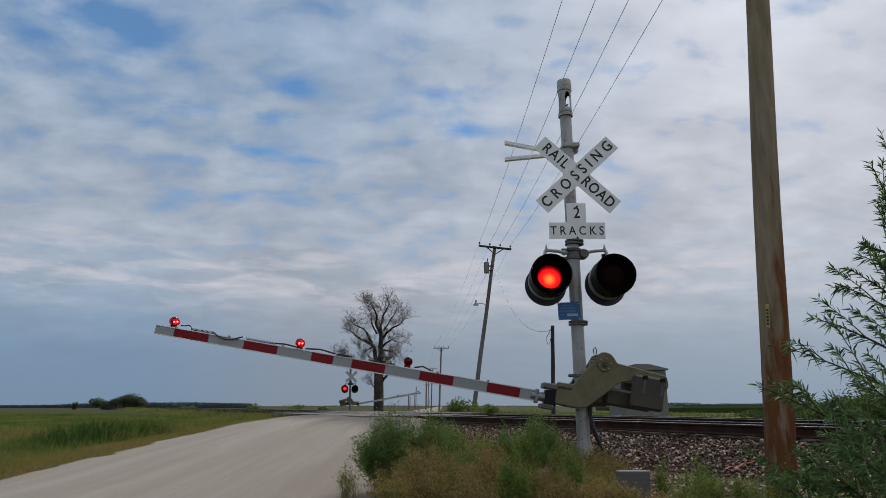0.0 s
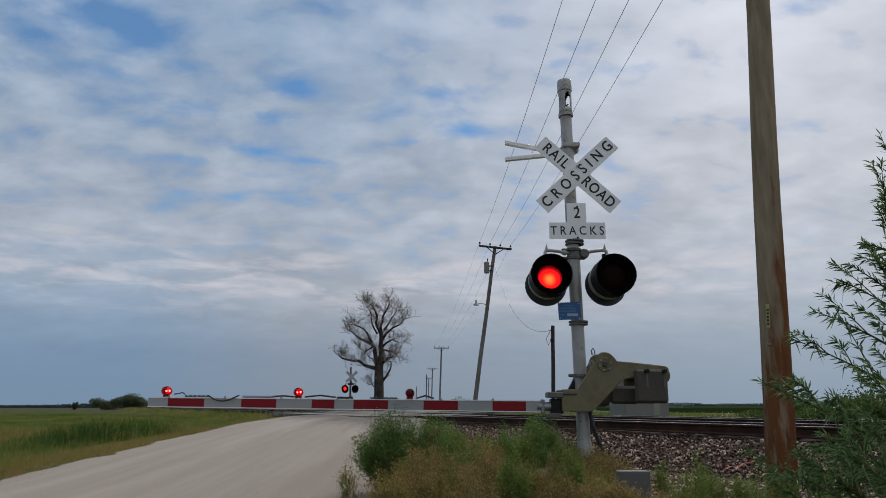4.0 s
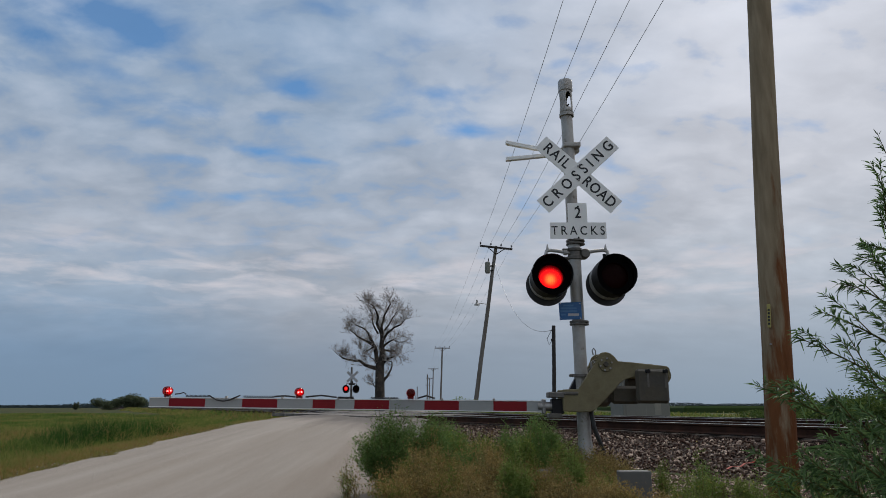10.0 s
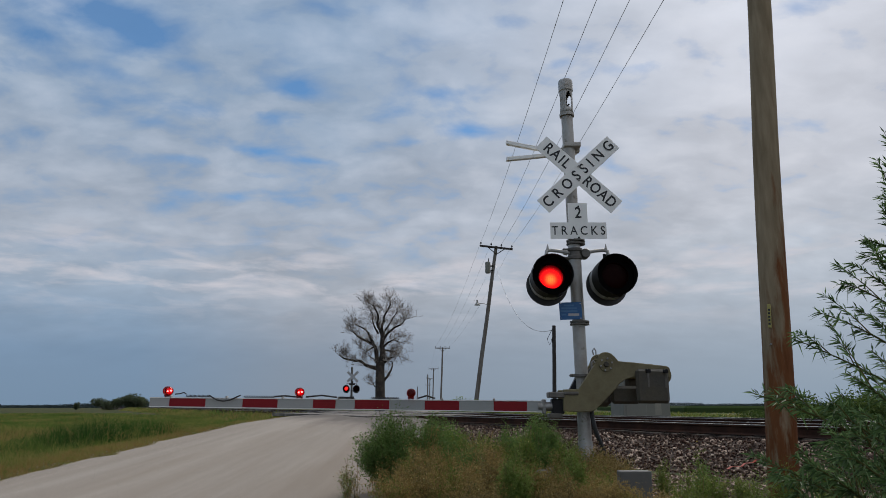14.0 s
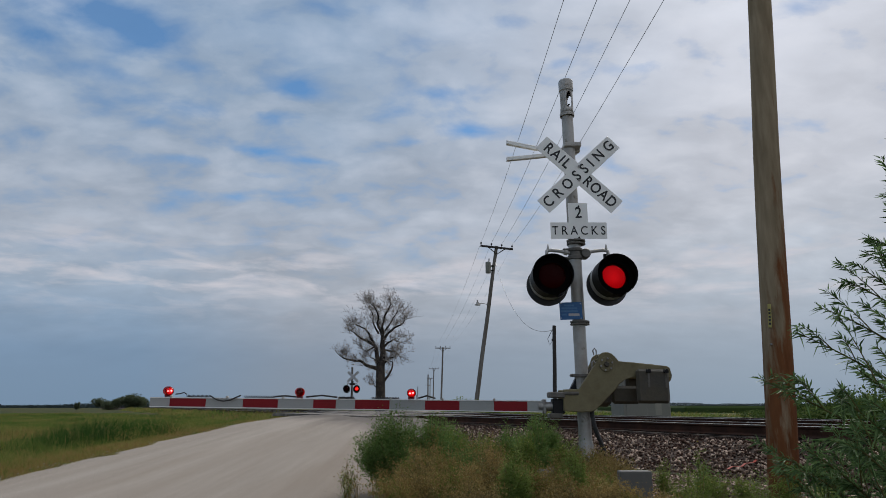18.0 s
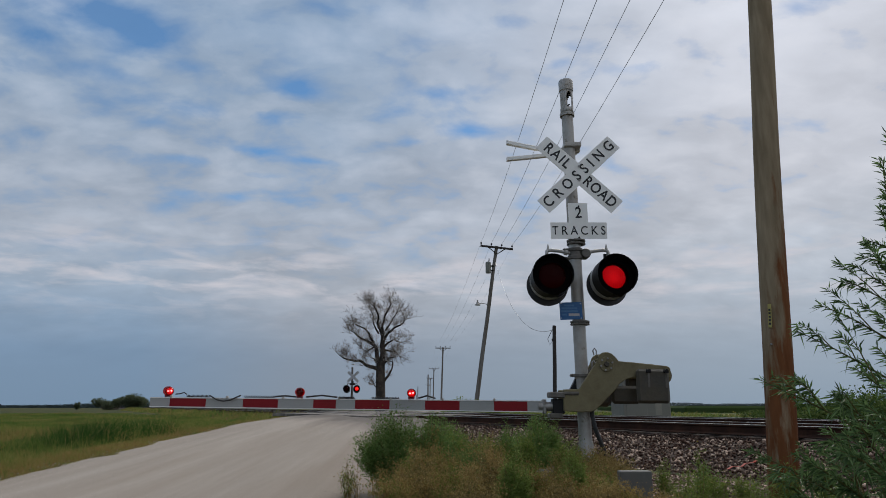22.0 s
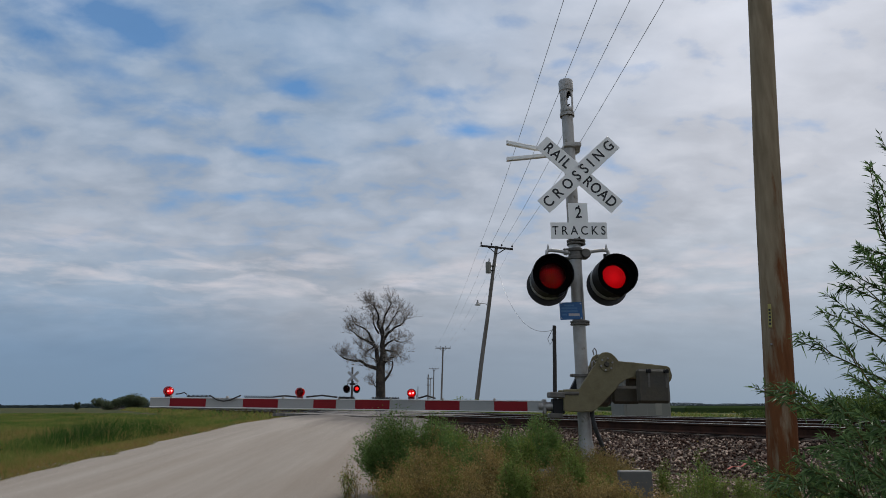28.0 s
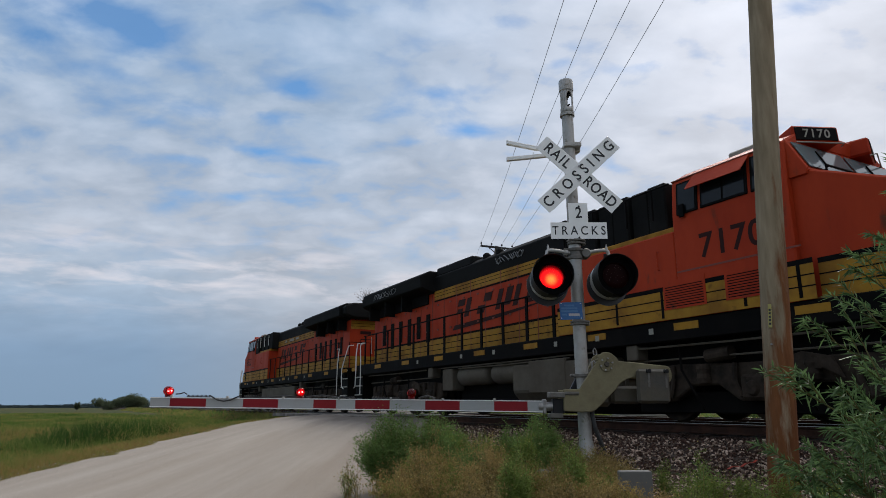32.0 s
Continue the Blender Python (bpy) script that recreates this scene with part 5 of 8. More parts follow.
def make_hut():
    t = thing("equipment_hut", Matrix.Translation((8.68, 29.0, 0.47)) @ Matrix.Rotation(radians(3), 4, "Z"), "pale grey metal railway equipment hut beyond the tracks", "hut")
    part("wall", box(bmesh.new(), (-0.97, 0.0, 0.0), (1.09, 1.8, 2.15), 0.02), HUT, t)
    part("roof", slab(bmesh.new(), [(-1.12, 2.15), (1.19, 2.15), (1.19, 2.22), (0.35, 2.42), (-0.25, 2.42), (-1.12, 2.22)], pose(0, 0.9, 0) @ FACE, 1.95, 0.01), HUT, t)
    d = part("door", box(bmesh.new(), (-0.85, -0.03, 0.15), (0.05, 0.0, 2.05), 0.01), HUT, t)
    part("handle", box(bmesh.new(), (-0.05, -0.07, 1.0), (0.0, -0.03, 1.15)), STEEL, d)
    part("notice", box(bmesh.new(), (0.42, -0.012, 0.25), (0.70, -0.002, 0.82)), PATCH_DULL, t, "pale notice panel")
    part("footing", box(bmesh.new(), (-1.1, -0.05, -0.5), (1.17, 1.85, 0.0)), CONCRETE, t)


# ---------------------------------------------------------------- locomotives
ORANGE = surface("orange_paint", (0.385, 0.040, 0.010), 0.6, spec=0.12, grain=(16, 0.06), blot=(0.8, 0.14), bump=0.05, tint=(0.285, 0.028, 0.009), stretch=(1, 1, 0.45), dirt=((0.13, 0.034, 0.016), 3.0, 0.62))
YELLOW = surface("yellow_paint", (0.36, 0.185, 0.020), 0.6, spec=0.12, grain=(16, 0.1), blot=(1.5, 0.3), bump=0.05, tint=(0.20, 0.095, 0.016), dirt=((0.09, 0.045, 0.015), 2.5, 0.62))
LOCO_BLACK = surface("locomotive_black", (0.0032, 0.0029, 0.0027), 0.7, grain=(12, 0.15), blot=(1.2, 0.3), bump=0.08, tint=(0.007, 0.006, 0.0055), spec=0.06)
ROOF_BLACK = surface("sooty_roof_and_shade", (0.0065, 0.0066, 0.0062), 0.75, grain=(12, 0.15), blot=(1.2, 0.3), bump=0.1, tint=(0.011, 0.011, 0.0105), spec=0.08)
TRUCK_GREY = surface("grimy_truck", (0.052, 0.039, 0.029), 0.85, grain=(14, 0.3), blot=(2, 0.3), bump=0.4, tint=(0.020, 0.016, 0.013), spec=0.06)
TANK_GREY = surface("dusty_tank", (0.105, 0.090, 0.068), 0.8, spec=0.15, grain=(10, 0.12), blot=(1.2, 0.25), bump=0.1, tint=(0.078, 0.064, 0.048))
GRAB_WHITE = surface("white_grab_iron", (0.62, 0.61, 0.57), 0.5, grain=(30, 0.1), blot=(6, 0.2), bump=0.0)
PATCH = surface("pale_patch", (0.42, 0.40, 0.35), 0.6, grain=(30, 0.1), blot=(4, 0.15), bump=0.0)
SCRAWL = surface("grey_scrawl", (0.15, 0.155, 0.155), 0.6, grain=(20, 0.3), blot=(5, 0.2), bump=0.0)


NUMBER_DARK = surface("faded_dark_numerals", (0.030, 0.010, 0.008), 0.6, grain=(14, 0.2), blot=(3, 0.3), bump=0.0, spec=0.1)


def window_glass(name, base, spec):
    m = bpy.data.materials.new(name)
    m.use_nodes = True
    b = m.node_tree.nodes["Principled BSDF"]
    b.inputs["Base Color"].default_value = (*base, 1)
    b.inputs["Roughness"].default_value = 0.08
    b.inputs["Specular IOR Level"].default_value = spec
    return m


CAB_GLASS = window_glass("dark_cab_glass", (0.010, 0.012, 0.014), 0.2)
# The grey-blue base colour holds the sky reflected in the windscreen.
SKY_TONED_GLASS = window_glass("sky_toned_screen", (0.115, 0.140, 0.145), 0.25)


def prism(xz, y0, y1, bevel=0.0):
    """Side outline (x, z) drawn from y0 to y1."""
    bm = bmesh.new()
    m = Matrix.Translation((0, (y0 + y1) / 2, 0)) @ FACE
    slab(bm, xz, m, abs(y1 - y0), bevel)
    return bm


def section(yz, x0, x1, bevel=0.0):
    """End outline (y, z) drawn from x0 to x1."""
    bm = bmesh.new()
    m = Matrix.Translation(((x0 + x1) / 2, 0, 0)) @ Matrix(((0, 0, 1, 0), (1, 0, 0, 0), (0, 1, 0, 0), (0, 0, 0, 1)))
    slab(bm, yz, m, abs(x1 - x0), bevel)
    return bm


def make_locomotive(number, label, round_tanks):
    """x points forward, 0 at the front of the nose; z from the rail head."""
    t = thing("locomotive", Matrix(), label, "locomotive", "two locomotives coupled back to back")
    W = 1.53
    # frame and walkway
    frame = part("frame", box(bmesh.new(), (-20.05, -W + 0.03, 1.42), (0.62, W - 0.03, 1.80), 0.02), LOCO_BLACK, t, "black walkway frame")
    for s in (1, -1):
        for x in [-1.0 - 2.35 * i for i in range(9)]:
            part("sill_stripe", box(bmesh.new(), (x - 0.55, s * (W - 0.035), 1.60), (x, s * (W - 0.022), 1.73)), YELLOW, frame)
        for x in (-1.9, -4.4, -5.9, -7.3, -9.9, -11.6, -14.4):
            part("data_plate", box(bmesh.new(), (x - 0.11, s * (W - 0.035), 1.58), (x, s * (W - 0.021), 1.69)), PATCH_DULL, frame)
        for z, x0, x1 in ((1.37, -6.1, -13.2), (1.31, -7.0, -12.0), (1.34, -0.5, -5.0), (1.36, -14.0, -18.8)):
            part("sill_pipe", tube(bmesh.new(), [(x0, s * 1.40, z), ((x0 + x1) / 2, s * 1.40, z - 0.015), (x1, s * 1.40, z)], 0.02, 6), TANK_GREY, frame, "dusty pipe below the sill")
        for x in (-4.9, -13.5):
            part("sill_box", box(bmesh.new(), (x - 0.30, s * 1.15, 1.12), (x, s * 1.46, 1.42), 0.02), TANK_GREY, frame, "grey valve box below the sill")
    # nose
    nose = prism([(0, 1.80), (0, 3.33), (-0.06, 3.38), (-1.16, 3.84), (-1.45, 3.84), (-1.45, 1.80)], -1.40, 1.40, 0.03)
    for v in nose.verts:
        if v.co.x > -0.5:
            v.co.y *= 0.97
    part("nose", nose, ORANGE, t, "orange wide nose")
    # cab
    part("cab", section([(-W, 1.80), (W, 1.80), (W, 3.72), (1.47, 4.38), (1.05, 4.62), (-1.05, 4.62), (-1.47, 4.38), (-W, 3.72)], -3.72, -1.41, 0.03), ORANGE, t, "orange crew cab")
    fr = prism([(-1.13, 3.74), (-1.10, 3.82), (-1.43, 4.44), (-1.43, 3.74)], -1.44, 1.44, 0.01)
    part("windscreen_frame", fr, ORANGE, t)
    tilt = math.degrees(math.atan2(0.33, 0.62))
    for y0, y1 in ((0.05, 1.36), (-1.36, -0.05)):
        g = part("windscreen", slab(bmesh.new(), [(y0, -0.29), (y1, -0.29), (y1 - 0.05 * (y1 > 0), 0.27), (y0, 0.27)], Matrix(), 0.02, 0.004), SKY_TONED_GLASS, t, "windscreen pane with the sky's reflection in its colour",
                 pose(-1.235, 0, 4.12, 0, -tilt, 0) @ Matrix(((0, 0, 1, 0), (1, 0, 0, 0), (0, 1, 0, 0), (0, 0, 0, 1))))
        part("wiper", box(bmesh.new(), (y0 + 0.5, -0.2, 0.014), (y0 + 0.53, 0.15, 0.03)), LOCO_BLACK, g)
    part("nose_rail", tube(bmesh.new(), [(-0.95, -1.2, 3.78), (-0.95, -1.2, 3.86), (-0.95, 1.2, 3.86), (-0.95, 1.2, 3.78)], 0.018, 6), LOCO_BLACK, t)
    nb = part("number_board", prism([(-1.40, 4.40), (-1.34, 4.66), (-1.85, 4.70), (-1.85, 4.40)], -1.0, 1.0, 0.03), ORANGE, t)
    for y in (-0.78, 0.78):
        at = pose(-1.30, y, 4.575, 0, -4, 24 if y > 0 else -24)
        part("board_housing", box(bmesh.new(), (-0.34, -0.40, -0.15), (0.03, 0.40, 0.15), 0.03), ORANGE, nb, "orange number board housing", at)
        part("board_face", box(bmesh.new(), (0.02, -0.36, -0.115), (0.042, 0.36, 0.115), 0.006), LOCO_BLACK, nb, "black number board", at)
        words(number, 0.21, at @ Matrix.Translation((0.045, 0, -0.005)) @ Matrix(((0, 0, 1, 0), (1, 0, 0, 0), (0, 1, 0, 0), (0, 0, 0, 1))), PATCH_DULL, nb, bold=0.003, space=1.15)
        part("board_rail", tube(bmesh.new(), [(0.0, -0.42, -0.20), (0.10, -0.40, -0.19), (0.10, 0.40, -0.19), (0.0, 0.42, -0.20)], 0.012, 6), PATCH_DULL, nb, "", at)
    part("cab_vent", box(bmesh.new(), (-2.9, -0.85, 4.60), (-1.9, 0.85, 4.80), 0.03), PATCH_DULL, t, "pale air conditioner on the cab roof")
    part("horn", rod(bmesh.new(), (-3.2, 0.5, 4.75), (-2.8, 0.5, 4.78), 0.05, 0.09, 10), LOCO_BLACK, t)
    for s in (1, -1):
        # side windows
        for x0, x1, n in ((-2.00, -1.58, 1), (-3.02, -2.12, 2), (-3.56, -3.14, 1)):
            lean = math.degrees(math.atan2(0.06, 0.66))
            w = part("side_window", box(bmesh.new(), (x0 - 0.03, -0.02, -0.31), (x1 + 0.03, 0.02, 0.31), 0.008), LOCO_BLACK, t, "dark side window in a black frame", pose(0, s * 1.505, 3.99, s * lean, 0, 0))
            for i in range(n):
                a, b = x0 + (x1 - x0) * i / n + 0.02, x0 + (x1 - x0) * (i + 1) / n - 0.02
                part("pane", box(bmesh.new(), (a, -0.027, -0.27), (b, 0.027, 0.27)), CAB_GLASS, w)
            if n == 2 and round_tanks:
                for x in (x0 + 0.42, x1 - 0.02):
                    part("window_bar", box(bmesh.new(), (x - 0.012, -0.034 * s - 0.006, -0.27), (x + 0.012, -0.034 * s + 0.006, 0.27)) if s < 0 else box(bmesh.new(), (x - 0.012, 0.028, -0.27), (x + 0.012, 0.040, 0.27)), GRAB_WHITE, w, "pale window bar")
        part("gutter", tube(bmesh.new(), [(-3.70, s * 1.475, 4.375), (-1.46, s * 1.475, 4.375)], 0.016, 6), RUST_DARK, t, "thin drip rail along the cab roof")
        if round_tanks:
            part("awning", slab(bmesh.new(), [(-3.18, -0.02), (-2.02, -0.02), (-2.06, 0.40), (-3.22, 0.40)], Matrix(), 0.012), ORANGE, t, "orange sun awning over the window", pose(0, s * 1.47, 4.37, s * -52, 0, 0) @ Matrix.Diagonal((1, s, 1, 1)))
        else:
            # No hollow here: a flush block whose black stands for a recess's shade.
            part("cab_rear_recess", box(bmesh.new(), (-4.55, s * 1.0, 3.44), (-3.73, s * (W - 0.02), 4.36), 0.02), ROOF_BLACK, t, "solid black block standing for a shaded recess behind the cab")
        for x, z in ((-4.1, 2.75), (-5.6, 2.75)):
            part("grab_bar", tube(bmesh.new(), [(x, s * (W - 0.01), z), (x, s * (W + 0.05), z), (x, s * (W + 0.05), z + 0.35), (x, s * (W - 0.01), z + 0.35)], 0.012, 5), ORANGE, t)
        mirror = box(bmesh.new(), (-3.5, s * 1.56, 3.62), (-3.38, s * 1.60, 3.86), 0.01)
        part("mirror", mirror, LOCO_BLACK, t)
        m = Matrix(((-s, 0, 0, -2.52 if round_tanks else -2.12), (0, 0, s, s * (W + 0.001)), (0, 1, 0, 2.99), (0, 0, 0, 1)))
        words(number, 0.61, m, NUMBER_DARK, t, name="road_number", bold=0.010, space=1.08)
        part("body_seam", box(bmesh.new(), (-3.7, s * W, 2.62), (-1.3, s * (W + 0.004), 2.65)), RUST_DARK, t)
        # stripe low along nose and cab
        for z0, z1, mat_, nm in ((1.803, 2.34, YELLOW, "yellow_stripe"), (2.34, 2.42, LOCO_BLACK, "black_line"), (1.995, 2.015, LOCO_BLACK, "black_line"), (2.165, 2.185, LOCO_BLACK, "black_line")):
            o = 0.003 if mat_ is YELLOW else 0.006
            part(nm, box(bmesh.new(), (-7.2, s * W, z0), (-1.16, s * (W + o), z1)), mat_, t)
            part(nm, box(bmesh.new(), (-1.16, s * 1.36, z0), (0.004, s * (1.40 + o), z1)), mat_, t)
        for x in (-1.4, -2.35, -4.1, -5.3, -6.4):
            part("stripe_break", box(bmesh.new(), (x - 0.03, s * W, 1.84), (x + 0.03, s * (W + 0.007), 2.38)), LOCO_BLACK, t)
        if not round_tanks:
            for xa, xb in ((-10.6, -9.75), (-11.5, -10.95), (-9.2, -8.9)):
                part("faded_patch", box(bmesh.new(), (xa, s * 1.02, 3.74), (xb, s * 1.033, 3.86)), PATCH_DULL, t, "faded pale patch")
        for x in (-1.75, -3.1) if round_tanks else ():
            part("louvre", box(bmesh.new(), (x - 0.95, s * W, 1.98), (x, s * (W + 0.012), 2.52)), ORANGE, t)
            if round_tanks:
                for i in range(9):
                    part("louvre_slot", box(bmesh.new(), (x - 0.90, s * W, 2.02 + i * 0.045), (x - 0.05, s * (W + 0.016), 2.035 + i * 0.045)), LOCO_BLACK, t)
        if not round_tanks:
            # A black block on the side paints the shade of a recess.
            part("side_recess", box(bmesh.new(), (-1.45, s * 1.3, 1.86), (-1.2, s * (W + 0.009), 2.42), 0.01), LOCO_BLACK, t, "solid black block standing for a shaded recess in the cab side")
        # equipment body behind the cab
        part("equipment_body", box(bmesh.new(), (-7.2, s * 0.2, 1.80), (-3.70, s * W, 3.42), 0.03), ORANGE, t, "orange equipment body behind the cab")
        part("body_step", box(bmesh.new(), (-7.21, s * 0.2, 3.42), (-3.70, s * (W - 0.08), 3.53), 0.02), YELLOW, t)
        for i in range(7):
            x = -3.95 - 0.5 * i
            part("blower_cabinet", box(bmesh.new(), (x - 0.46, s * 0.3, 3.52), (x, s * (1.40 - 0.06 * (i % 2)), 4.48), 0.03), ROOF_BLACK, t)
        for x in (-4.2, -4.9, -5.9, -6.9):
            part("roof_rail", tube(bmesh.new(), [(x, s * 1.5, 3.74), (x, s * 1.5, 4.38)], 0.02, 6), GRAB_WHITE if not round_tanks else LOCO_BLACK, t)
        part("roof_rail", tube(bmesh.new(), [(-3.75, s * 1.5, 4.36), (-7.0, s * 1.5, 4.36)], 0.018, 6), LOCO_BLACK, t)
        # hood stripes
        H = 1.02
        for z0, z1, mat_, nm in ((1.803, 2.34, YELLOW, "yellow_stripe"), (2.34, 2.40, LOCO_BLACK, "black_line"), (2.0, 2.02, LOCO_BLACK, "black_line"), (2.17, 2.19, LOCO_BLACK, "black_line"), (3.62, 3.92, YELLOW, "yellow_stripe"), (3.56, 3.61, LOCO_BLACK, "black_line"), (3.72, 3.735, LOCO_BLACK, "black_line"), (3.82, 3.835, LOCO_BLACK, "black_line")):
            o = 0.003 if mat_ is YELLOW else 0.006
            end = -19.25 if z0 < 3 else -14.2
            part(nm, box(bmesh.new(), (end, s * H, z0), (-7.22, s * (H + o), z1)), mat_, t)
        for i in range(14):
            x = -7.8 - 0.82 * i
            part("door_seam", box(bmesh.new(), (x - 0.012, s * H, 1.84), (x + 0.012, s * (H + 0.008), 3.92)), RUST_DARK, t)
        # plain dark slanted bars where the emblem stands, and a long tapering bar below
        k = -s
        for x, wide, lo, hi in ((-8.05, 0.26, -0.27, 0.27), (-8.55, 0.34, -0.27, 0.22), (-9.20, 0.22, -0.27, 0.27), (-9.60, 0.30, -0.20, 0.27), (-10.05, 0.22, -0.27, 0.27), (-10.70, 0.40, 0.04, 0.27), (-10.95, 0.40, -0.27, -0.05), (-11.75, 0.26, -0.27, 0.27), (-12.20, 0.42, 0.08, 0.27), (-12.20, 0.30, -0.12, 0.0)):
            m = Matrix(((k, 0, 0, x - 0.3), (0, 0, s, s * (H + 0.007)), (0, 1, 0, 3.13), (0, 0, 0, 1)))
            part("emblem_bar", slab(bmesh.new(), [(-wide / 2 + 0.44 * lo, lo), (wide / 2 + 0.44 * lo, lo), (wide / 2 + 0.44 * hi, hi), (-wide / 2 + 0.44 * hi, hi)], m, 0.008), NUMBER_DARK, t, "plain dark slanted bar")
        m = Matrix(((k, 0, 0, -10.4), (0, 0, s, s * (H + 0.007)), (0, 1, 0, 2.66), (0, 0, 0, 1)))
        part("emblem_bar", slab(bmesh.new(), [(-2.6, -0.14), (-2.45, 0.0), (-0.4, 0.06), (2.5, 0.17), (0.2, -0.02), (-1.9, -0.12)], m, 0.006), NUMBER_DARK, t)
        # handrail and stanchions
        rail = part("handrail", tube(bmesh.new(), [(-7.3, s * 1.47, 2.88), (-19.2, s * 1.47, 2.88)], 0.022, 6), LOCO_BLACK, t, "black walkway handrail")
        for i in range(12):
            x = -7.45 - 1.06 * i
            part("stanchion", box(bmesh.new(), (x - 0.05, s * 1.45 - 0.015, 1.80), (x + 0.05, s * 1.45 + 0.015, 2.90)), LOCO_BLACK, rail)
        # louvred doors under the radiator
        for i in range(6):
            x = -14.5 - 0.72 * i
            door = part("louvred_door", box(bmesh.new(), (x - 0.27, s * H, 2.46 if i % 2 else 2.30), (x, s * (H + 0.02), 3.22), 0.005), LOCO_BLACK, t, "dark louvred door")
            for q in range(5):
                part("louvre_slot", box(bmesh.new(), (x - 0.25, s * (H + 0.018), 2.52 + 0.13 * q), (x - 0.02, s * (H + 0.032), 2.545 + 0.13 * q)), ROOF_BLACK, door)
        for i in range(13):
            x = -8.2 - 0.82 * i
            for z in (2.62, 3.42):
                part("door_latch", box(bmesh.new(), (x - 0.05, s * H, z), (x + 0.05, s * (H + 0.022), z + 0.05), 0.004), RUST_DARK, t)
        # radiator intakes below the wings
        for i in range(3):
            x = -14.6 - 1.45 * i
            part("radiator_intake", box(bmesh.new(), (x - 1.2, s * 1.0, 3.55), (x, s * 1.08, 3.98), 0.01), LOCO_BLACK, t)
            # Orange brackets coloured roof black for the shade under the wing.
            part("wing_bracket", prism([(x - 1.34, 3.45), (x - 1.28, 3.45), (x - 1.28, 3.98), (x - 1.34, 3.98)], s * 1.0, s * 1.42), ROOF_BLACK, t)
        # steps and grab irons
        for x0, x1 in ((0.15, 0.85), (-20.15, -19.45)):
            st = part("step_well", box(bmesh.new(), (x0, s * 0.95, 0.35), (x1, s * 1.38, 1.75), 0.01), LOCO_BLACK, t, "black stepwell")
            for z in (0.33, 0.67, 1.01, 1.34, 1.68):
                part("step_edge", box(bmesh.new(), (x0 + 0.03, s * 1.36, z), (x1 - 0.03, s * 1.45, z + 0.03)), PATCH, st, "worn pale step edge")
        part("grab_iron", tube(bmesh.new(), [(0.88, s * 1.3, 1.25), (0.98, s * 1.33, 1.42), (1.02, s * 1.35, 1.62), (1.0, s * 1.35, 2.1), (0.9, s * 1.33, 2.45), (0.72, s * 1.3, 2.62)], 0.02, 6), GRAB_WHITE, t, "white bent grab iron")
        part("grab_iron", tube(bmesh.new(), [(0.86, s * 1.2, 1.9), (0.96, s * 1.22, 1.85), (1.06, s * 1.22, 2.1), (1.08, s * 1.22, 2.3)], 0.016, 6), PATCH, t)
        part("grab_iron", tube(bmesh.new(), [(-20.02, s * 1.52, 0.95), (-19.86, s * 1.54, 1.05), (-19.82, s * 1.54, 1.72), (-20.0, s * 1.48, 2.2), (-20.12, s * 1.38, 2.68), (-20.12, s * 1.15, 2.72)], 0.02, 6), GRAB_WHITE, t, "white bent grab iron")
        for xa, lean in ((0.12, -0.05), (-19.3, -0.12)):
            up = 1.75 if xa > 0.5 else 2.6
            pts = [(xa, s * 1.55, 0.70), (xa, s * 1.55, 1.9), (xa + lean * 0.9, s * 1.54, up - 0.12), (xa + lean * 0.8, s * 1.52, up), (xa + 0.22, s * 1.48, up + 0.02)]
            part("grab_iron", tube(bmesh.new(), pts, 0.02, 6), GRAB_WHITE, t, "white bent grab iron")
    part("hood", section([(-1.02, 1.80), (1.02, 1.80), (1.02, 3.95), (-1.02, 3.95)], -19.26, -7.2, 0.02), ORANGE, t, "long orange engine hood")
    part("hood_roof", section([(-1.03, 3.90), (1.03, 3.90), (1.03, 4.38), (0.8, 4.54), (-0.8, 4.54), (-1.03, 4.38)], -14.3, -7.0, 0.02), ROOF_BLACK, t, "black sooty hood roof")
    part("exhaust_housing", section([(-0.98, 4.4), (0.98, 4.4), (0.94, 4.70), (-0.94, 4.70)], -14.2, -11.95, 0.04), ROOF_BLACK, t)
    for i in range(4):
        part("roof_fitting", lathe(bmesh.new(), [(0.12, 4.4), (0.12, 4.58), (0.06, 4.64), (0, 4.64)], Matrix.Translation((-10.6 - 0.34 * i, 0.82 if i % 2 else -0.82, 0)), 10), ROOF_BLACK, t)
    part("roof_hatch", section([(-0.9, 4.4), (0.9, 4.4), (0.9, 4.6), (-0.9, 4.6)], -14.3, -12.9, 0.02), ROOF_BLACK, t)
    part("radiator_wing", section([(-1.02, 3.86), (1.02, 3.86), (1.53, 4.02), (1.55, 4.42), (1.2, 4.60), (-1.2, 4.60), (-1.55, 4.42), (-1.53, 4.02)], -19.26, -14.2, 0.03), ROOF_BLACK, t, "black overhanging radiator wing")
    part("wing_lip", section([(-1.02, 3.92), (1.02, 3.92), (1.40, 4.05), (1.42, 4.40), (1.05, 4.57), (-1.05, 4.57), (-1.42, 4.40), (-1.40, 4.05)], -19.72, -19.24, 0.06), ROOF_BLACK, t)
    # rear end of the hood
    for z0, z1, mat_ in ((1.84, 2.34, YELLOW), (2.0, 2.02, LOCO_BLACK), (2.17, 2.19, LOCO_BLACK), (3.50, 3.86, YELLOW), (3.61, 3.625, LOCO_BLACK), (3.73, 3.745, LOCO_BLACK)):
        part("end_stripe", box(bmesh.new(), (-19.27 - (0.005 if mat_ is YELLOW else 0.008), -0.98 if z0 < 3 else -0.22, z0), (-19.25, 0.98, z1)), mat_, t)
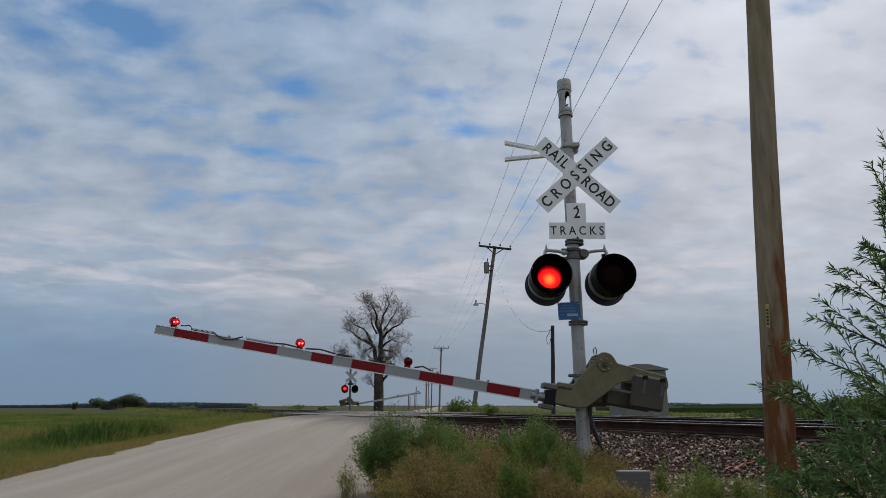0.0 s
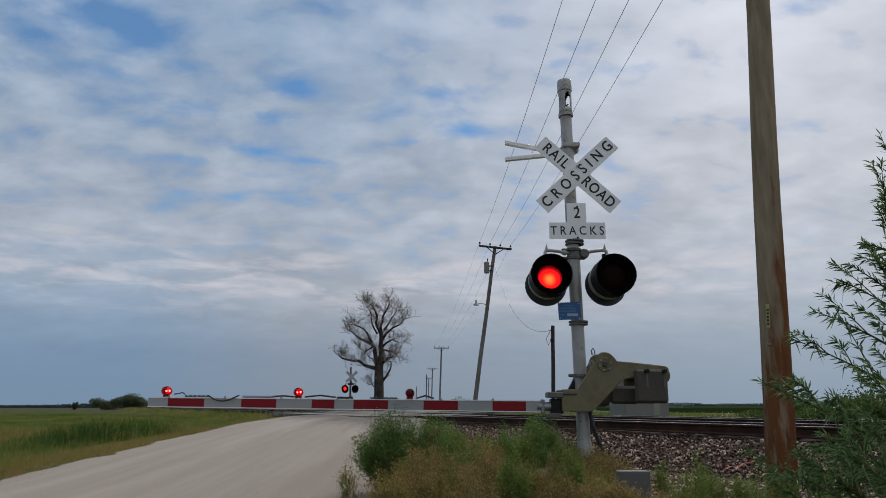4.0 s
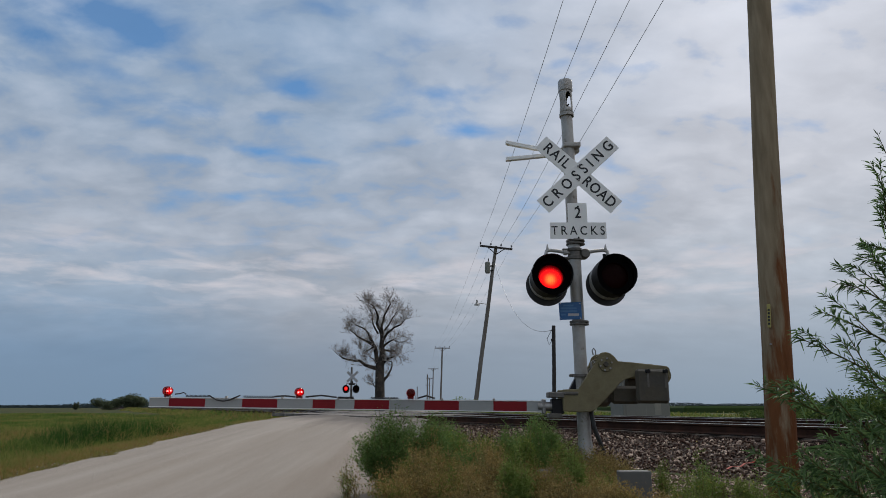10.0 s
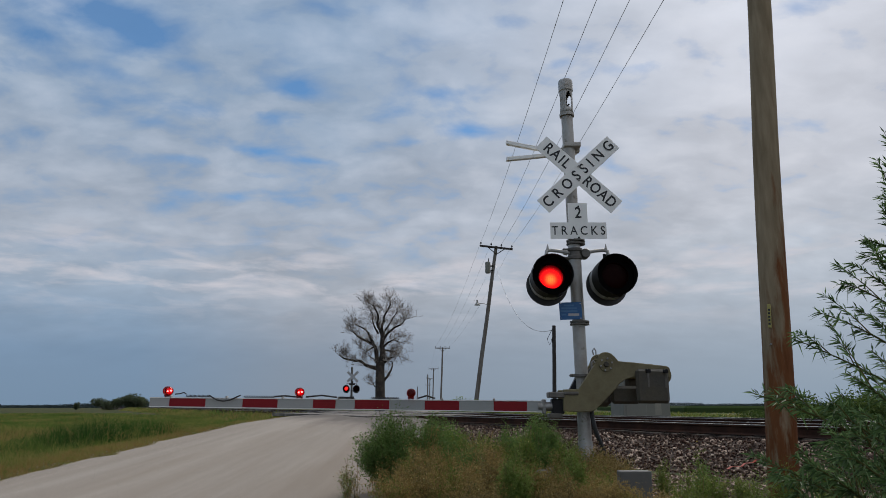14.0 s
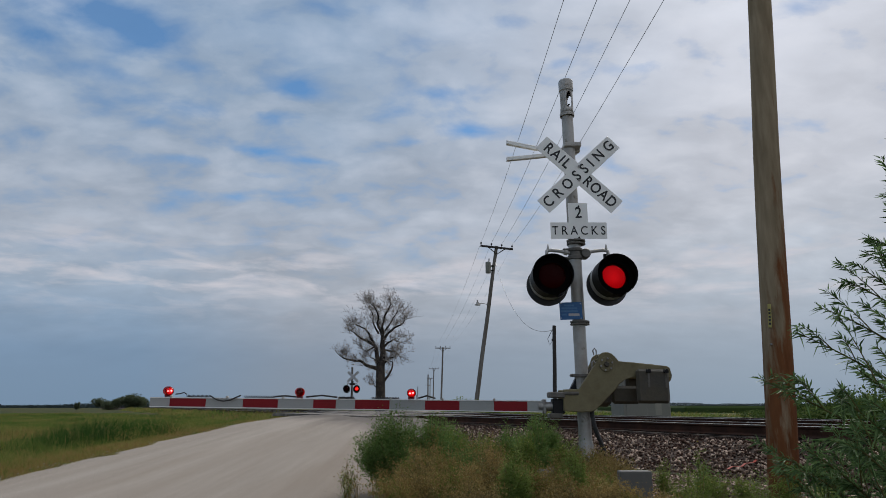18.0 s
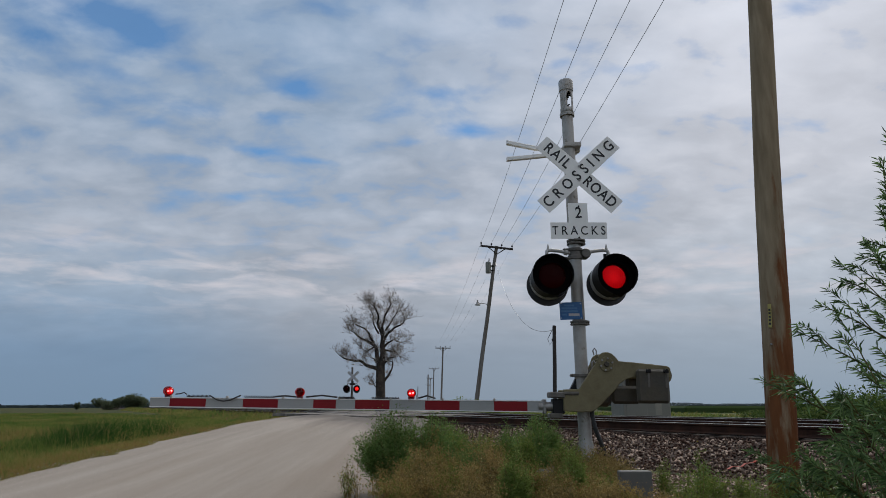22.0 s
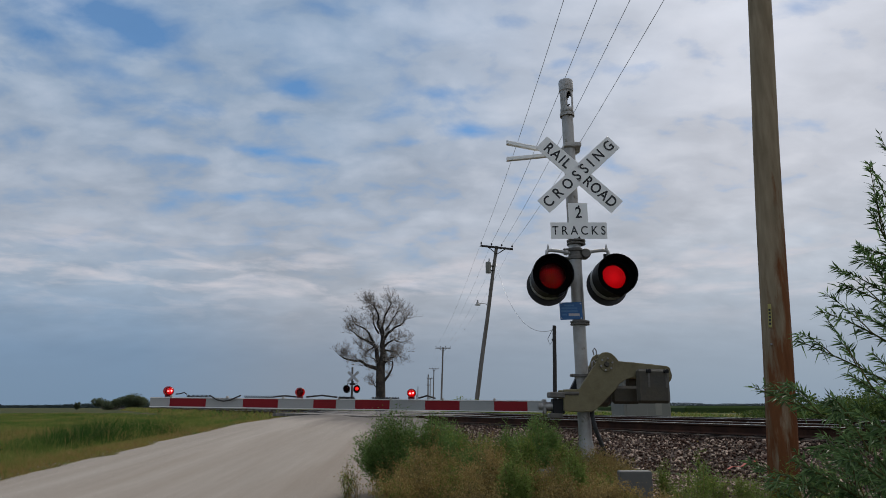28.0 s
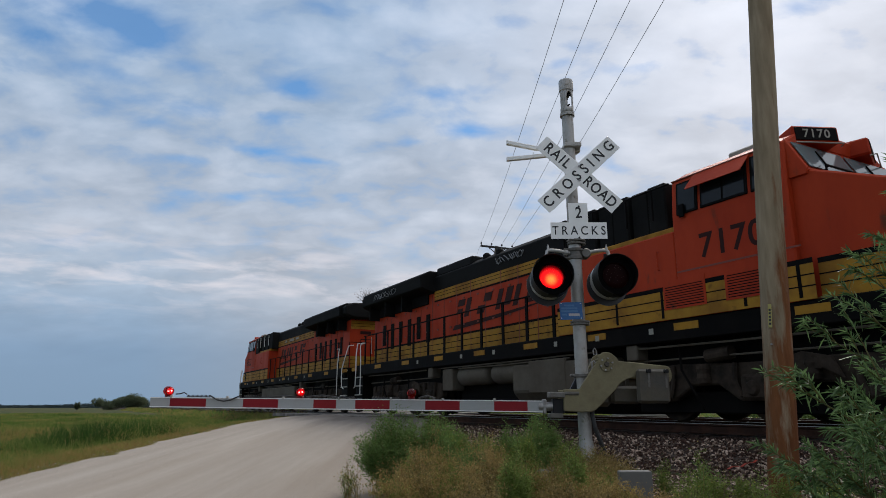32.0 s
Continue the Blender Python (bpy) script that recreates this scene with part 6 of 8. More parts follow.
    lamp = part("rear_light_box", box(bmesh.new(), (-19.36, -0.62, 3.52), (-19.24, -0.24, 4.02), 0.02), LOCO_BLACK, t, "black rear light box")
    for y in (-0.53, -0.34):
        part("headlight", lathe(bmesh.new(), [(0.0, 0.0), (0.07, 0.0), (0.085, 0.04), (0.085, 0.0)], pose(-19.36, y, 3.88, 0, -90, 0), 14), PATCH_DULL, lamp, "round pale headlight lens")
    part("sand_pipe", tube(bmesh.new(), [(-19.30, -0.62, 3.5), (-19.34, -0.66, 2.9), (-19.34, -0.66, 2.4)], 0.025, 6), PATCH, t, "pale vertical pipe")
    part("rear_grab", tube(bmesh.new(), [(-19.25, 0.05, 2.45), (-19.33, 0.05, 2.47), (-19.33, 0.05, 3.15), (-19.25, 0.05, 3.17)], 0.014, 6), PATCH, t, "thin white grab bar")
    part("end_post", box(bmesh.new(), (-20.04, -0.62, 1.8), (-19.92, -0.40, 2.88), 0.02), YELLOW, t, "yellow end post")
    part("number_bar", box(bmesh.new(), (-19.275, 0.05, 3.28), (-19.25, 0.55, 3.42)), NUMBER_DARK, t)
    for y in (0.95, -0.55):
        part("marker_light", lathe(bmesh.new(), [(0.0, 0.02), (0.06, 0.015), (0.075, 0.0), (0.075, -0.03)], pose(-20.10, y, 1.45, 0, -90, 0), 12), PATCH_DULL, t, "round pale marker light")
    part("hose", tube(bmesh.new(), [(-20.1, 0.45, 1.5), (-20.3, 0.5, 1.62), (-20.42, 0.5, 1.5), (-20.42, 0.5, 1.2)], 0.022, 6), PATCH_DULL, t, "looped pale hose at the coupling")
    part("hose", tube(bmesh.new(), [(-20.1, -0.75, 1.5), (-20.3, -0.8, 1.66), (-20.42, -0.8, 1.5), (-20.42, -0.8, 1.05)], 0.022, 6), PATCH_DULL, t)
    part("end_rail", tube(bmesh.new(), [(-20.0, 1.3, 1.8), (-20.0, 1.3, 2.85), (-20.0, 0.35, 2.85), (-20.0, 0.35, 1.8)], 0.02, 6), LOCO_BLACK, t)
    part("end_rail", tube(bmesh.new(), [(-20.0, -1.3, 1.8), (-20.0, -1.3, 2.85), (-20.0, -0.35, 2.85), (-20.0, -0.35, 1.8)], 0.02, 6), LOCO_BLACK, t)
    part("end_plate", box(bmesh.new(), (-20.1, -1.35, 0.4), (-20.0, 1.35, 1.8), 0.02), LOCO_BLACK, t)
    part("pilot", box(bmesh.new(), (0.82, -1.35, 0.18), (0.9, 1.35, 1.7), 0.02), LOCO_BLACK, t, "black pilot plate")
    part("anticlimber", box(bmesh.new(), (0.6, -1.0, 1.75), (0.85, 1.0, 2.2), 0.02), YELLOW, t)
    part("end_post", box(bmesh.new(), (0.62, 0.9, 1.8), (0.72, 1.0, 2.66)), YELLOW, t)
    part("end_post", box(bmesh.new(), (0.62, -1.0, 1.8), (0.72, -0.9, 2.66)), YELLOW, t)
    for x in (1.2, -20.35):
        part("coupler", box(bmesh.new(), (x - 0.4, -0.14, 0.72), (x + 0.42, 0.14, 1.0), 0.05), TRUCK_GREY, t)
    # trucks
    for c in (-2.55, -16.1):
        tr = part("truck", box(bmesh.new(), (c - 2.9, -0.6, 0.75), (c + 2.9, 0.6, 1.1), 0.05), TRUCK_GREY, t, "grimy three-axle truck")
        for s in (1, -1):
            side = [(-2.75, 0.55), (-2.75, 0.95), (-1.6, 1.02), (-0.4, 0.98), (0.4, 0.98), (1.6, 1.02), (2.75, 0.95), (2.75, 0.55), (2.3, 0.35), (1.75, 0.35), (1.3, 0.62), (0.75, 0.62), (0.35, 0.35), (-0.35, 0.35), (-0.75, 0.62), (-1.3, 0.62), (-1.75, 0.35), (-2.3, 0.35)]
            part("side_frame", slab(bmesh.new(), side, pose(c, s * 1.1, 0) @ FACE, 0.2, 0.03), TRUCK_GREY, tr, "cast truck side frame")
            for dx in (-2.03, 0, 2.03):
                part("axle_box", box(bmesh.new(), (c + dx - 0.24, s * 1.15, 0.36), (c + dx + 0.24, s * 1.32, 0.78), 0.05), TRUCK_GREY, tr)
                part("wheel", lathe(bmesh.new(), [(0.0, -0.07), (0.3, -0.05), (0.42, -0.05), (0.46, -0.07), (0.535, -0.07), (0.535, 0.05), (0.56, 0.055), (0.56, 0.08), (0.1, 0.08)], pose(c + dx, s * 0.755, 0.535, 90 * s, 0, 0), 28), TRUCK_GREY, tr, smooth_angle=40)
                part("bearing_cap", lathe(bmesh.new(), [(0.0, 0.05), (0.10, 0.045), (0.13, 0.0), (0.13, -0.05)], pose(c + dx, s * 1.33, 0.55, -90 * s, 0, 0), 16), TRUCK_GREY, tr, "round bearing cap", smooth_angle=40)
                part("pedestal_strut", tube(bmesh.new(), [(c + dx - 0.34, s * 1.24, 0.98), (c + dx - 0.36, s * 1.26, 0.70), (c + dx - 0.26, s * 1.26, 0.42)], 0.045, 6), TRUCK_GREY, tr)
                part("pedestal_strut", tube(bmesh.new(), [(c + dx + 0.34, s * 1.24, 0.98), (c + dx + 0.36, s * 1.26, 0.70), (c + dx + 0.26, s * 1.26, 0.42)], 0.045, 6), TRUCK_GREY, tr)
            for dx in (-1.45, 0.6):
                part("sand_hose", tube(bmesh.new(), [(c + dx, s * 1.3, 1.35), (c + dx + 0.05, s * 1.34, 0.9), (c + dx + 0.3, s * 1.30, 0.45), (c + dx + 0.36, s * 1.2, 0.2)], 0.022, 6), LOCO_BLACK, tr)
            part("truck_pipe", tube(bmesh.new(), [(c - 2.7, s * 1.28, 1.10), (c + 2.7, s * 1.28, 1.12)], 0.018, 6), TANK_GREY, tr)
            part("brake_lever", slab(bmesh.new(), [(-0.55, 0.10), (-0.1, 0.22), (0.35, 0.12), (0.5, -0.2), (0.2, -0.05), (-0.4, -0.1)], pose(c + 1.0, s * 1.30, 0.86) @ FACE, 0.05, 0.01), TRUCK_GREY, tr)
            for dx in (-1.0, 1.0):
                part("spring", lathe(bmesh.new(), [(0.11, 0.0), (0.13, 0.08), (0.11, 0.16), (0.13, 0.24), (0.11, 0.32)], Matrix.Translation((c + dx, s * 1.24, 0.66)), 12), TRUCK_GREY, tr)
            # Added black plate that hides the daylight behind the wheels.
            part("brake_rigging", box(bmesh.new(), (c - 2.85, s * 0.92, 0.14), (c + 2.85, s * 0.98, 0.52), 0.02), LOCO_BLACK, tr)
            part("brake_cylinder", rod(bmesh.new(), (c - 0.9, s * 1.22, 1.12), (c - 0.4, s * 1.22, 1.16), 0.12, seg=12), TRUCK_GREY, tr)
    # fuel tank and gear between the trucks, with black fillers against daylight below
    part("fuel_tank", section([(-1.2, 0.32), (1.2, 0.32), (1.45, 0.6), (1.45, 1.25), (-1.45, 1.25), (-1.45, 0.6)], -12.6 if not round_tanks else -9.2, -5.75, 0.04), TANK_GREY, t, "dusty grey fuel tank")
    # Black block added under the tank to keep the gap dark.
    part("tank_belly", section([(-1.0, 0.10), (1.0, 0.10), (1.15, 0.34), (-1.15, 0.34)], -12.6, -5.75, 0.02), LOCO_BLACK, t)
    if round_tanks:
        for s in (1, -1):
            for x in (-11.35, -9.55):
                part("air_reservoir", lathe(bmesh.new(), [(0, 0), (0.18, 0.02), (0.27, 0.1), (0.27, 1.5), (0.18, 1.58), (0, 1.6)], pose(x - 0.8, s * 1.14, 1.1, 0, 90, 0), 20), TANK_GREY, t, "cylindrical air reservoir", smooth_angle=50)
            part("gear_box", box(bmesh.new(), (-8.5, s * 1.0, 0.55), (-7.1, s * 1.47, 1.32), 0.03), TANK_GREY, t)
            part("gear_box", box(bmesh.new(), (-12.9, s * 1.0, 0.7), (-12.3, s * 1.44, 1.32), 0.03), TANK_GREY, t)
            # Added block closing the bright gap behind the reservoirs.
            part("under_tank", box(bmesh.new(), (-12.6, s * 0.2, 0.35), (-8.4, s * 0.95, 1.0), 0.05), LOCO_BLACK, t)
    # Motor blocks, black and large so that no daylight shows between wheels.
    for c in (-2.55, -16.1):
        for dx in (-2.03, 0, 2.03):
            part("traction_motor", box(bmesh.new(), (c + dx - 0.62, -0.62, 0.22), (c + dx + 0.62, 0.62, 0.86), 0.08), LOCO_BLACK, t)
    # Added black filler that keeps the space under the frame dark.
    part("under_gear", box(bmesh.new(), (-19.6, -1.0, 0.95), (0.4, 1.0, 1.45)), LOCO_BLACK, t)
    return t


def scrawl(parent, x, y, z, w, h, seed):
    """Loops of sprayed paint that spell nothing."""
    rng = random.Random(seed)
    bm = bmesh.new()
    n = 6
    for k in range(n):
        x0 = x - w * (k + 0.5) / n
        a, b, c, d = rng.uniform(1, 2.2), rng.uniform(1.2, 2.8), rng.uniform(0, 6), rng.uniform(0, 6)
        pts = [(x0 + 0.5 * w / n * math.sin(a * i * 0.28 + c) + 0.02 * i * w / n, y, z + 0.42 * h * math.sin(b * i * 0.28 + d) * (1 - 0.02 * i)) for i in range(20)]
        tube(bm, pts, 0.010, 5)
    part("scrawl", bm, SCRAWL, parent, "grey sprayed scrawl")


RUST_DARK = surface("dark_orange_seam", (0.16, 0.03, 0.014), 0.6, grain=(20, 0.1), blot=(2, 0.2), bump=0.0)

# ---------------------------------------------------------------- plants
def leafy(name, base, tint, rough=0.7, island=0.45, blot=(1.5, 0.2), share=0.55):
    m = surface(name, base, rough, grain=(20, 0.15), blot=blot, bump=0.0, tint=tint, island=island, spec=0.2, share=share)
    # leaves let part of the light through
    nt = m.node_tree
    b, out = nt.nodes["Principled BSDF"], nt.nodes["Material Output"]
    tr, mx = nt.nodes.new("ShaderNodeBsdfTranslucent"), nt.nodes.new("ShaderNodeMixShader")
    nt.links.new(b.inputs["Base Color"].links[0].from_socket, tr.inputs[0])
    mx.inputs[0].default_value = 0.42
    nt.links.new(b.outputs[0], mx.inputs[1])
    nt.links.new(tr.outputs[0], mx.inputs[2])
    nt.links.new(mx.outputs[0], out.inputs[0])
    return m


GRASS = leafy("field_grass", (0.092, 0.175, 0.028), (0.21, 0.195, 0.056), 0.8, 0.3, (0.28, 0.45), 0.12)
FIELD_WEED = leafy("field_weed", (0.100, 0.170, 0.026), (0.210, 0.195, 0.058), 0.8, 0.22, (0.40, 0.42), 0.12)
LUSH = leafy("lush_weed", (0.028, 0.078, 0.014), (0.055, 0.105, 0.020), 0.8, 0.25, (0.8, 0.3), 0.2)
DRY_GRASS = leafy("dry_verge_grass", (0.33, 0.215, 0.076), (0.20, 0.185, 0.055), 0.8, 0.3, (0.6, 0.3), 0.3)
WEED = leafy("weed_green", (0.130, 0.190, 0.036), (0.175, 0.215, 0.050), 0.7, 0.25)
WEED_DARK = leafy("weed_dark_green", (0.112, 0.190, 0.048), (0.145, 0.220, 0.062), 0.7, 0.25)
WEED_LIGHT = leafy("weed_light_green", (0.160, 0.230, 0.050), (0.20, 0.26, 0.068), 0.7, 0.25)
SEED = leafy("brown_seed_heads", (0.255, 0.172, 0.060), (0.34, 0.25, 0.092), 0.7, 0.2)
FLOWER = leafy("yellow_flowers", (0.62, 0.50, 0.05), (0.68, 0.62, 0.3))
STALK = leafy("plant_stalk", (0.15, 0.14, 0.055), (0.20, 0.15, 0.07))
WILLOW = leafy("willow_leaf", (0.078, 0.142, 0.052), (0.122, 0.192, 0.074), 0.42)
TRACK_SCRUB = leafy("trackside_leaf", (0.055, 0.095, 0.022), (0.085, 0.118, 0.03), 0.8, 0.3)
FAR_LEAF = leafy("far_foliage", (0.078, 0.100, 0.055), (0.105, 0.122, 0.070), 0.9)
HAZY_LEAF = leafy("distant_woods", (0.030, 0.044, 0.046), (0.036, 0.052, 0.054), 0.9, 0.15)


def blades(name, pts, material, seed, lean=0.35):
    """Grass blades: rows of x, y, z, height, width. Three triangles each, bent over."""
    rng = np.random.default_rng(seed)
    p = np.array(pts, float)
    n = len(p)
    a = rng.uniform(0, 2 * np.pi, n)
    side = np.stack([np.cos(a), np.sin(a), np.zeros(n)], 1) * p[:, 4:5] * 0.5
    b = rng.uniform(0, 2 * np.pi, n)
    bend = np.stack([np.cos(b), np.sin(b), np.zeros(n)], 1) * (p[:, 3] * lean * rng.uniform(0.2, 1.2, n))[:, None]
    up = np.stack([np.zeros(n), np.zeros(n), p[:, 3]], 1)
    root = p[:, :3]
    v = np.stack([root - side, root + side, root + up * 0.55 + bend * 0.3 - side * 0.8, root + up * 0.55 + bend * 0.3 + side * 0.8, root + up + bend], 1)
    f = np.array([(0, 1, 3), (0, 3, 2), (2, 3, 4)])
    f = (f[None] + (np.arange(n) * 5)[:, None, None]).reshape(-1, 3)
    return mesh_from(name, v.reshape(-1, 3), f, material)


def free_ground(x, y, margin=0.1):
    p = x * ACROSS.x + y * ACROSS.y
    return abs(x - ROAD_X) > ROAD_HALF + margin and not 7.0 < p < 19.2


def field_patch(x, y):
    return noise.noise((x * 0.20, y * 0.11, 7)) + 0.45 * noise.noise((x * 0.8, y * 0.5, 3))


def lush_patch(x, y):
    """How rank the growth is: one dense clump near the road and looser ones farther out."""
    clump = math.exp(-((x + 7.75) / 0.95) ** 2 - ((y - 15.6) / 2.0) ** 2) + 0.7 * math.exp(-((x + 6.7) / 0.5) ** 2 - ((y - 18) / 2.5) ** 2)
    loose = smooth(0.10, 0.55, noise.noise((x * 0.22, y * 0.14, 15)) + 0.5 * noise.noise((x * 0.7, y * 0.4, 8)))
    return min(1.0, clump + 0.22 * loose * smooth(0.8, 2.5, -5.8 - x))


def make_grass():
    rng = np.random.default_rng(21)
    green, dry = [], []
    lush = []
    # the field beside the road: tufts, tall in lush patches, short and dry along the verge
    for _ in range(11000):
        y = 6.6 * (13.0 ** rng.random())
        off = (0.15 + y * 0.95) * rng.random() ** 1.3
        x = -5.62 - off
        p = x * ACROSS.x + y * ACROSS.y
        if 8.6 < p < 18.4:
            continue
        thick, patch = lush_patch(x, y), field_patch(x, y)
        z = (ground_height(x, y) if p < 6.6 else max(ground_height(x, y), bed_height(p))) - 0.02
        edge = 1.25 + 0.6 * noise.noise((y * 0.35, 4, 1))
        verge = smooth(0.1, edge + 0.5, off)
        tall = 0.05 + verge * (0.085 + 0.10 * max(0, patch) + 0.50 * thick)
        brown = off < edge * rng.uniform(0.6, 1.2) or rng.random() < 0.08 + 0.5 * max(0, -patch - 0.05) + 0.6 * math.exp(-((x + 12.5) / 2.2) ** 2 - ((y - 19) / 4) ** 2)
        tall *= 0.6 if off < edge else 1.0
        into = dry if brown else lush if rng.random() < thick * 1.5 else green
        width = 0.0045 + 0.00062 * y
        for _ in range(10 + int(18 * verge)):
            into.append((x + rng.normal(0, 0.05 + 0.10 * verge + 0.004 * y), y + rng.normal(0, 0.07 + 0.10 * verge + 0.004 * y), z, tall * rng.uniform(0.45, 1.2), width))
    # short dry grass creeping over the road's edge
    for _ in range(4200):
        y = 6.2 + 20 * rng.random() ** 1.5
        off = -0.12 + (1.3 + 0.5 * noise.noise((y * 0.5, 3, 3))) * rng.random() ** 0.8 + 0.16 * noise.noise((y * 1.7, 8, 2))
        x = -5.72 - off
        z = max(ground_height(x, y), road_height(x, y) - 0.05 if off < 0.1 else -9) - 0.01
        into = dry if rng.random() < 0.78 - 0.25 * off else green
        for _ in range(12):
            into.append((x + rng.normal(0, 0.07), y + rng.normal(0, 0.09), z, (0.03 + 0.06 * smooth(-0.1, 0.9, off)) * rng.uniform(0.5, 1.5), 0.005 + 0.0005 * y))
    # beyond the tracks and along the far road
    for _ in range(30000):
        u = rng.uniform(-20, 75)
        p = 18.6 + 40 * rng.random() ** 1.8
        q = ACROSS * p + ALONG * u
        if not free_ground(q.x, q.y, 0.2):
            continue
        h = (0.30 + 0.35 * max(0, noise.noise((q.x * 0.15, q.y * 0.15, 2)))) * rng.uniform(0.5, 1.3)
        (dry if rng.random() < 0.12 else green).append((q.x, q.y, ground_height(q.x, q.y) - 0.02, h, 0.014 + 0.001 * q.y))
    # along the near shoulder beyond the road
    for _ in range(9000):
        p, u = rng.uniform(7.0, 9.15), 27 + 130 * rng.random() ** 1.5
        q = ACROSS * p + ALONG * u
        if abs(q.x - ROAD_X) > ROAD_HALF + 0.5:
            (dry if rng.random() < 0.3 else green).append((q.x, q.y, bed_height(p) - 0.03, rng.uniform(0.15, 0.45), 0.008 + 0.0008 * q.y))
    # strip between road and tracks
    for _ in range(20000):
        x, y = rng.uniform(-0.6, 4.6), 4.6 + 16 * rng.random() ** 1.6
        p = x * ACROSS.x + y * ACROSS.y
        if p > 7.4 or abs(x - ROAD_X) < ROAD_HALF + 0.1 or rng.random() < 0.96 * smooth(1.3, 1.9, x):
            continue
        (dry if rng.random() < 0.4 else green).append((x, y, ground_height(x, y) - 0.01, rng.uniform(0.06, 0.30), 0.008))
    tagged(blades("field_grass", green, GRASS, 1, 0.7), "short mixed green field grass beside road and tracks", "grass", kind="stuff")
    tagged(blades("verge_grass", dry, DRY_GRASS, 2, 1.3), "short dry tan grass along the gravel verge", "grass", kind="stuff")
    tagged(blades("tall_field_grass", lush, LUSH, 3, 0.5), "tall lush dark green grass in clumps beside the road", "grass", kind="stuff")
    # leafy weeds among the tall clumps
    at, size = [], []
    for _ in range(60000):
        x, y = rng.uniform(-14, -6.2), rng.uniform(9, 30)
        thick = lush_patch(x, y)
        if rng.random() > thick * 1.3:
            continue
        tall = 0.62 * thick * (0.8 + 0.5 * noise.noise((x * 2.3, y * 1.6, 5)))
        at.append((x, y, ground_height(x, y) + tall * rng.random() ** 0.6))
        size.append((0.025 + 0.0022 * y) * rng.uniform(0.6, 1.4))
    n = len(at)
    ob = leaves_mesh("tall_weeds", at, rng.normal(0, 1, (n, 3)) * (1, 1, 0.7) + (0, 0, 0.9), size, FIELD_WEED, None, 0.30, 0.1, 4)
    tagged(ob, "dense green weeds in clumps along the verge", "weeds", kind="stuff")


def leaves_mesh(name, at, way, size, material, parent=None, ratio=0.26, curl=0.0, seed=1):
    """Pointed leaves at given places (n, 3), ways (n, 3) and lengths (n): two halves, folded along the midrib."""
    rng = np.random.default_rng(seed)
    at, way, size = np.asarray(at, float), np.asarray(way, float), np.asarray(size, float)
    way = way / np.maximum(np.linalg.norm(way, axis=1, keepdims=True), 1e-6)
    n = len(at)
    r = rng.normal(size=(n, 3))
    side = np.cross(way, r)
    side /= np.maximum(np.linalg.norm(side, axis=1, keepdims=True), 1e-6)
    nrm = np.cross(side, way)
    s = size[:, None]
    drop = np.array([0, 0, -1.0]) * s * curl
    a = at
    m1 = at + way * s * 0.42 + side * s * ratio * 0.5 + nrm * s * 0.03 + drop * 0.25
    m2 = at + way * s * 0.42 - side * s * ratio * 0.5 + nrm * s * 0.03 + drop * 0.25
    tip = at + way * s + drop
    v = np.stack([a, m1, tip, m2], 1).reshape(-1, 3)
    f = np.array([(0, 1, 2), (0, 2, 3)])
    f = (f[None] + (np.arange(n) * 4)[:, None, None]).reshape(-1, 3)
    return mesh_from(name, v, f, material, parent)


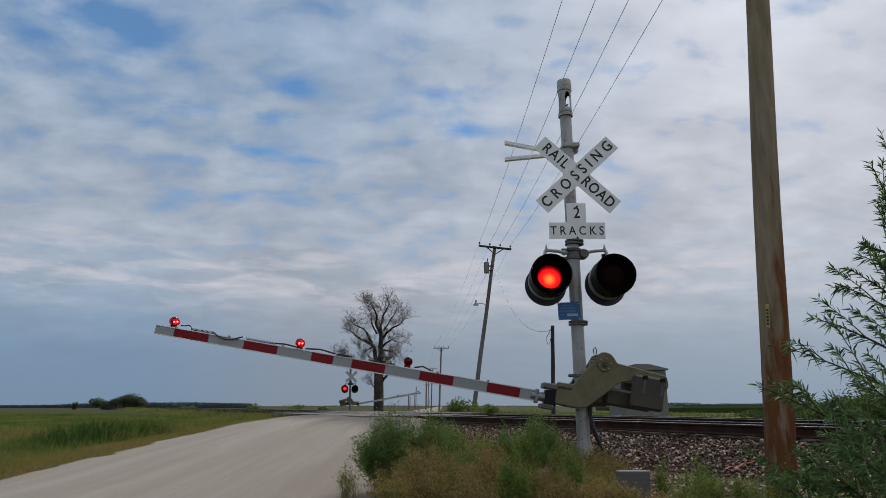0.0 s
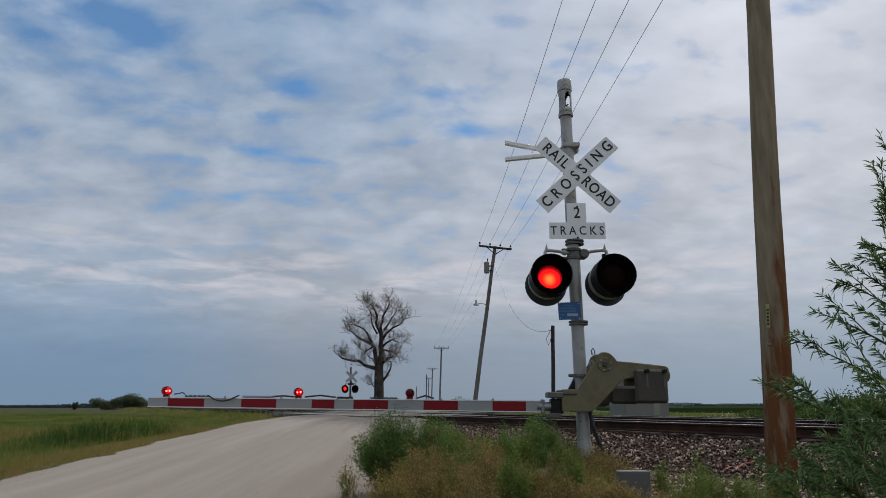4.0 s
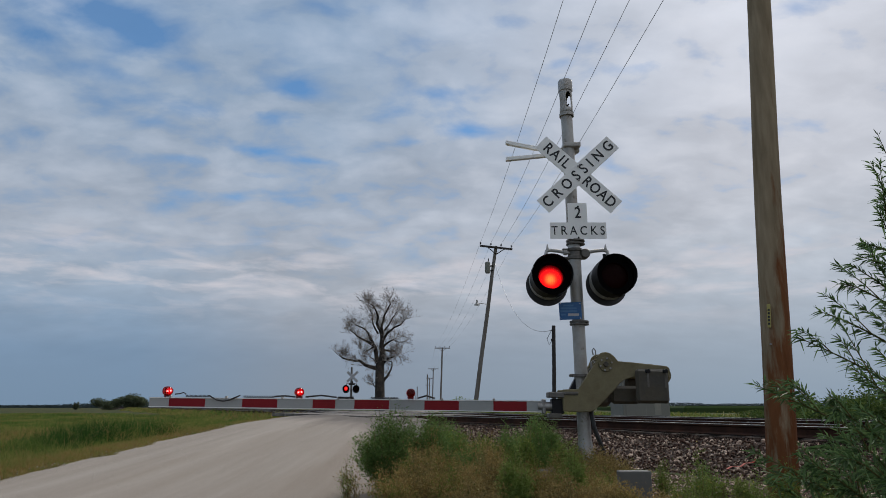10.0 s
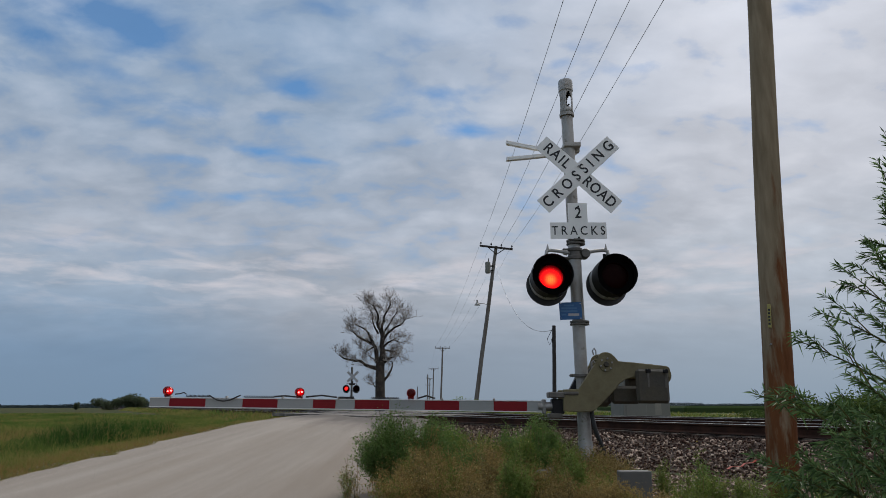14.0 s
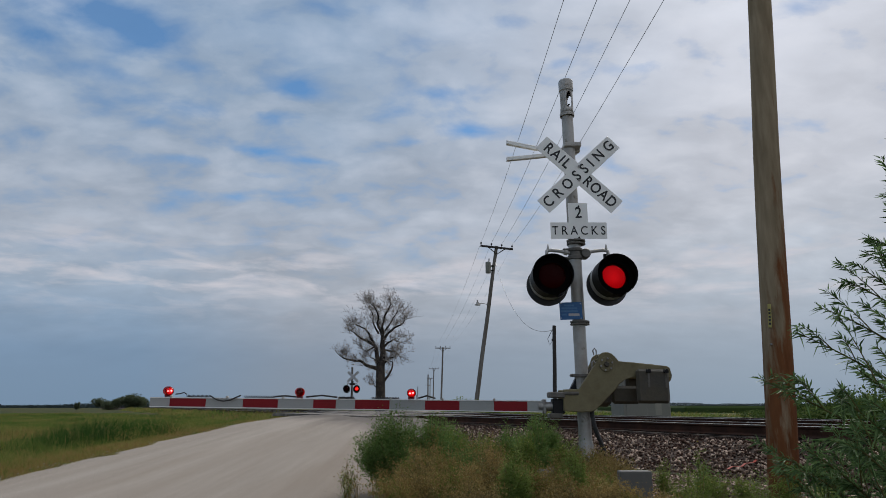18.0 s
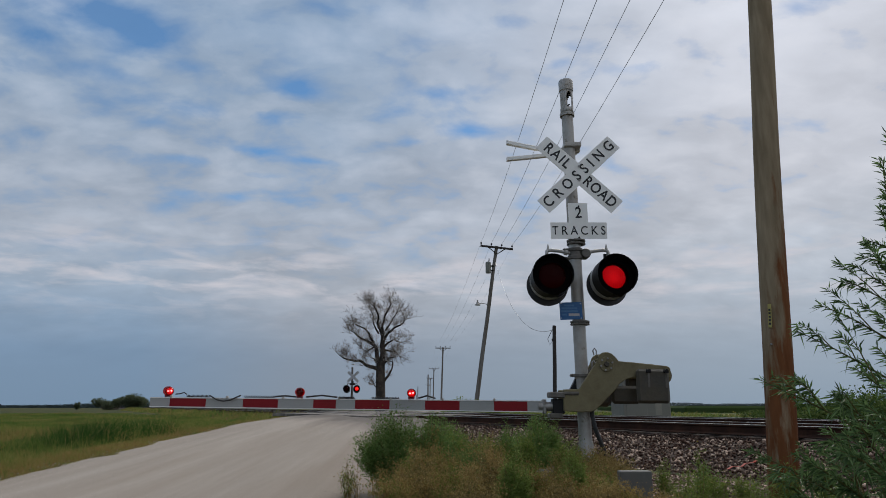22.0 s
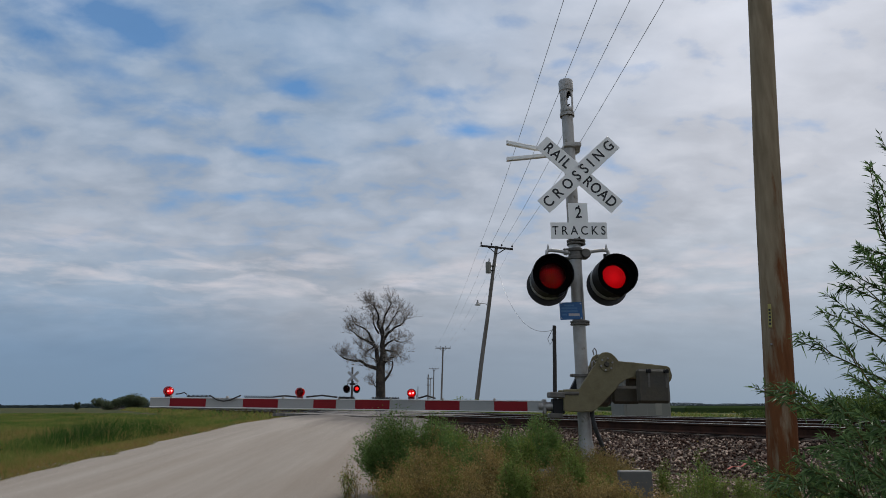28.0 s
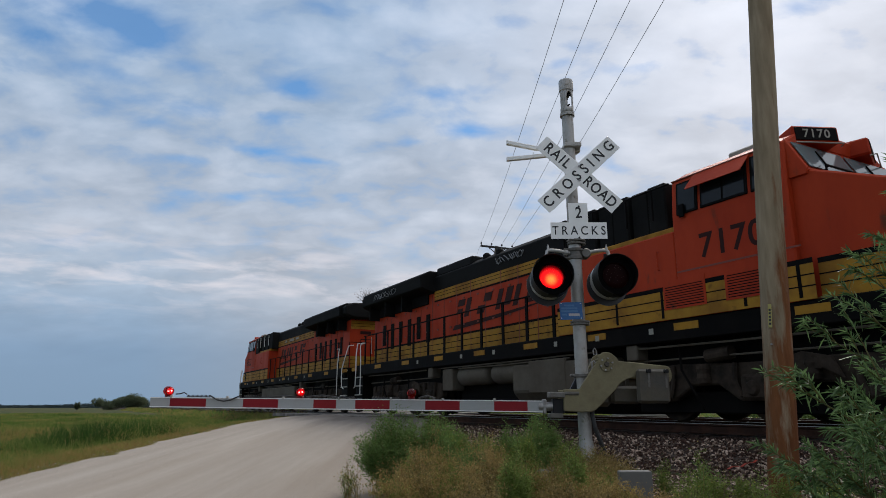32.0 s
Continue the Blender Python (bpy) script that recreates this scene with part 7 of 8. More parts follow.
def weed(name, x, y, height, width, material, label, seed, stems=26, per=46, leaf=0.035, seeds=0.0, flowers=0, bushy=0.6, group="roadside weeds"):
    """A bushy weed: bent stalks with many narrow leaves, seed heads or flowers."""
    rng = np.random.default_rng(seed)
    t = thing(name, Matrix.Translation((x, y, ground_height(x, y) - 0.02)), label, "weed", group)
    stalks = bmesh.new()
    at, way, size, top_at = [], [], [], []
    for i in range(stems):
        a = rng.uniform(0, 2 * math.pi)
        r = width * 0.5 * math.sqrt(rng.random())
        h = height * (1 - 0.45 * (r / (width * 0.5)) ** 2) * rng.uniform(0.6, 1.12)
        root = Vector((rng.normal(0, width * 0.08), rng.normal(0, width * 0.08), 0))
        end = Vector((r * math.cos(a), r * math.sin(a), h))
        mid = root.lerp(end, 0.5) + Vector((rng.normal(0, 0.03), rng.normal(0, 0.03), 0.06 * height))
        pts = [root, root.lerp(mid, 0.6) + Vector((0, 0, 0.02)), mid, end]
        tube(stalks, pts, 0.0035, 4, 0.0015)
        for k in range(int(per * 0.95)):
            f = (1 - bushy) * rng.random() + bushy * rng.random() ** 0.6
            c = (root.lerp(mid, f * 2) if f < 0.5 else mid.lerp(end, f * 2 - 1))
            spread = 0.05 + 0.05 * height
            c = np.array(c) + rng.normal(0, spread * 0.36, 3)
            at.append(c)
            d = rng.normal(0, 1, 3)
            d[2] = abs(d[2]) * 0.6 + 0.35
            way.append(d)
            size.append(leaf * 1.1 * rng.uniform(0.6, 1.35))
        if rng.random() < seeds:
            for k in range(150):
                f = rng.random()
                top_at.append(np.array(mid.lerp(end, 0.2 + 0.9 * f)) + rng.normal(0, 0.04, 3))
    tagged(part("stem_tangle", stalks, STALK, t), kind="stuff")
    tagged(leaves_mesh("foliage", at, way, size, material, t, 0.22, 0.1, seed), kind="stuff")
    if top_at:
        rng2 = np.random.default_rng(seed + 9)
        heads = leaves_mesh("seed_head", top_at, rng2.normal(0, 1, (len(top_at), 3)) + (0, 0, 0.8), rng2.uniform(0.010, 0.024, len(top_at)), SEED, t, 0.40, 0, seed)
        tagged(heads, kind="stuff")
    if flowers:
        rng2 = np.random.default_rng(seed + 5)
        idx = rng2.integers(0, len(at), flowers)
        fa = np.array(at)[idx] + rng2.normal(0, 0.02, (flowers, 3)) + (0, 0, 0.02)
        fa = np.repeat(fa, 5, 0)
        leaves_mesh("blossom", fa, rng2.normal(0, 1, (flowers * 5, 3)), np.full(flowers * 5, 0.009), FLOWER, t, 0.8, 0, seed)
    return t


def make_weeds():
    w = []
    w.append(weed("weed_bush", -0.60, 7.75, 1.0, 0.98, WEED_DARK, "dense dark green roadside weed bush", 31, 150, 230, 0.036))
    w.append(weed("weed_bush", -0.15, 8.0, 1.0, 0.85, WEED_DARK, "dense dark green roadside weed bush", 32, 100, 220, 0.036))
    w.append(weed("weed_bush", 0.12, 8.5, 0.74, 0.62, WEED, "green feathery roadside weed", 33, 80, 200, 0.032, flowers=14))
    w.append(weed("weed_bush", 0.60, 8.6, 0.62, 0.6, WEED, "green feathery roadside weed", 34, 70, 190, 0.032, flowers=10))
    w.append(weed("weed_bush", 1.22, 8.35, 0.98, 0.5, WEED_DARK, "tall dark green weed by the signal mast", 35, 60, 190, 0.036))
    w.append(weed("weed_bush", 0.82, 7.1, 0.82, 0.34, WEED, "tall green weed stalk in the verge", 36, 36, 190, 0.032, flowers=10))
    w.append(weed("weed_bush", 0.62, 6.1, 0.66, 0.34, WEED_LIGHT, "light green flowering weed in the verge", 37, 36, 200, 0.030, flowers=16))
    w.append(weed("weed_bush", 1.16, 6.2, 0.66, 0.26, WEED_LIGHT, "light green upright weed in the verge", 38, 34, 210, 0.030))
    w.append(weed("weed_bush", 1.42, 6.0, 0.42, 0.3, WEED, "small green weed in the verge", 39, 16, 90, 0.028))
    for i, (x, y, h, r) in enumerate(((0.05, 9.2, 0.80, 0.8), (0.5, 9.5, 0.55, 0.7), (0.95, 9.2, 0.58, 0.6), (1.35, 9.4, 0.55, 0.55), (0.3, 7.4, 0.62, 0.5), (-0.35, 7.0, 0.5, 0.4), (1.05, 8.0, 0.8, 0.5), (1.42, 7.75, 0.62, 0.4), (0.85, 8.8, 0.75, 0.55))):
        w.append(weed("weed_bush", x, y, h, r, WEED if i % 2 else WEED_DARK, "green feathery weed below the track shoulder", 140 + i, 60, 170, 0.034, flowers=8))
    # brown seeding weeds
    for i, (x, y, h, r) in enumerate(((-0.25, 6.6, 0.66, 0.6), (0.1, 6.3, 0.64, 0.6), (0.42, 6.7, 0.70, 0.55), (-0.45, 6.2, 0.50, 0.5), (0.25, 5.7, 0.5, 0.6), (0.85, 6.5, 0.46, 0.5), (1.0, 5.7, 0.42, 0.5), (1.45, 6.6, 0.36, 0.5), (1.75, 7.0, 0.36, 0.4), (-0.1, 7.3, 0.70, 0.5), (0.5, 7.7, 0.66, 0.6), (1.3, 7.3, 0.46, 0.5), (1.27, 5.25, 0.44, 0.36), (1.62, 7.45, 0.52, 0.5), (1.85, 7.4, 0.42, 0.45), (1.5, 7.0, 0.42, 0.5), (1.30, 5.6, 0.40, 0.4), (1.40, 5.2, 0.36, 0.3), (1.62, 5.15, 0.30, 0.26))):
        w.append(weed("seeding_weed", x, y, h, r, WEED if i % 2 else STALK, "brown seeding weed with tiny yellow flowers", 50 + i, 46, 70, 0.026, 0.8, 22, 0.5, "brown seeding weeds"))
    # thin seed stalks at the road edge
    for i, (x, y, h) in enumerate(((-1.0, 7.1, 0.68), (-0.9, 6.9, 0.5), (-1.06, 7.5, 0.44))):
        w.append(weed("grass_stalk", x, y, h, 0.16, WEED_LIGHT if i != 1 else DRY_GRASS, "thin seeding grass stalks at the road edge", 70 + i, 9, 34, 0.028, 0.1, 0, 0.3, "grass stalks"))
    # sprigs before the ballast
    for i, (x, y, h, mt) in enumerate(((1.95, 5.6, 0.40, WEED), (2.5, 6.6, 0.5, WEED_DARK), (2.2, 6.9, 0.45, WEED), (3.4, 6.2, 0.5, WEED_DARK), (2.75, 6.4, 0.4, WEED), (2.15, 5.9, 0.58, WEED), (2.38, 6.1, 0.44, WEED), (2.62, 5.7, 0.42, WEED_LIGHT), (2.9, 5.8, 0.50, WEED), (3.12, 5.6, 0.42, WEED_LIGHT), (3.6, 5.5, 0.44, WEED), (3.9, 5.7, 0.38, WEED), (4.3, 5.9, 0.46, WEED_DARK), (4.0, 4.9, 0.5, WEED_DARK))):
        w.append(weed("weed_sprig", x, y, h, 0.3, mt, "green weed sprig at the foot of the ballast", 80 + i, 14, 110, 0.028, 0.0, 6, 0.4, "weed sprigs"))
    # a grey box in the weeds
    b = thing("junction_post", Matrix.Translation((1.48, 5.55, 0.12)), "short grey metal box half hidden in weeds", "box")
    part("body", box(bmesh.new(), (-0.075, -0.05, 0.0), (0.180, 0.05, 0.470), 0.006), GREY_BOX, b)
    return w


GREY_BOX = surface("dull_grey_box", (0.098, 0.096, 0.088), 0.65, 0.0, grain=(20, 0.12), blot=(4, 0.2), bump=0.1)


def make_tape():
    bm = bmesh.new()
    pts = [(-0.22, 0, 0.02), (-0.12, 0.03, 0.05), (-0.02, -0.02, 0.02), (0.08, 0.02, 0.06), (0.2, 0, 0.05), (0.26, 0.02, 0.09)]
    for (a, b) in zip(pts, pts[1:]):
        boxm(bm, Matrix.Translation(a) @ (Vector(b) - Vector(a)).to_track_quat("X", "Z").to_matrix().to_4x4(), (0, -0.02, -0.002), ((Vector(b) - Vector(a)).length, 0.02, 0.002))
    ob = part("plastic_tape", bm, TAPE, None, "", Matrix.Translation((4.05, 9.35, bed_height(8.02) + 0.05)) @ pose(0, 0, 0, 0, -6, 24) @ Matrix.Diagonal((1.2, 0.8, 0.6, 1)))
    tagged(ob, "faded orange-red plastic tape scrap on the ballast", "tape")


TAPE = surface("orange_tape", (0.28, 0.030, 0.012), 0.8, grain=(30, 0.1), blot=(8, 0.2), bump=0.0)


# ---------------------------------------------------------------- willow sapling beside the camera
BRANCHES = []


def place(px, py, depth):
    """A point at a given share of the view (0 to 1 across and down) and depth."""
    k = math.tan(radians(68.38) / 2)
    a, b = (px * 2 - 1) * k, (0.5 - py) * 2 * k * 882 / 1568
    t = radians(TILT)
    d = Vector((a, math.cos(t) - b * math.sin(t), math.sin(t) + b * math.cos(t)))
    return Vector((0, 0, CAM_Z)) + d * (depth / d.y)


def branch(parent, root, tip, droop, seed, leaf=0.085, dense=150, sub=3):
    """One leafy branch whose own origin is its root."""
    rng = np.random.default_rng(seed)
    d = tip - root
    n = 12
    pts = [d * (i / n) + Vector((0, 0, droop * 4 * (i / n) * (1 - i / n))) for i in range(n + 1)]
    bm = bmesh.new()
    tube(bm, pts, 0.006, 6, 0.0015)
    ob = part("branch", bm, STALK, parent, "leafy willow branch", Matrix.Translation(root))
    lines = [(pts, 1.0)]
    for s in range(sub):
        i = 4 + int(rng.integers(0, 6))
        e = pts[i] + (d.normalized() * rng.uniform(0.10, 0.2) + Vector(rng.normal(0, 0.06, 3)) + Vector((0, 0, rng.uniform(-0.03, 0.09))))
        sp = [pts[i].lerp(e, k / 5) + Vector((0, 0, 0.012 * k * (5 - k) / 6)) for k in range(6)]
        tw = part("twig", tube(bmesh.new(), sp, 0.0028, 5, 0.001), STALK, ob)
        lines.append((sp, 0.4))
    at, way, size = [], [], []
    for line, share in lines:
        for k in range(int(dense * share)):
            f = 0.15 + 0.85 * rng.random() ** 0.75
            i = min(int(f * (len(line) - 1)), len(line) - 2)
            g = f * (len(line) - 1) - i
            c = line[i].lerp(line[i + 1], g)
            t = (line[i + 1] - line[i]).normalized()
            r = Vector(rng.normal(0, 1, 3))
            out = (r - t * r.dot(t)).normalized()
            spread = rng.uniform(0.35, 0.95)
            v = t * (1 - spread * 0.55) + out * spread * 0.75 + Vector((0, 0, 0.12))
            at.append(c)
            way.append(v)
            size.append(leaf * rng.uniform(0.55, 1.15) * (0.75 + 0.25 * (1 - f)))
    leaves_mesh("foliage", at, way, size, WILLOW, ob, 0.125, 0.34, seed)
    # a few long drooping leaves
    m = 8
    idx = rng.integers(0, len(at), m)
    leaves_mesh("drooping_foliage", np.array(at)[idx], rng.normal(0, 0.25, (m, 3)) + np.array([0.1, 0, -0.4]), rng.uniform(0.045, 0.075, m), WILLOW, ob, 0.13, 0.5, seed + 1)
    BRANCHES.append(ob)
    return ob


def make_willow():
    t = thing("willow_sapling", Matrix.Translation((2.32, 2.75, 0.02)), "green willow sapling with narrow leaves swaying by the pole", "sapling")
    off = Vector((2.32, 2.75, 0.02))
    stems = [((2.18, 2.70, 0.02), (1.93, 2.62, 1.98)), ((2.40, 2.8, 0.02), (2.12, 2.7, 2.15)), ((2.2, 2.5, 0.02), (1.85, 2.4, 1.2))]
    for i, (a, b) in enumerate(stems):
        a, b = Vector(a) - off, Vector(b) - off
        pts = [a.lerp(b, k / 8) + Vector((0.05 * math.sin(k * 0.7), 0, 0)) for k in range(9)]
        part("stem", tube(bmesh.new(), pts, 0.014, 7, 0.004), STALK, t, "thin green-brown stem")
    spec = [((1.012, 0.360), (1.06, 0.52)), ((0.995, 0.395), (1.06, 0.55)), ((0.975, 0.485), (1.07, 0.60)), ((0.957, 0.530), (1.07, 0.68)), ((0.952, 0.565), (1.07, 0.70)), ((0.921, 0.620), (1.07, 0.78)), ((0.896, 0.676), (1.06, 0.83)),
            ((0.985, 0.70), (1.08, 0.90)), ((0.96, 0.74), (1.08, 0.95)), ((0.853, 0.768), (1.03, 0.93)), ((0.93, 0.80), (1.06, 0.99)), ((0.97, 0.82), (1.08, 1.02)), ((0.845, 0.905), (0.99, 1.05)), ((0.90, 0.91), (1.02, 1.08)), ((0.95, 0.90), (1.06, 1.08)), ((0.99, 0.93), (1.10, 1.1)), ((0.87, 0.955), (0.98, 1.12)), ((0.994, 0.42), (1.04, 0.65)), ((0.985, 0.50), (1.04, 0.70)), ((0.93, 0.86), (1.04, 1.05)), ((0.96, 0.87), (1.05, 1.06)), ((0.985, 0.86), (1.07, 1.05)), ((0.915, 0.94), (1.0, 1.12)), ((0.94, 0.955), (1.03, 1.13)), ((0.975, 0.96), (1.06, 1.14)), ((0.99, 0.78), (1.07, 0.97)), ((0.995, 0.62), (1.07, 0.80))]
    for i, ((tx, ty), (rx, ry)) in enumerate(spec):
        dp = 2.62 + 0.16 * math.sin(i * 2.1) - (0.35 if i in (10, 11, 13, 14, 15) else 0)
        tip, root = place(tx, ty, dp), place(rx, ry, dp + 0.08)
        branch(t, root - off, tip - off, 0.018 + 0.01 * (i % 3), 100 + i, 0.072, 105 if i > 8 else 78, 3 if i > 6 else 2)


# ---------------------------------------------------------------- trees
def dead_tree(base, height):
    rng = random.Random(17)
    t = thing("dead_tree", Matrix.Translation(base), "large bare dead tree by the far road", "tree")
    wood, twigs = bmesh.new(), bmesh.new()

    def grow(p, d, length, r, depth):
        n = 4 if depth < 3 else 3
        pts, q, v = [p], p.copy(), d.copy()
        for i in range(n):
            v = (v + Vector((rng.gauss(0, 0.18), rng.gauss(0, 0.18), rng.gauss(0.05, 0.15)))).normalized()
            q = q + v * (length / n)
            pts.append(q.copy())
        tube(wood if depth < 3 else twigs, pts, max(r, 0.007), 7 if depth < 3 else 3, max(0.004, r * (0.62 if depth < 4 else 0.5)))
        if depth >= 6 or r < 0.003:
            return
        kids = 4 if depth in (2, 3) else 3
        for k in range(kids):
            i = rng.randint(1, n) if k else n
            out = Vector((rng.gauss(0, 1), rng.gauss(0, 1), rng.gauss(0.35, 0.5))).normalized()
            v2 = (v * 0.8 + out * rng.uniform(0.45, 0.9)).normalized()
            grow(pts[i], v2, length * rng.uniform(0.62, 0.95), r * (0.62 if k == 0 else rng.uniform(0.38, 0.55)), depth + 1)

    def limb(r0, r1, *line, every=3, reach=0.58):
        """A bent limb through places to the side and up, with twigs along it."""
        k = 0.0163
        depth = rng.uniform(-0.35, 0.35)
        n = len(line) - 1
        pts = [Vector((a * k * 0.88, depth * (i / n) * 2.2, b * k * 0.93)) for i, (a, b) in enumerate(line)]
        fine = []
        for a, b in zip(pts, pts[1:]):
            fine += [a, a.lerp(b, 0.5) + Vector((rng.gauss(0, 0.05), rng.gauss(0, 0.05), rng.gauss(0, 0.05)))]
        fine.append(pts[-1])
        tube(wood, fine, r0, 9, r1)
        m = len(fine) - 1
        for i in range(2, m + 1):
            way = (fine[i] - fine[i - 1]).normalized()
            for j in range(every if i < m else every + 2):
                out = Vector((rng.gauss(0, 1), rng.gauss(0, 1), rng.gauss(0.3, 0.7))).normalized()
                v = (way * 0.5 + out * 0.8).normalized()
                grow(fine[i], v, reach * rng.uniform(0.5, 1.15) * (0.6 + 0.5 * i / m), 0.016 + 0.12 * r1, 3)

    tube(wood, [Vector(c) for c in ((0, 0, -0.3), (0, 0, 0.5), (-0.03, 0, 2.4), (-0.08, 0, 4.45))], 0.50, 12, 0.40)
    limb(0.34, 0.19, (-5, 265), (5, 335), (2, 405), (5, 465), every=1)
    limb(0.17, 0.03, (5, 460), (-10, 505), (-30, 545), (-22, 585), (-40, 625), (-78, 660))
    limb(0.15, 0.03, (5, 460), (0, 525), (15, 585), (40, 625), (60, 658))
    limb(0.15, 0.03, (5, 430), (40, 485), (80, 515), (120, 530), (150, 560))
    limb(0.24, 0.04, (-12, 258), (-22, 315), (-35, 385), (-50, 415), (-90, 435), (-125, 450), (-165, 475), (-200, 500))
    limb(0.20, 0.03, (-10, 268), (-50, 280), (-100, 295), (-135, 320), (-190, 323), (-240, 335), (-265, 350))
    limb(0.13, 0.04, (10, 295), (30, 315), (50, 335), (80, 340))
    limb(0.15, 0.03, (5, 175), (30, 215), (50, 240), (65, 265), (72, 305), (55, 315), every=1, reach=0.4)
    limb(0.11, 0.03, (5, 375), (45, 380), (80, 375), (105, 355))
    limb(0.12, 0.03, (8, 395), (40, 425), (80, 445), (125, 425))
    limb(0.10, 0.02, (-40, 405), (-75, 385), (-115, 385))
    limb(0.12, 0.02, (-50, 425), (-85, 485), (-140, 525), (-190, 535))
    limb(0.10, 0.02, (-20, 480), (-55, 540), (-60, 590), (-85, 640))
    limb(0.09, 0.02, (20, 500), (60, 560), (85, 600), (100, 640))
    limb(0.07, 0.02, (-15, 300), (-45, 330), (-70, 340), every=1)
    limb(0.06, 0.02, (-15, 145), (-40, 175), (-45, 200), every=1, reach=0.4)
    limb(0.06, 0.02, (-12, 235), (-30, 215), (-42, 180), every=1, reach=0.4)
    part("trunk", wood, BARK, t, "dark thick trunk and bare limbs", smooth_angle=60)
    part("crown", twigs, TWIG, t, "bare pale twigs")
    return t


def shrub(name, x, y, z, w, h, material, label, seed, n=900, leaf=0.25, category="shrub", group="", lumps=9):
    """An uneven leafy mass of many small leaf clumps, flat at the foot."""
    rng = np.random.default_rng(seed)
    t = thing(name, Matrix.Translation((x, y, z)), label, category, group)
    cen = [(rng.uniform(-0.38, 0.38) * w, rng.uniform(-0.25, 0.25) * w, h * rng.uniform(0.3, 0.72), rng.uniform(0.18, 0.34)) for _ in range(lumps)]
    at = []
    for i in range(n):
        c = cen[int(rng.integers(0, lumps))]
        v = rng.normal(0, 1, 3)
        v /= np.linalg.norm(v)
        r = c[3] * rng.uniform(0.55, 1.05)
        at.append((c[0] + v[0] * r * w * 0.8, c[1] + v[1] * r * w * 0.5, max(0.02, c[2] + v[2] * r * h * 1.1)))
    leaves_mesh("foliage", at, rng.normal(0, 1, (n, 3)), rng.uniform(0.6, 1.3, n) * leaf, material, t, 0.7, 0.1, seed)
    stems = bmesh.new()
    for c in cen:
        tube(stems, [(c[0] * 0.2, 0, -0.2), (c[0] * 0.6, c[1] * 0.5, c[2] * 0.5), c[:3]], 0.02 * h, 5, 0.008 * h)
    part("stem_tangle", stems, BARK, t)
    return t


def make_far_plants():
    shrub("bush", -70.4, 150, 0.05, 8.6, 3.9, FAR_LEAF, "dark green rounded bush in the far field", 5, 9000, 0.26, "bush", "field bushes", 12)
    shrub("bush", -79.6, 158, 0.05, 6.6, 3.0, FAR_LEAF, "dark green rounded bush in the far field", 6, 5000, 0.25, "bush", "field bushes")
    shrub("bush", -90.6, 165, 0.05, 1.9, 2.3, FAR_LEAF, "small dark bush in the far field", 7, 1500, 0.2, "bush", "field bushes", 4)
    for i, (x, w, h) in enumerate(((-57, 5, 1.2), (-44, 3, 1.1), (-35, 6, 1.3), (-29, 4, 1.0))):
        shrub("low_scrub", x, 150 + i * 4, 0.05, w, h, WEED_DARK, "low green scrub at the field edge", 40 + i, 500, 0.3, "scrub", "low scrub", 7)
    shrub("roadside_scrub", 1.15, 42, 0.1, 2.0, 1.5, WEED, "green weedy scrub beyond the tracks", 61, 900, 0.16, "scrub", "low scrub", 7)
    shrub("roadside_scrub", 2.9, 46, 0.1, 2.2, 1.2, WEED, "green weedy scrub beyond the tracks", 62, 700, 0.16, "scrub", "low scrub", 7)
    for i, (x, y, w, h) in enumerate(((10.4, 24.5, 3.4, 0.8), (12.3, 25.5, 3.0, 0.9), (14.4, 25.0, 3.2, 1.6), (16.6, 25.5, 3.6, 1.75), (19.0, 26, 4.0, 1.8), (12.9, 22.3, 2.4, 0.9), (15.2, 23.2, 3.0, 1.4))):
        shrub("trackside_scrub", x, y, 0.12, w, h, TRACK_SCRUB, "tall green weeds beyond the far track", 70 + i, 4200, 0.085, "scrub", "trackside scrub", 9)
    # yellow flowers among the weeds beyond the tracks
    rng2 = np.random.default_rng(77)
    n = 90
    at = np.stack([rng2.normal(11.3, 1.1, n), rng2.uniform(22.6, 25.5, n), rng2.uniform(0.55, 0.95, n)], 1)
    tagged(leaves_mesh("wild_flowers", at, rng2.normal(0, 1, (n, 3)), rng2.uniform(0.025, 0.05, n), FLOWER, None, 0.8, 0, 4), "small yellow wild flowers among trackside weeds", "flowers", kind="stuff")
    # woods along the horizon
    for name, xs, yd, h, seed in (("far_woods", (-330, -95), 330, 2.6, 3), ("far_woods", (260, 1250), 1300, 7.0, 4), ("far_woods", (-330, 260), 1500, 2.2, 5)):
        r = np.random.default_rng(seed)
        n = 42000
        x = r.uniform(xs[0], xs[1], n)
        top = np.array([h * (0.45 + 0.55 * (0.5 + noise.noise((v * 0.012, seed, 0))) + 0.25 * noise.noise((v * 0.06, seed, 5))) for v in x])
        at = np.stack([x, yd + r.uniform(-20, 20, n), 0.1 + top * r.random(n) ** 1.9], 1)
        ob = leaves_mesh(name, at, r.normal(0, 1, (n, 3)), r.uniform(0.12, 0.30, n) * h, HAZY_LEAF, None, 0.8, 0.0, seed)
        tagged(ob, "hazy dark treeline along the horizon", "woods", kind="stuff")
    # yellow-green field stripe and low hill far to the right
    bm = bmesh.new()
    box(bm, (34, 95, -0.5), (420, 150, 1.12), 0.3)
    ob = part("crop_strip", bm, CROP, None)
    tagged(ob, "dark green crop strip in the far field", "field", kind="structure")


CROP = surface("yellow_crop", (0.042, 0.068, 0.017), 0.9, grain=(3, 0.3), blot=(0.15, 0.4), bump=0.3, tint=(0.034, 0.056, 0.018), spec=0.1)

# ---------------------------------------------------------------- build
VANES, FAR_VANES = [], []
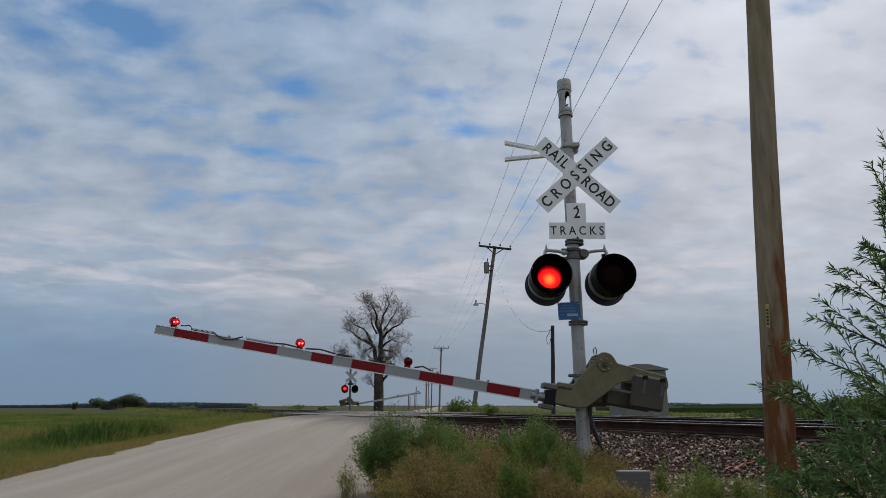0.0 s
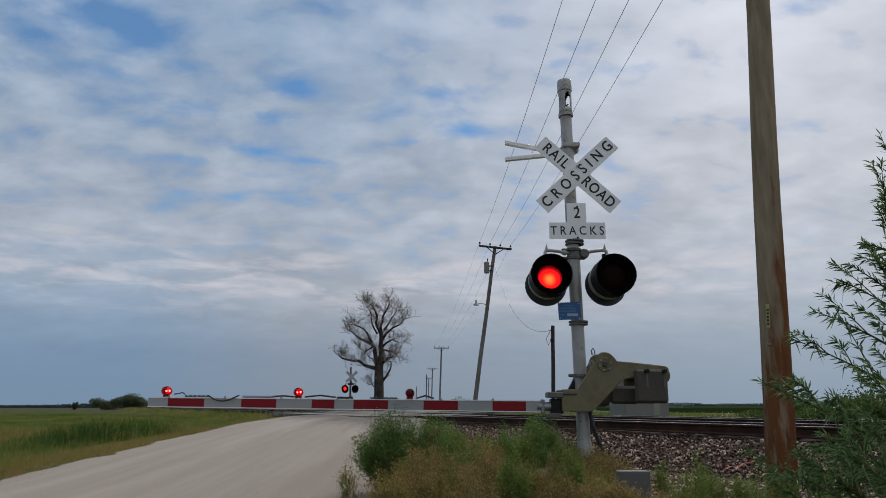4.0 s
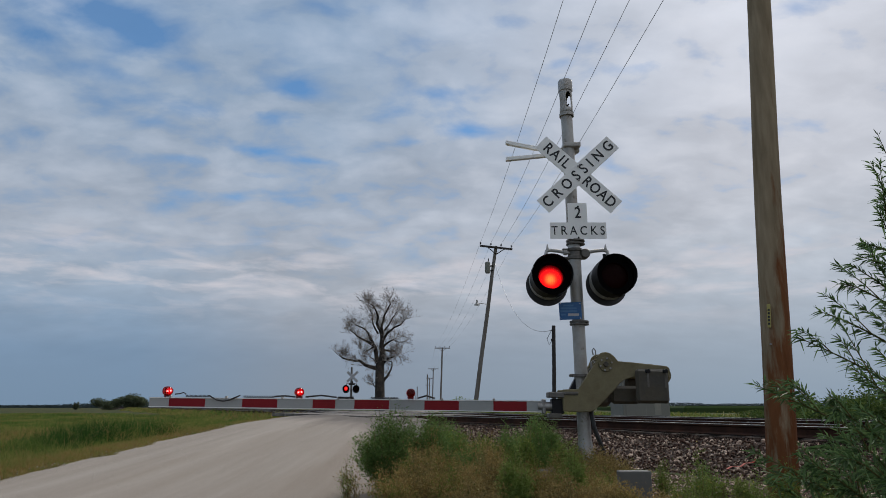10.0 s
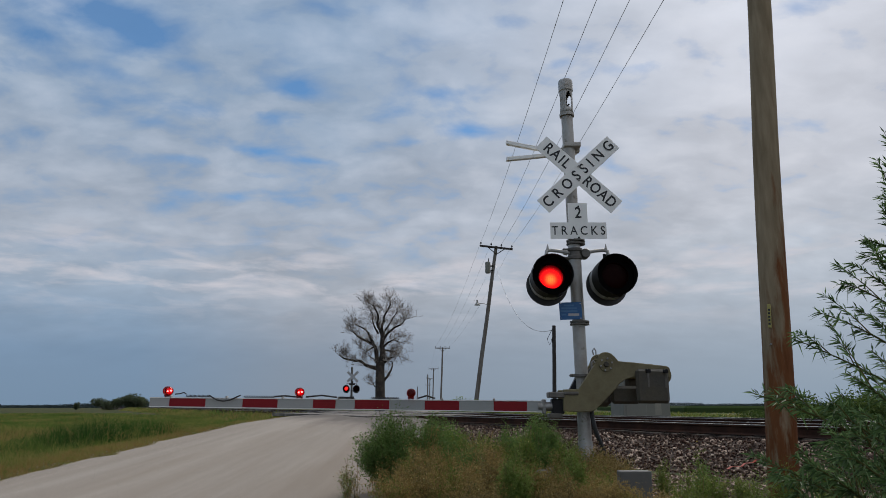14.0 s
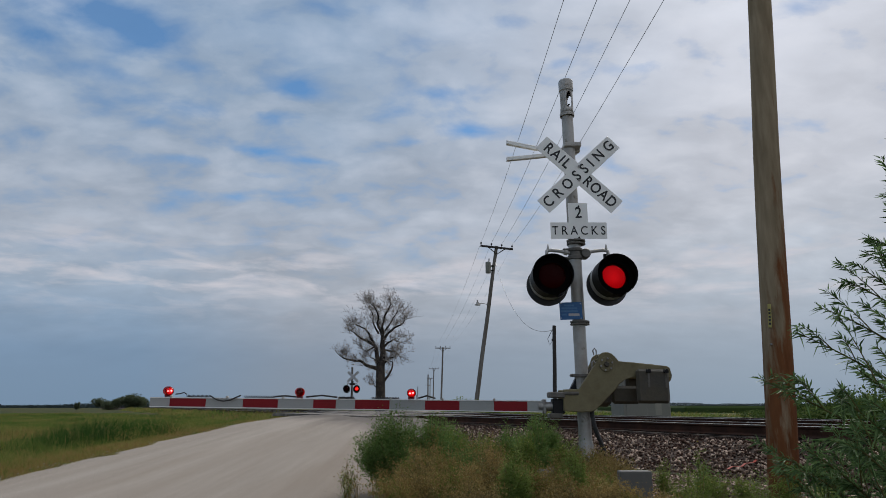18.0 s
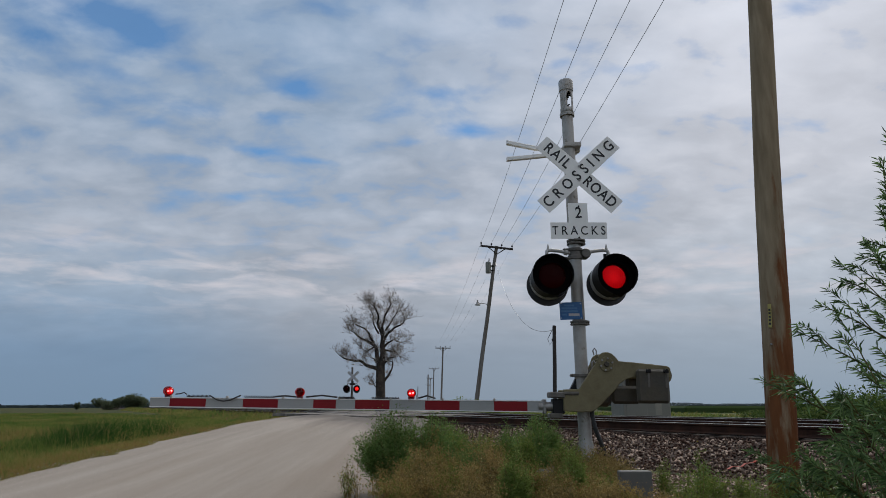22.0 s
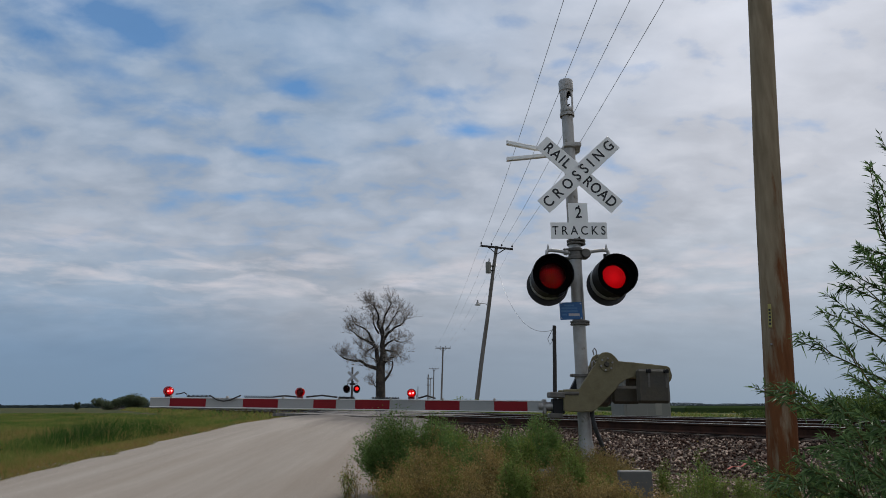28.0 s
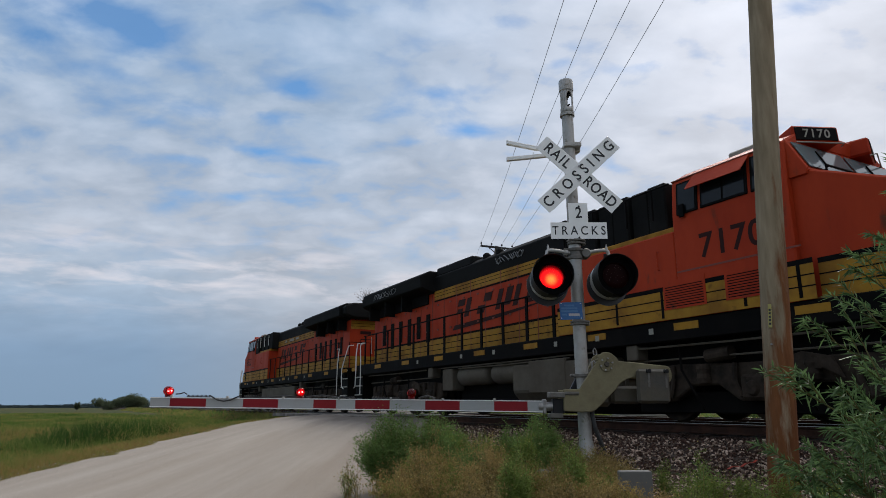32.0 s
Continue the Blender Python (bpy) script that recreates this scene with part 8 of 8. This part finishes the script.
make_ground()
make_road()
make_ballast()
make_track(NEAR_TRACK, "railway track with rusty rails and dark ties on ballast")
make_track(FAR_TRACK, "second railway track behind the first, rusty rails on ballast")
make_signal(MAST, 0.0, (LIT, LIT_SIDE, LENS), VANES, "grey crossing signal mast with white crossbuck and two red flashers")
make_machine()
GATE = make_gate(HUB, 0.0, 4.56, VANES, "red and white striped gate arm with three red lamps", RED)
make_signal(Vector((-6.80, 49.0, 0.14)), 0.0, (LIT_FAR, LIT_FAR, LENS), FAR_VANES, "distant crossing signal mast with crossbuck and red flashers", False)
FAR_GATE = make_gate(Vector((-6.9, 49.3, 1.63)), math.pi, 4.56, FAR_VANES, "distant red and white gate arm over the road", RED)
make_poles()
make_hut()
LOCO_A = make_locomotive("6533", "orange and black freight locomotive with yellow stripes, leading", False)
LOCO_B = make_locomotive("7170", "orange and black freight locomotive running backwards, with scrawled roof", True)
scrawl(LOCO_B, -16.2, 1.56, 4.2, 1.9, 0.26, 4)
scrawl(LOCO_B, -16.2, -1.56, 4.2, 1.9, 0.26, 4)
scrawl(LOCO_B, -9.2, 1.05, 4.2, 1.3, 0.24, 9)
scrawl(LOCO_B, -9.2, -1.05, 4.2, 1.3, 0.24, 9)
make_tape()
make_grass()
make_weeds()
make_willow()
dead_tree((-5.75, 60.0, 0.25), 11.5)
make_far_plants()

# ---------------------------------------------------------------- what moves
def train_pose(t, back, turned):
    u = 19.97 + 25.84 * (t - 31.0) - back
    m = track_pose(NEAR_TRACK, u, RAIL_TOP + 0.04)
    return m @ Matrix.Rotation(math.pi, 4, "Z") if turned else m


def flash_rows(kind, base, turn):
    """Turns of the added shutters, in place of switched bulbs: the first lamp is dark 0.46 s of each 1.031 s, the
    second is lit meanwhile; a dying filament fades.
    """
    shut, clear = base, base @ Matrix.Rotation(radians(turn), 4, "Y")
    if kind == 0:
        return [(0.0, clear), (32.0, clear)]
    rows, k = [(0.0, clear if kind < 0 else shut)], 0
    while 0.13 + 1.031 * k < 31.9:
        off, on = 0.13 + 1.031 * k, 0.565 + 1.031 * k
        if kind < 0:
            steps = ((off - 0.06, clear), (off + 0.052, shut), (on - 0.02, shut), (on + 0.012, clear))
        else:
            steps = ((off - 0.045, shut), (off - 0.01, clear), (on - 0.02, clear), (on + 0.012, shut))
        rows += [(t, m) for t, m in steps if t < 31.95]
        k += 1
    rows.append((32.0, rows[-1][1]))
    return rows


# how far the wind bends the willow over, second by second
GUSTS = [(0, 0.6), (2, 0.6), (6, 0.3), (8, 0.0), (10, 0.5), (12, 1.0), (14, 0.5), (17, -0.1), (19, -0.3), (21, 0.2), (23, 0.2), (24, -0.1), (25, 0.1), (28, 0.9), (29, 1.0), (30, 0.5), (30.4, 0.1), (32, -0.8)]


def motions():
    for ob, back, turned in ((LOCO_A, 0.0, False), (LOCO_B, 41.27, True)):
        walk(ob, [(t, train_pose(t, back, turned)) for t in (0.0, 10.0, 20.0, 30.0, 31.0, 32.0)])
    swing = [(0.0, 9.1), (0.2, 7.7), (0.4, 6.35), (0.6, 5.1), (0.8, 4.0), (1.0, 2.8), (1.2, 1.75), (1.4, 0.75), (1.6, 0.12), (1.8, 0.0), (32.0, 0.0)]
    for ob in (GATE, FAR_GATE):
        rest = ob.matrix_basis.copy()
        walk(ob, [(t, rest @ Matrix.Rotation(radians(a + 0.64), 4, "Y")) for t, a in swing])
    for vane, kind, turn in VANES + FAR_VANES:
        walk(vane, flash_rows(kind, vane.matrix_basis.copy(), turn))
    # wind in the willow
    for i, ob in enumerate(BRANCHES):
        rest = ob.matrix_basis.copy()
        rows = []
        for k in range(81):
            t = 0.4 * k
            a = 5.0 * lerp(t, GUSTS) - 1.2 + 1.5 * math.sin(t * 2.1 + i * 0.35) + 1.0 * math.sin(t * 3.3 + i * 1.3)
            b = 1.6 * math.sin(t * 1.7 + i * 0.8)
            rows.append((t, rest @ pose(0, 0, 0, 0, -a, b)))
        walk(ob, rows)


motions()
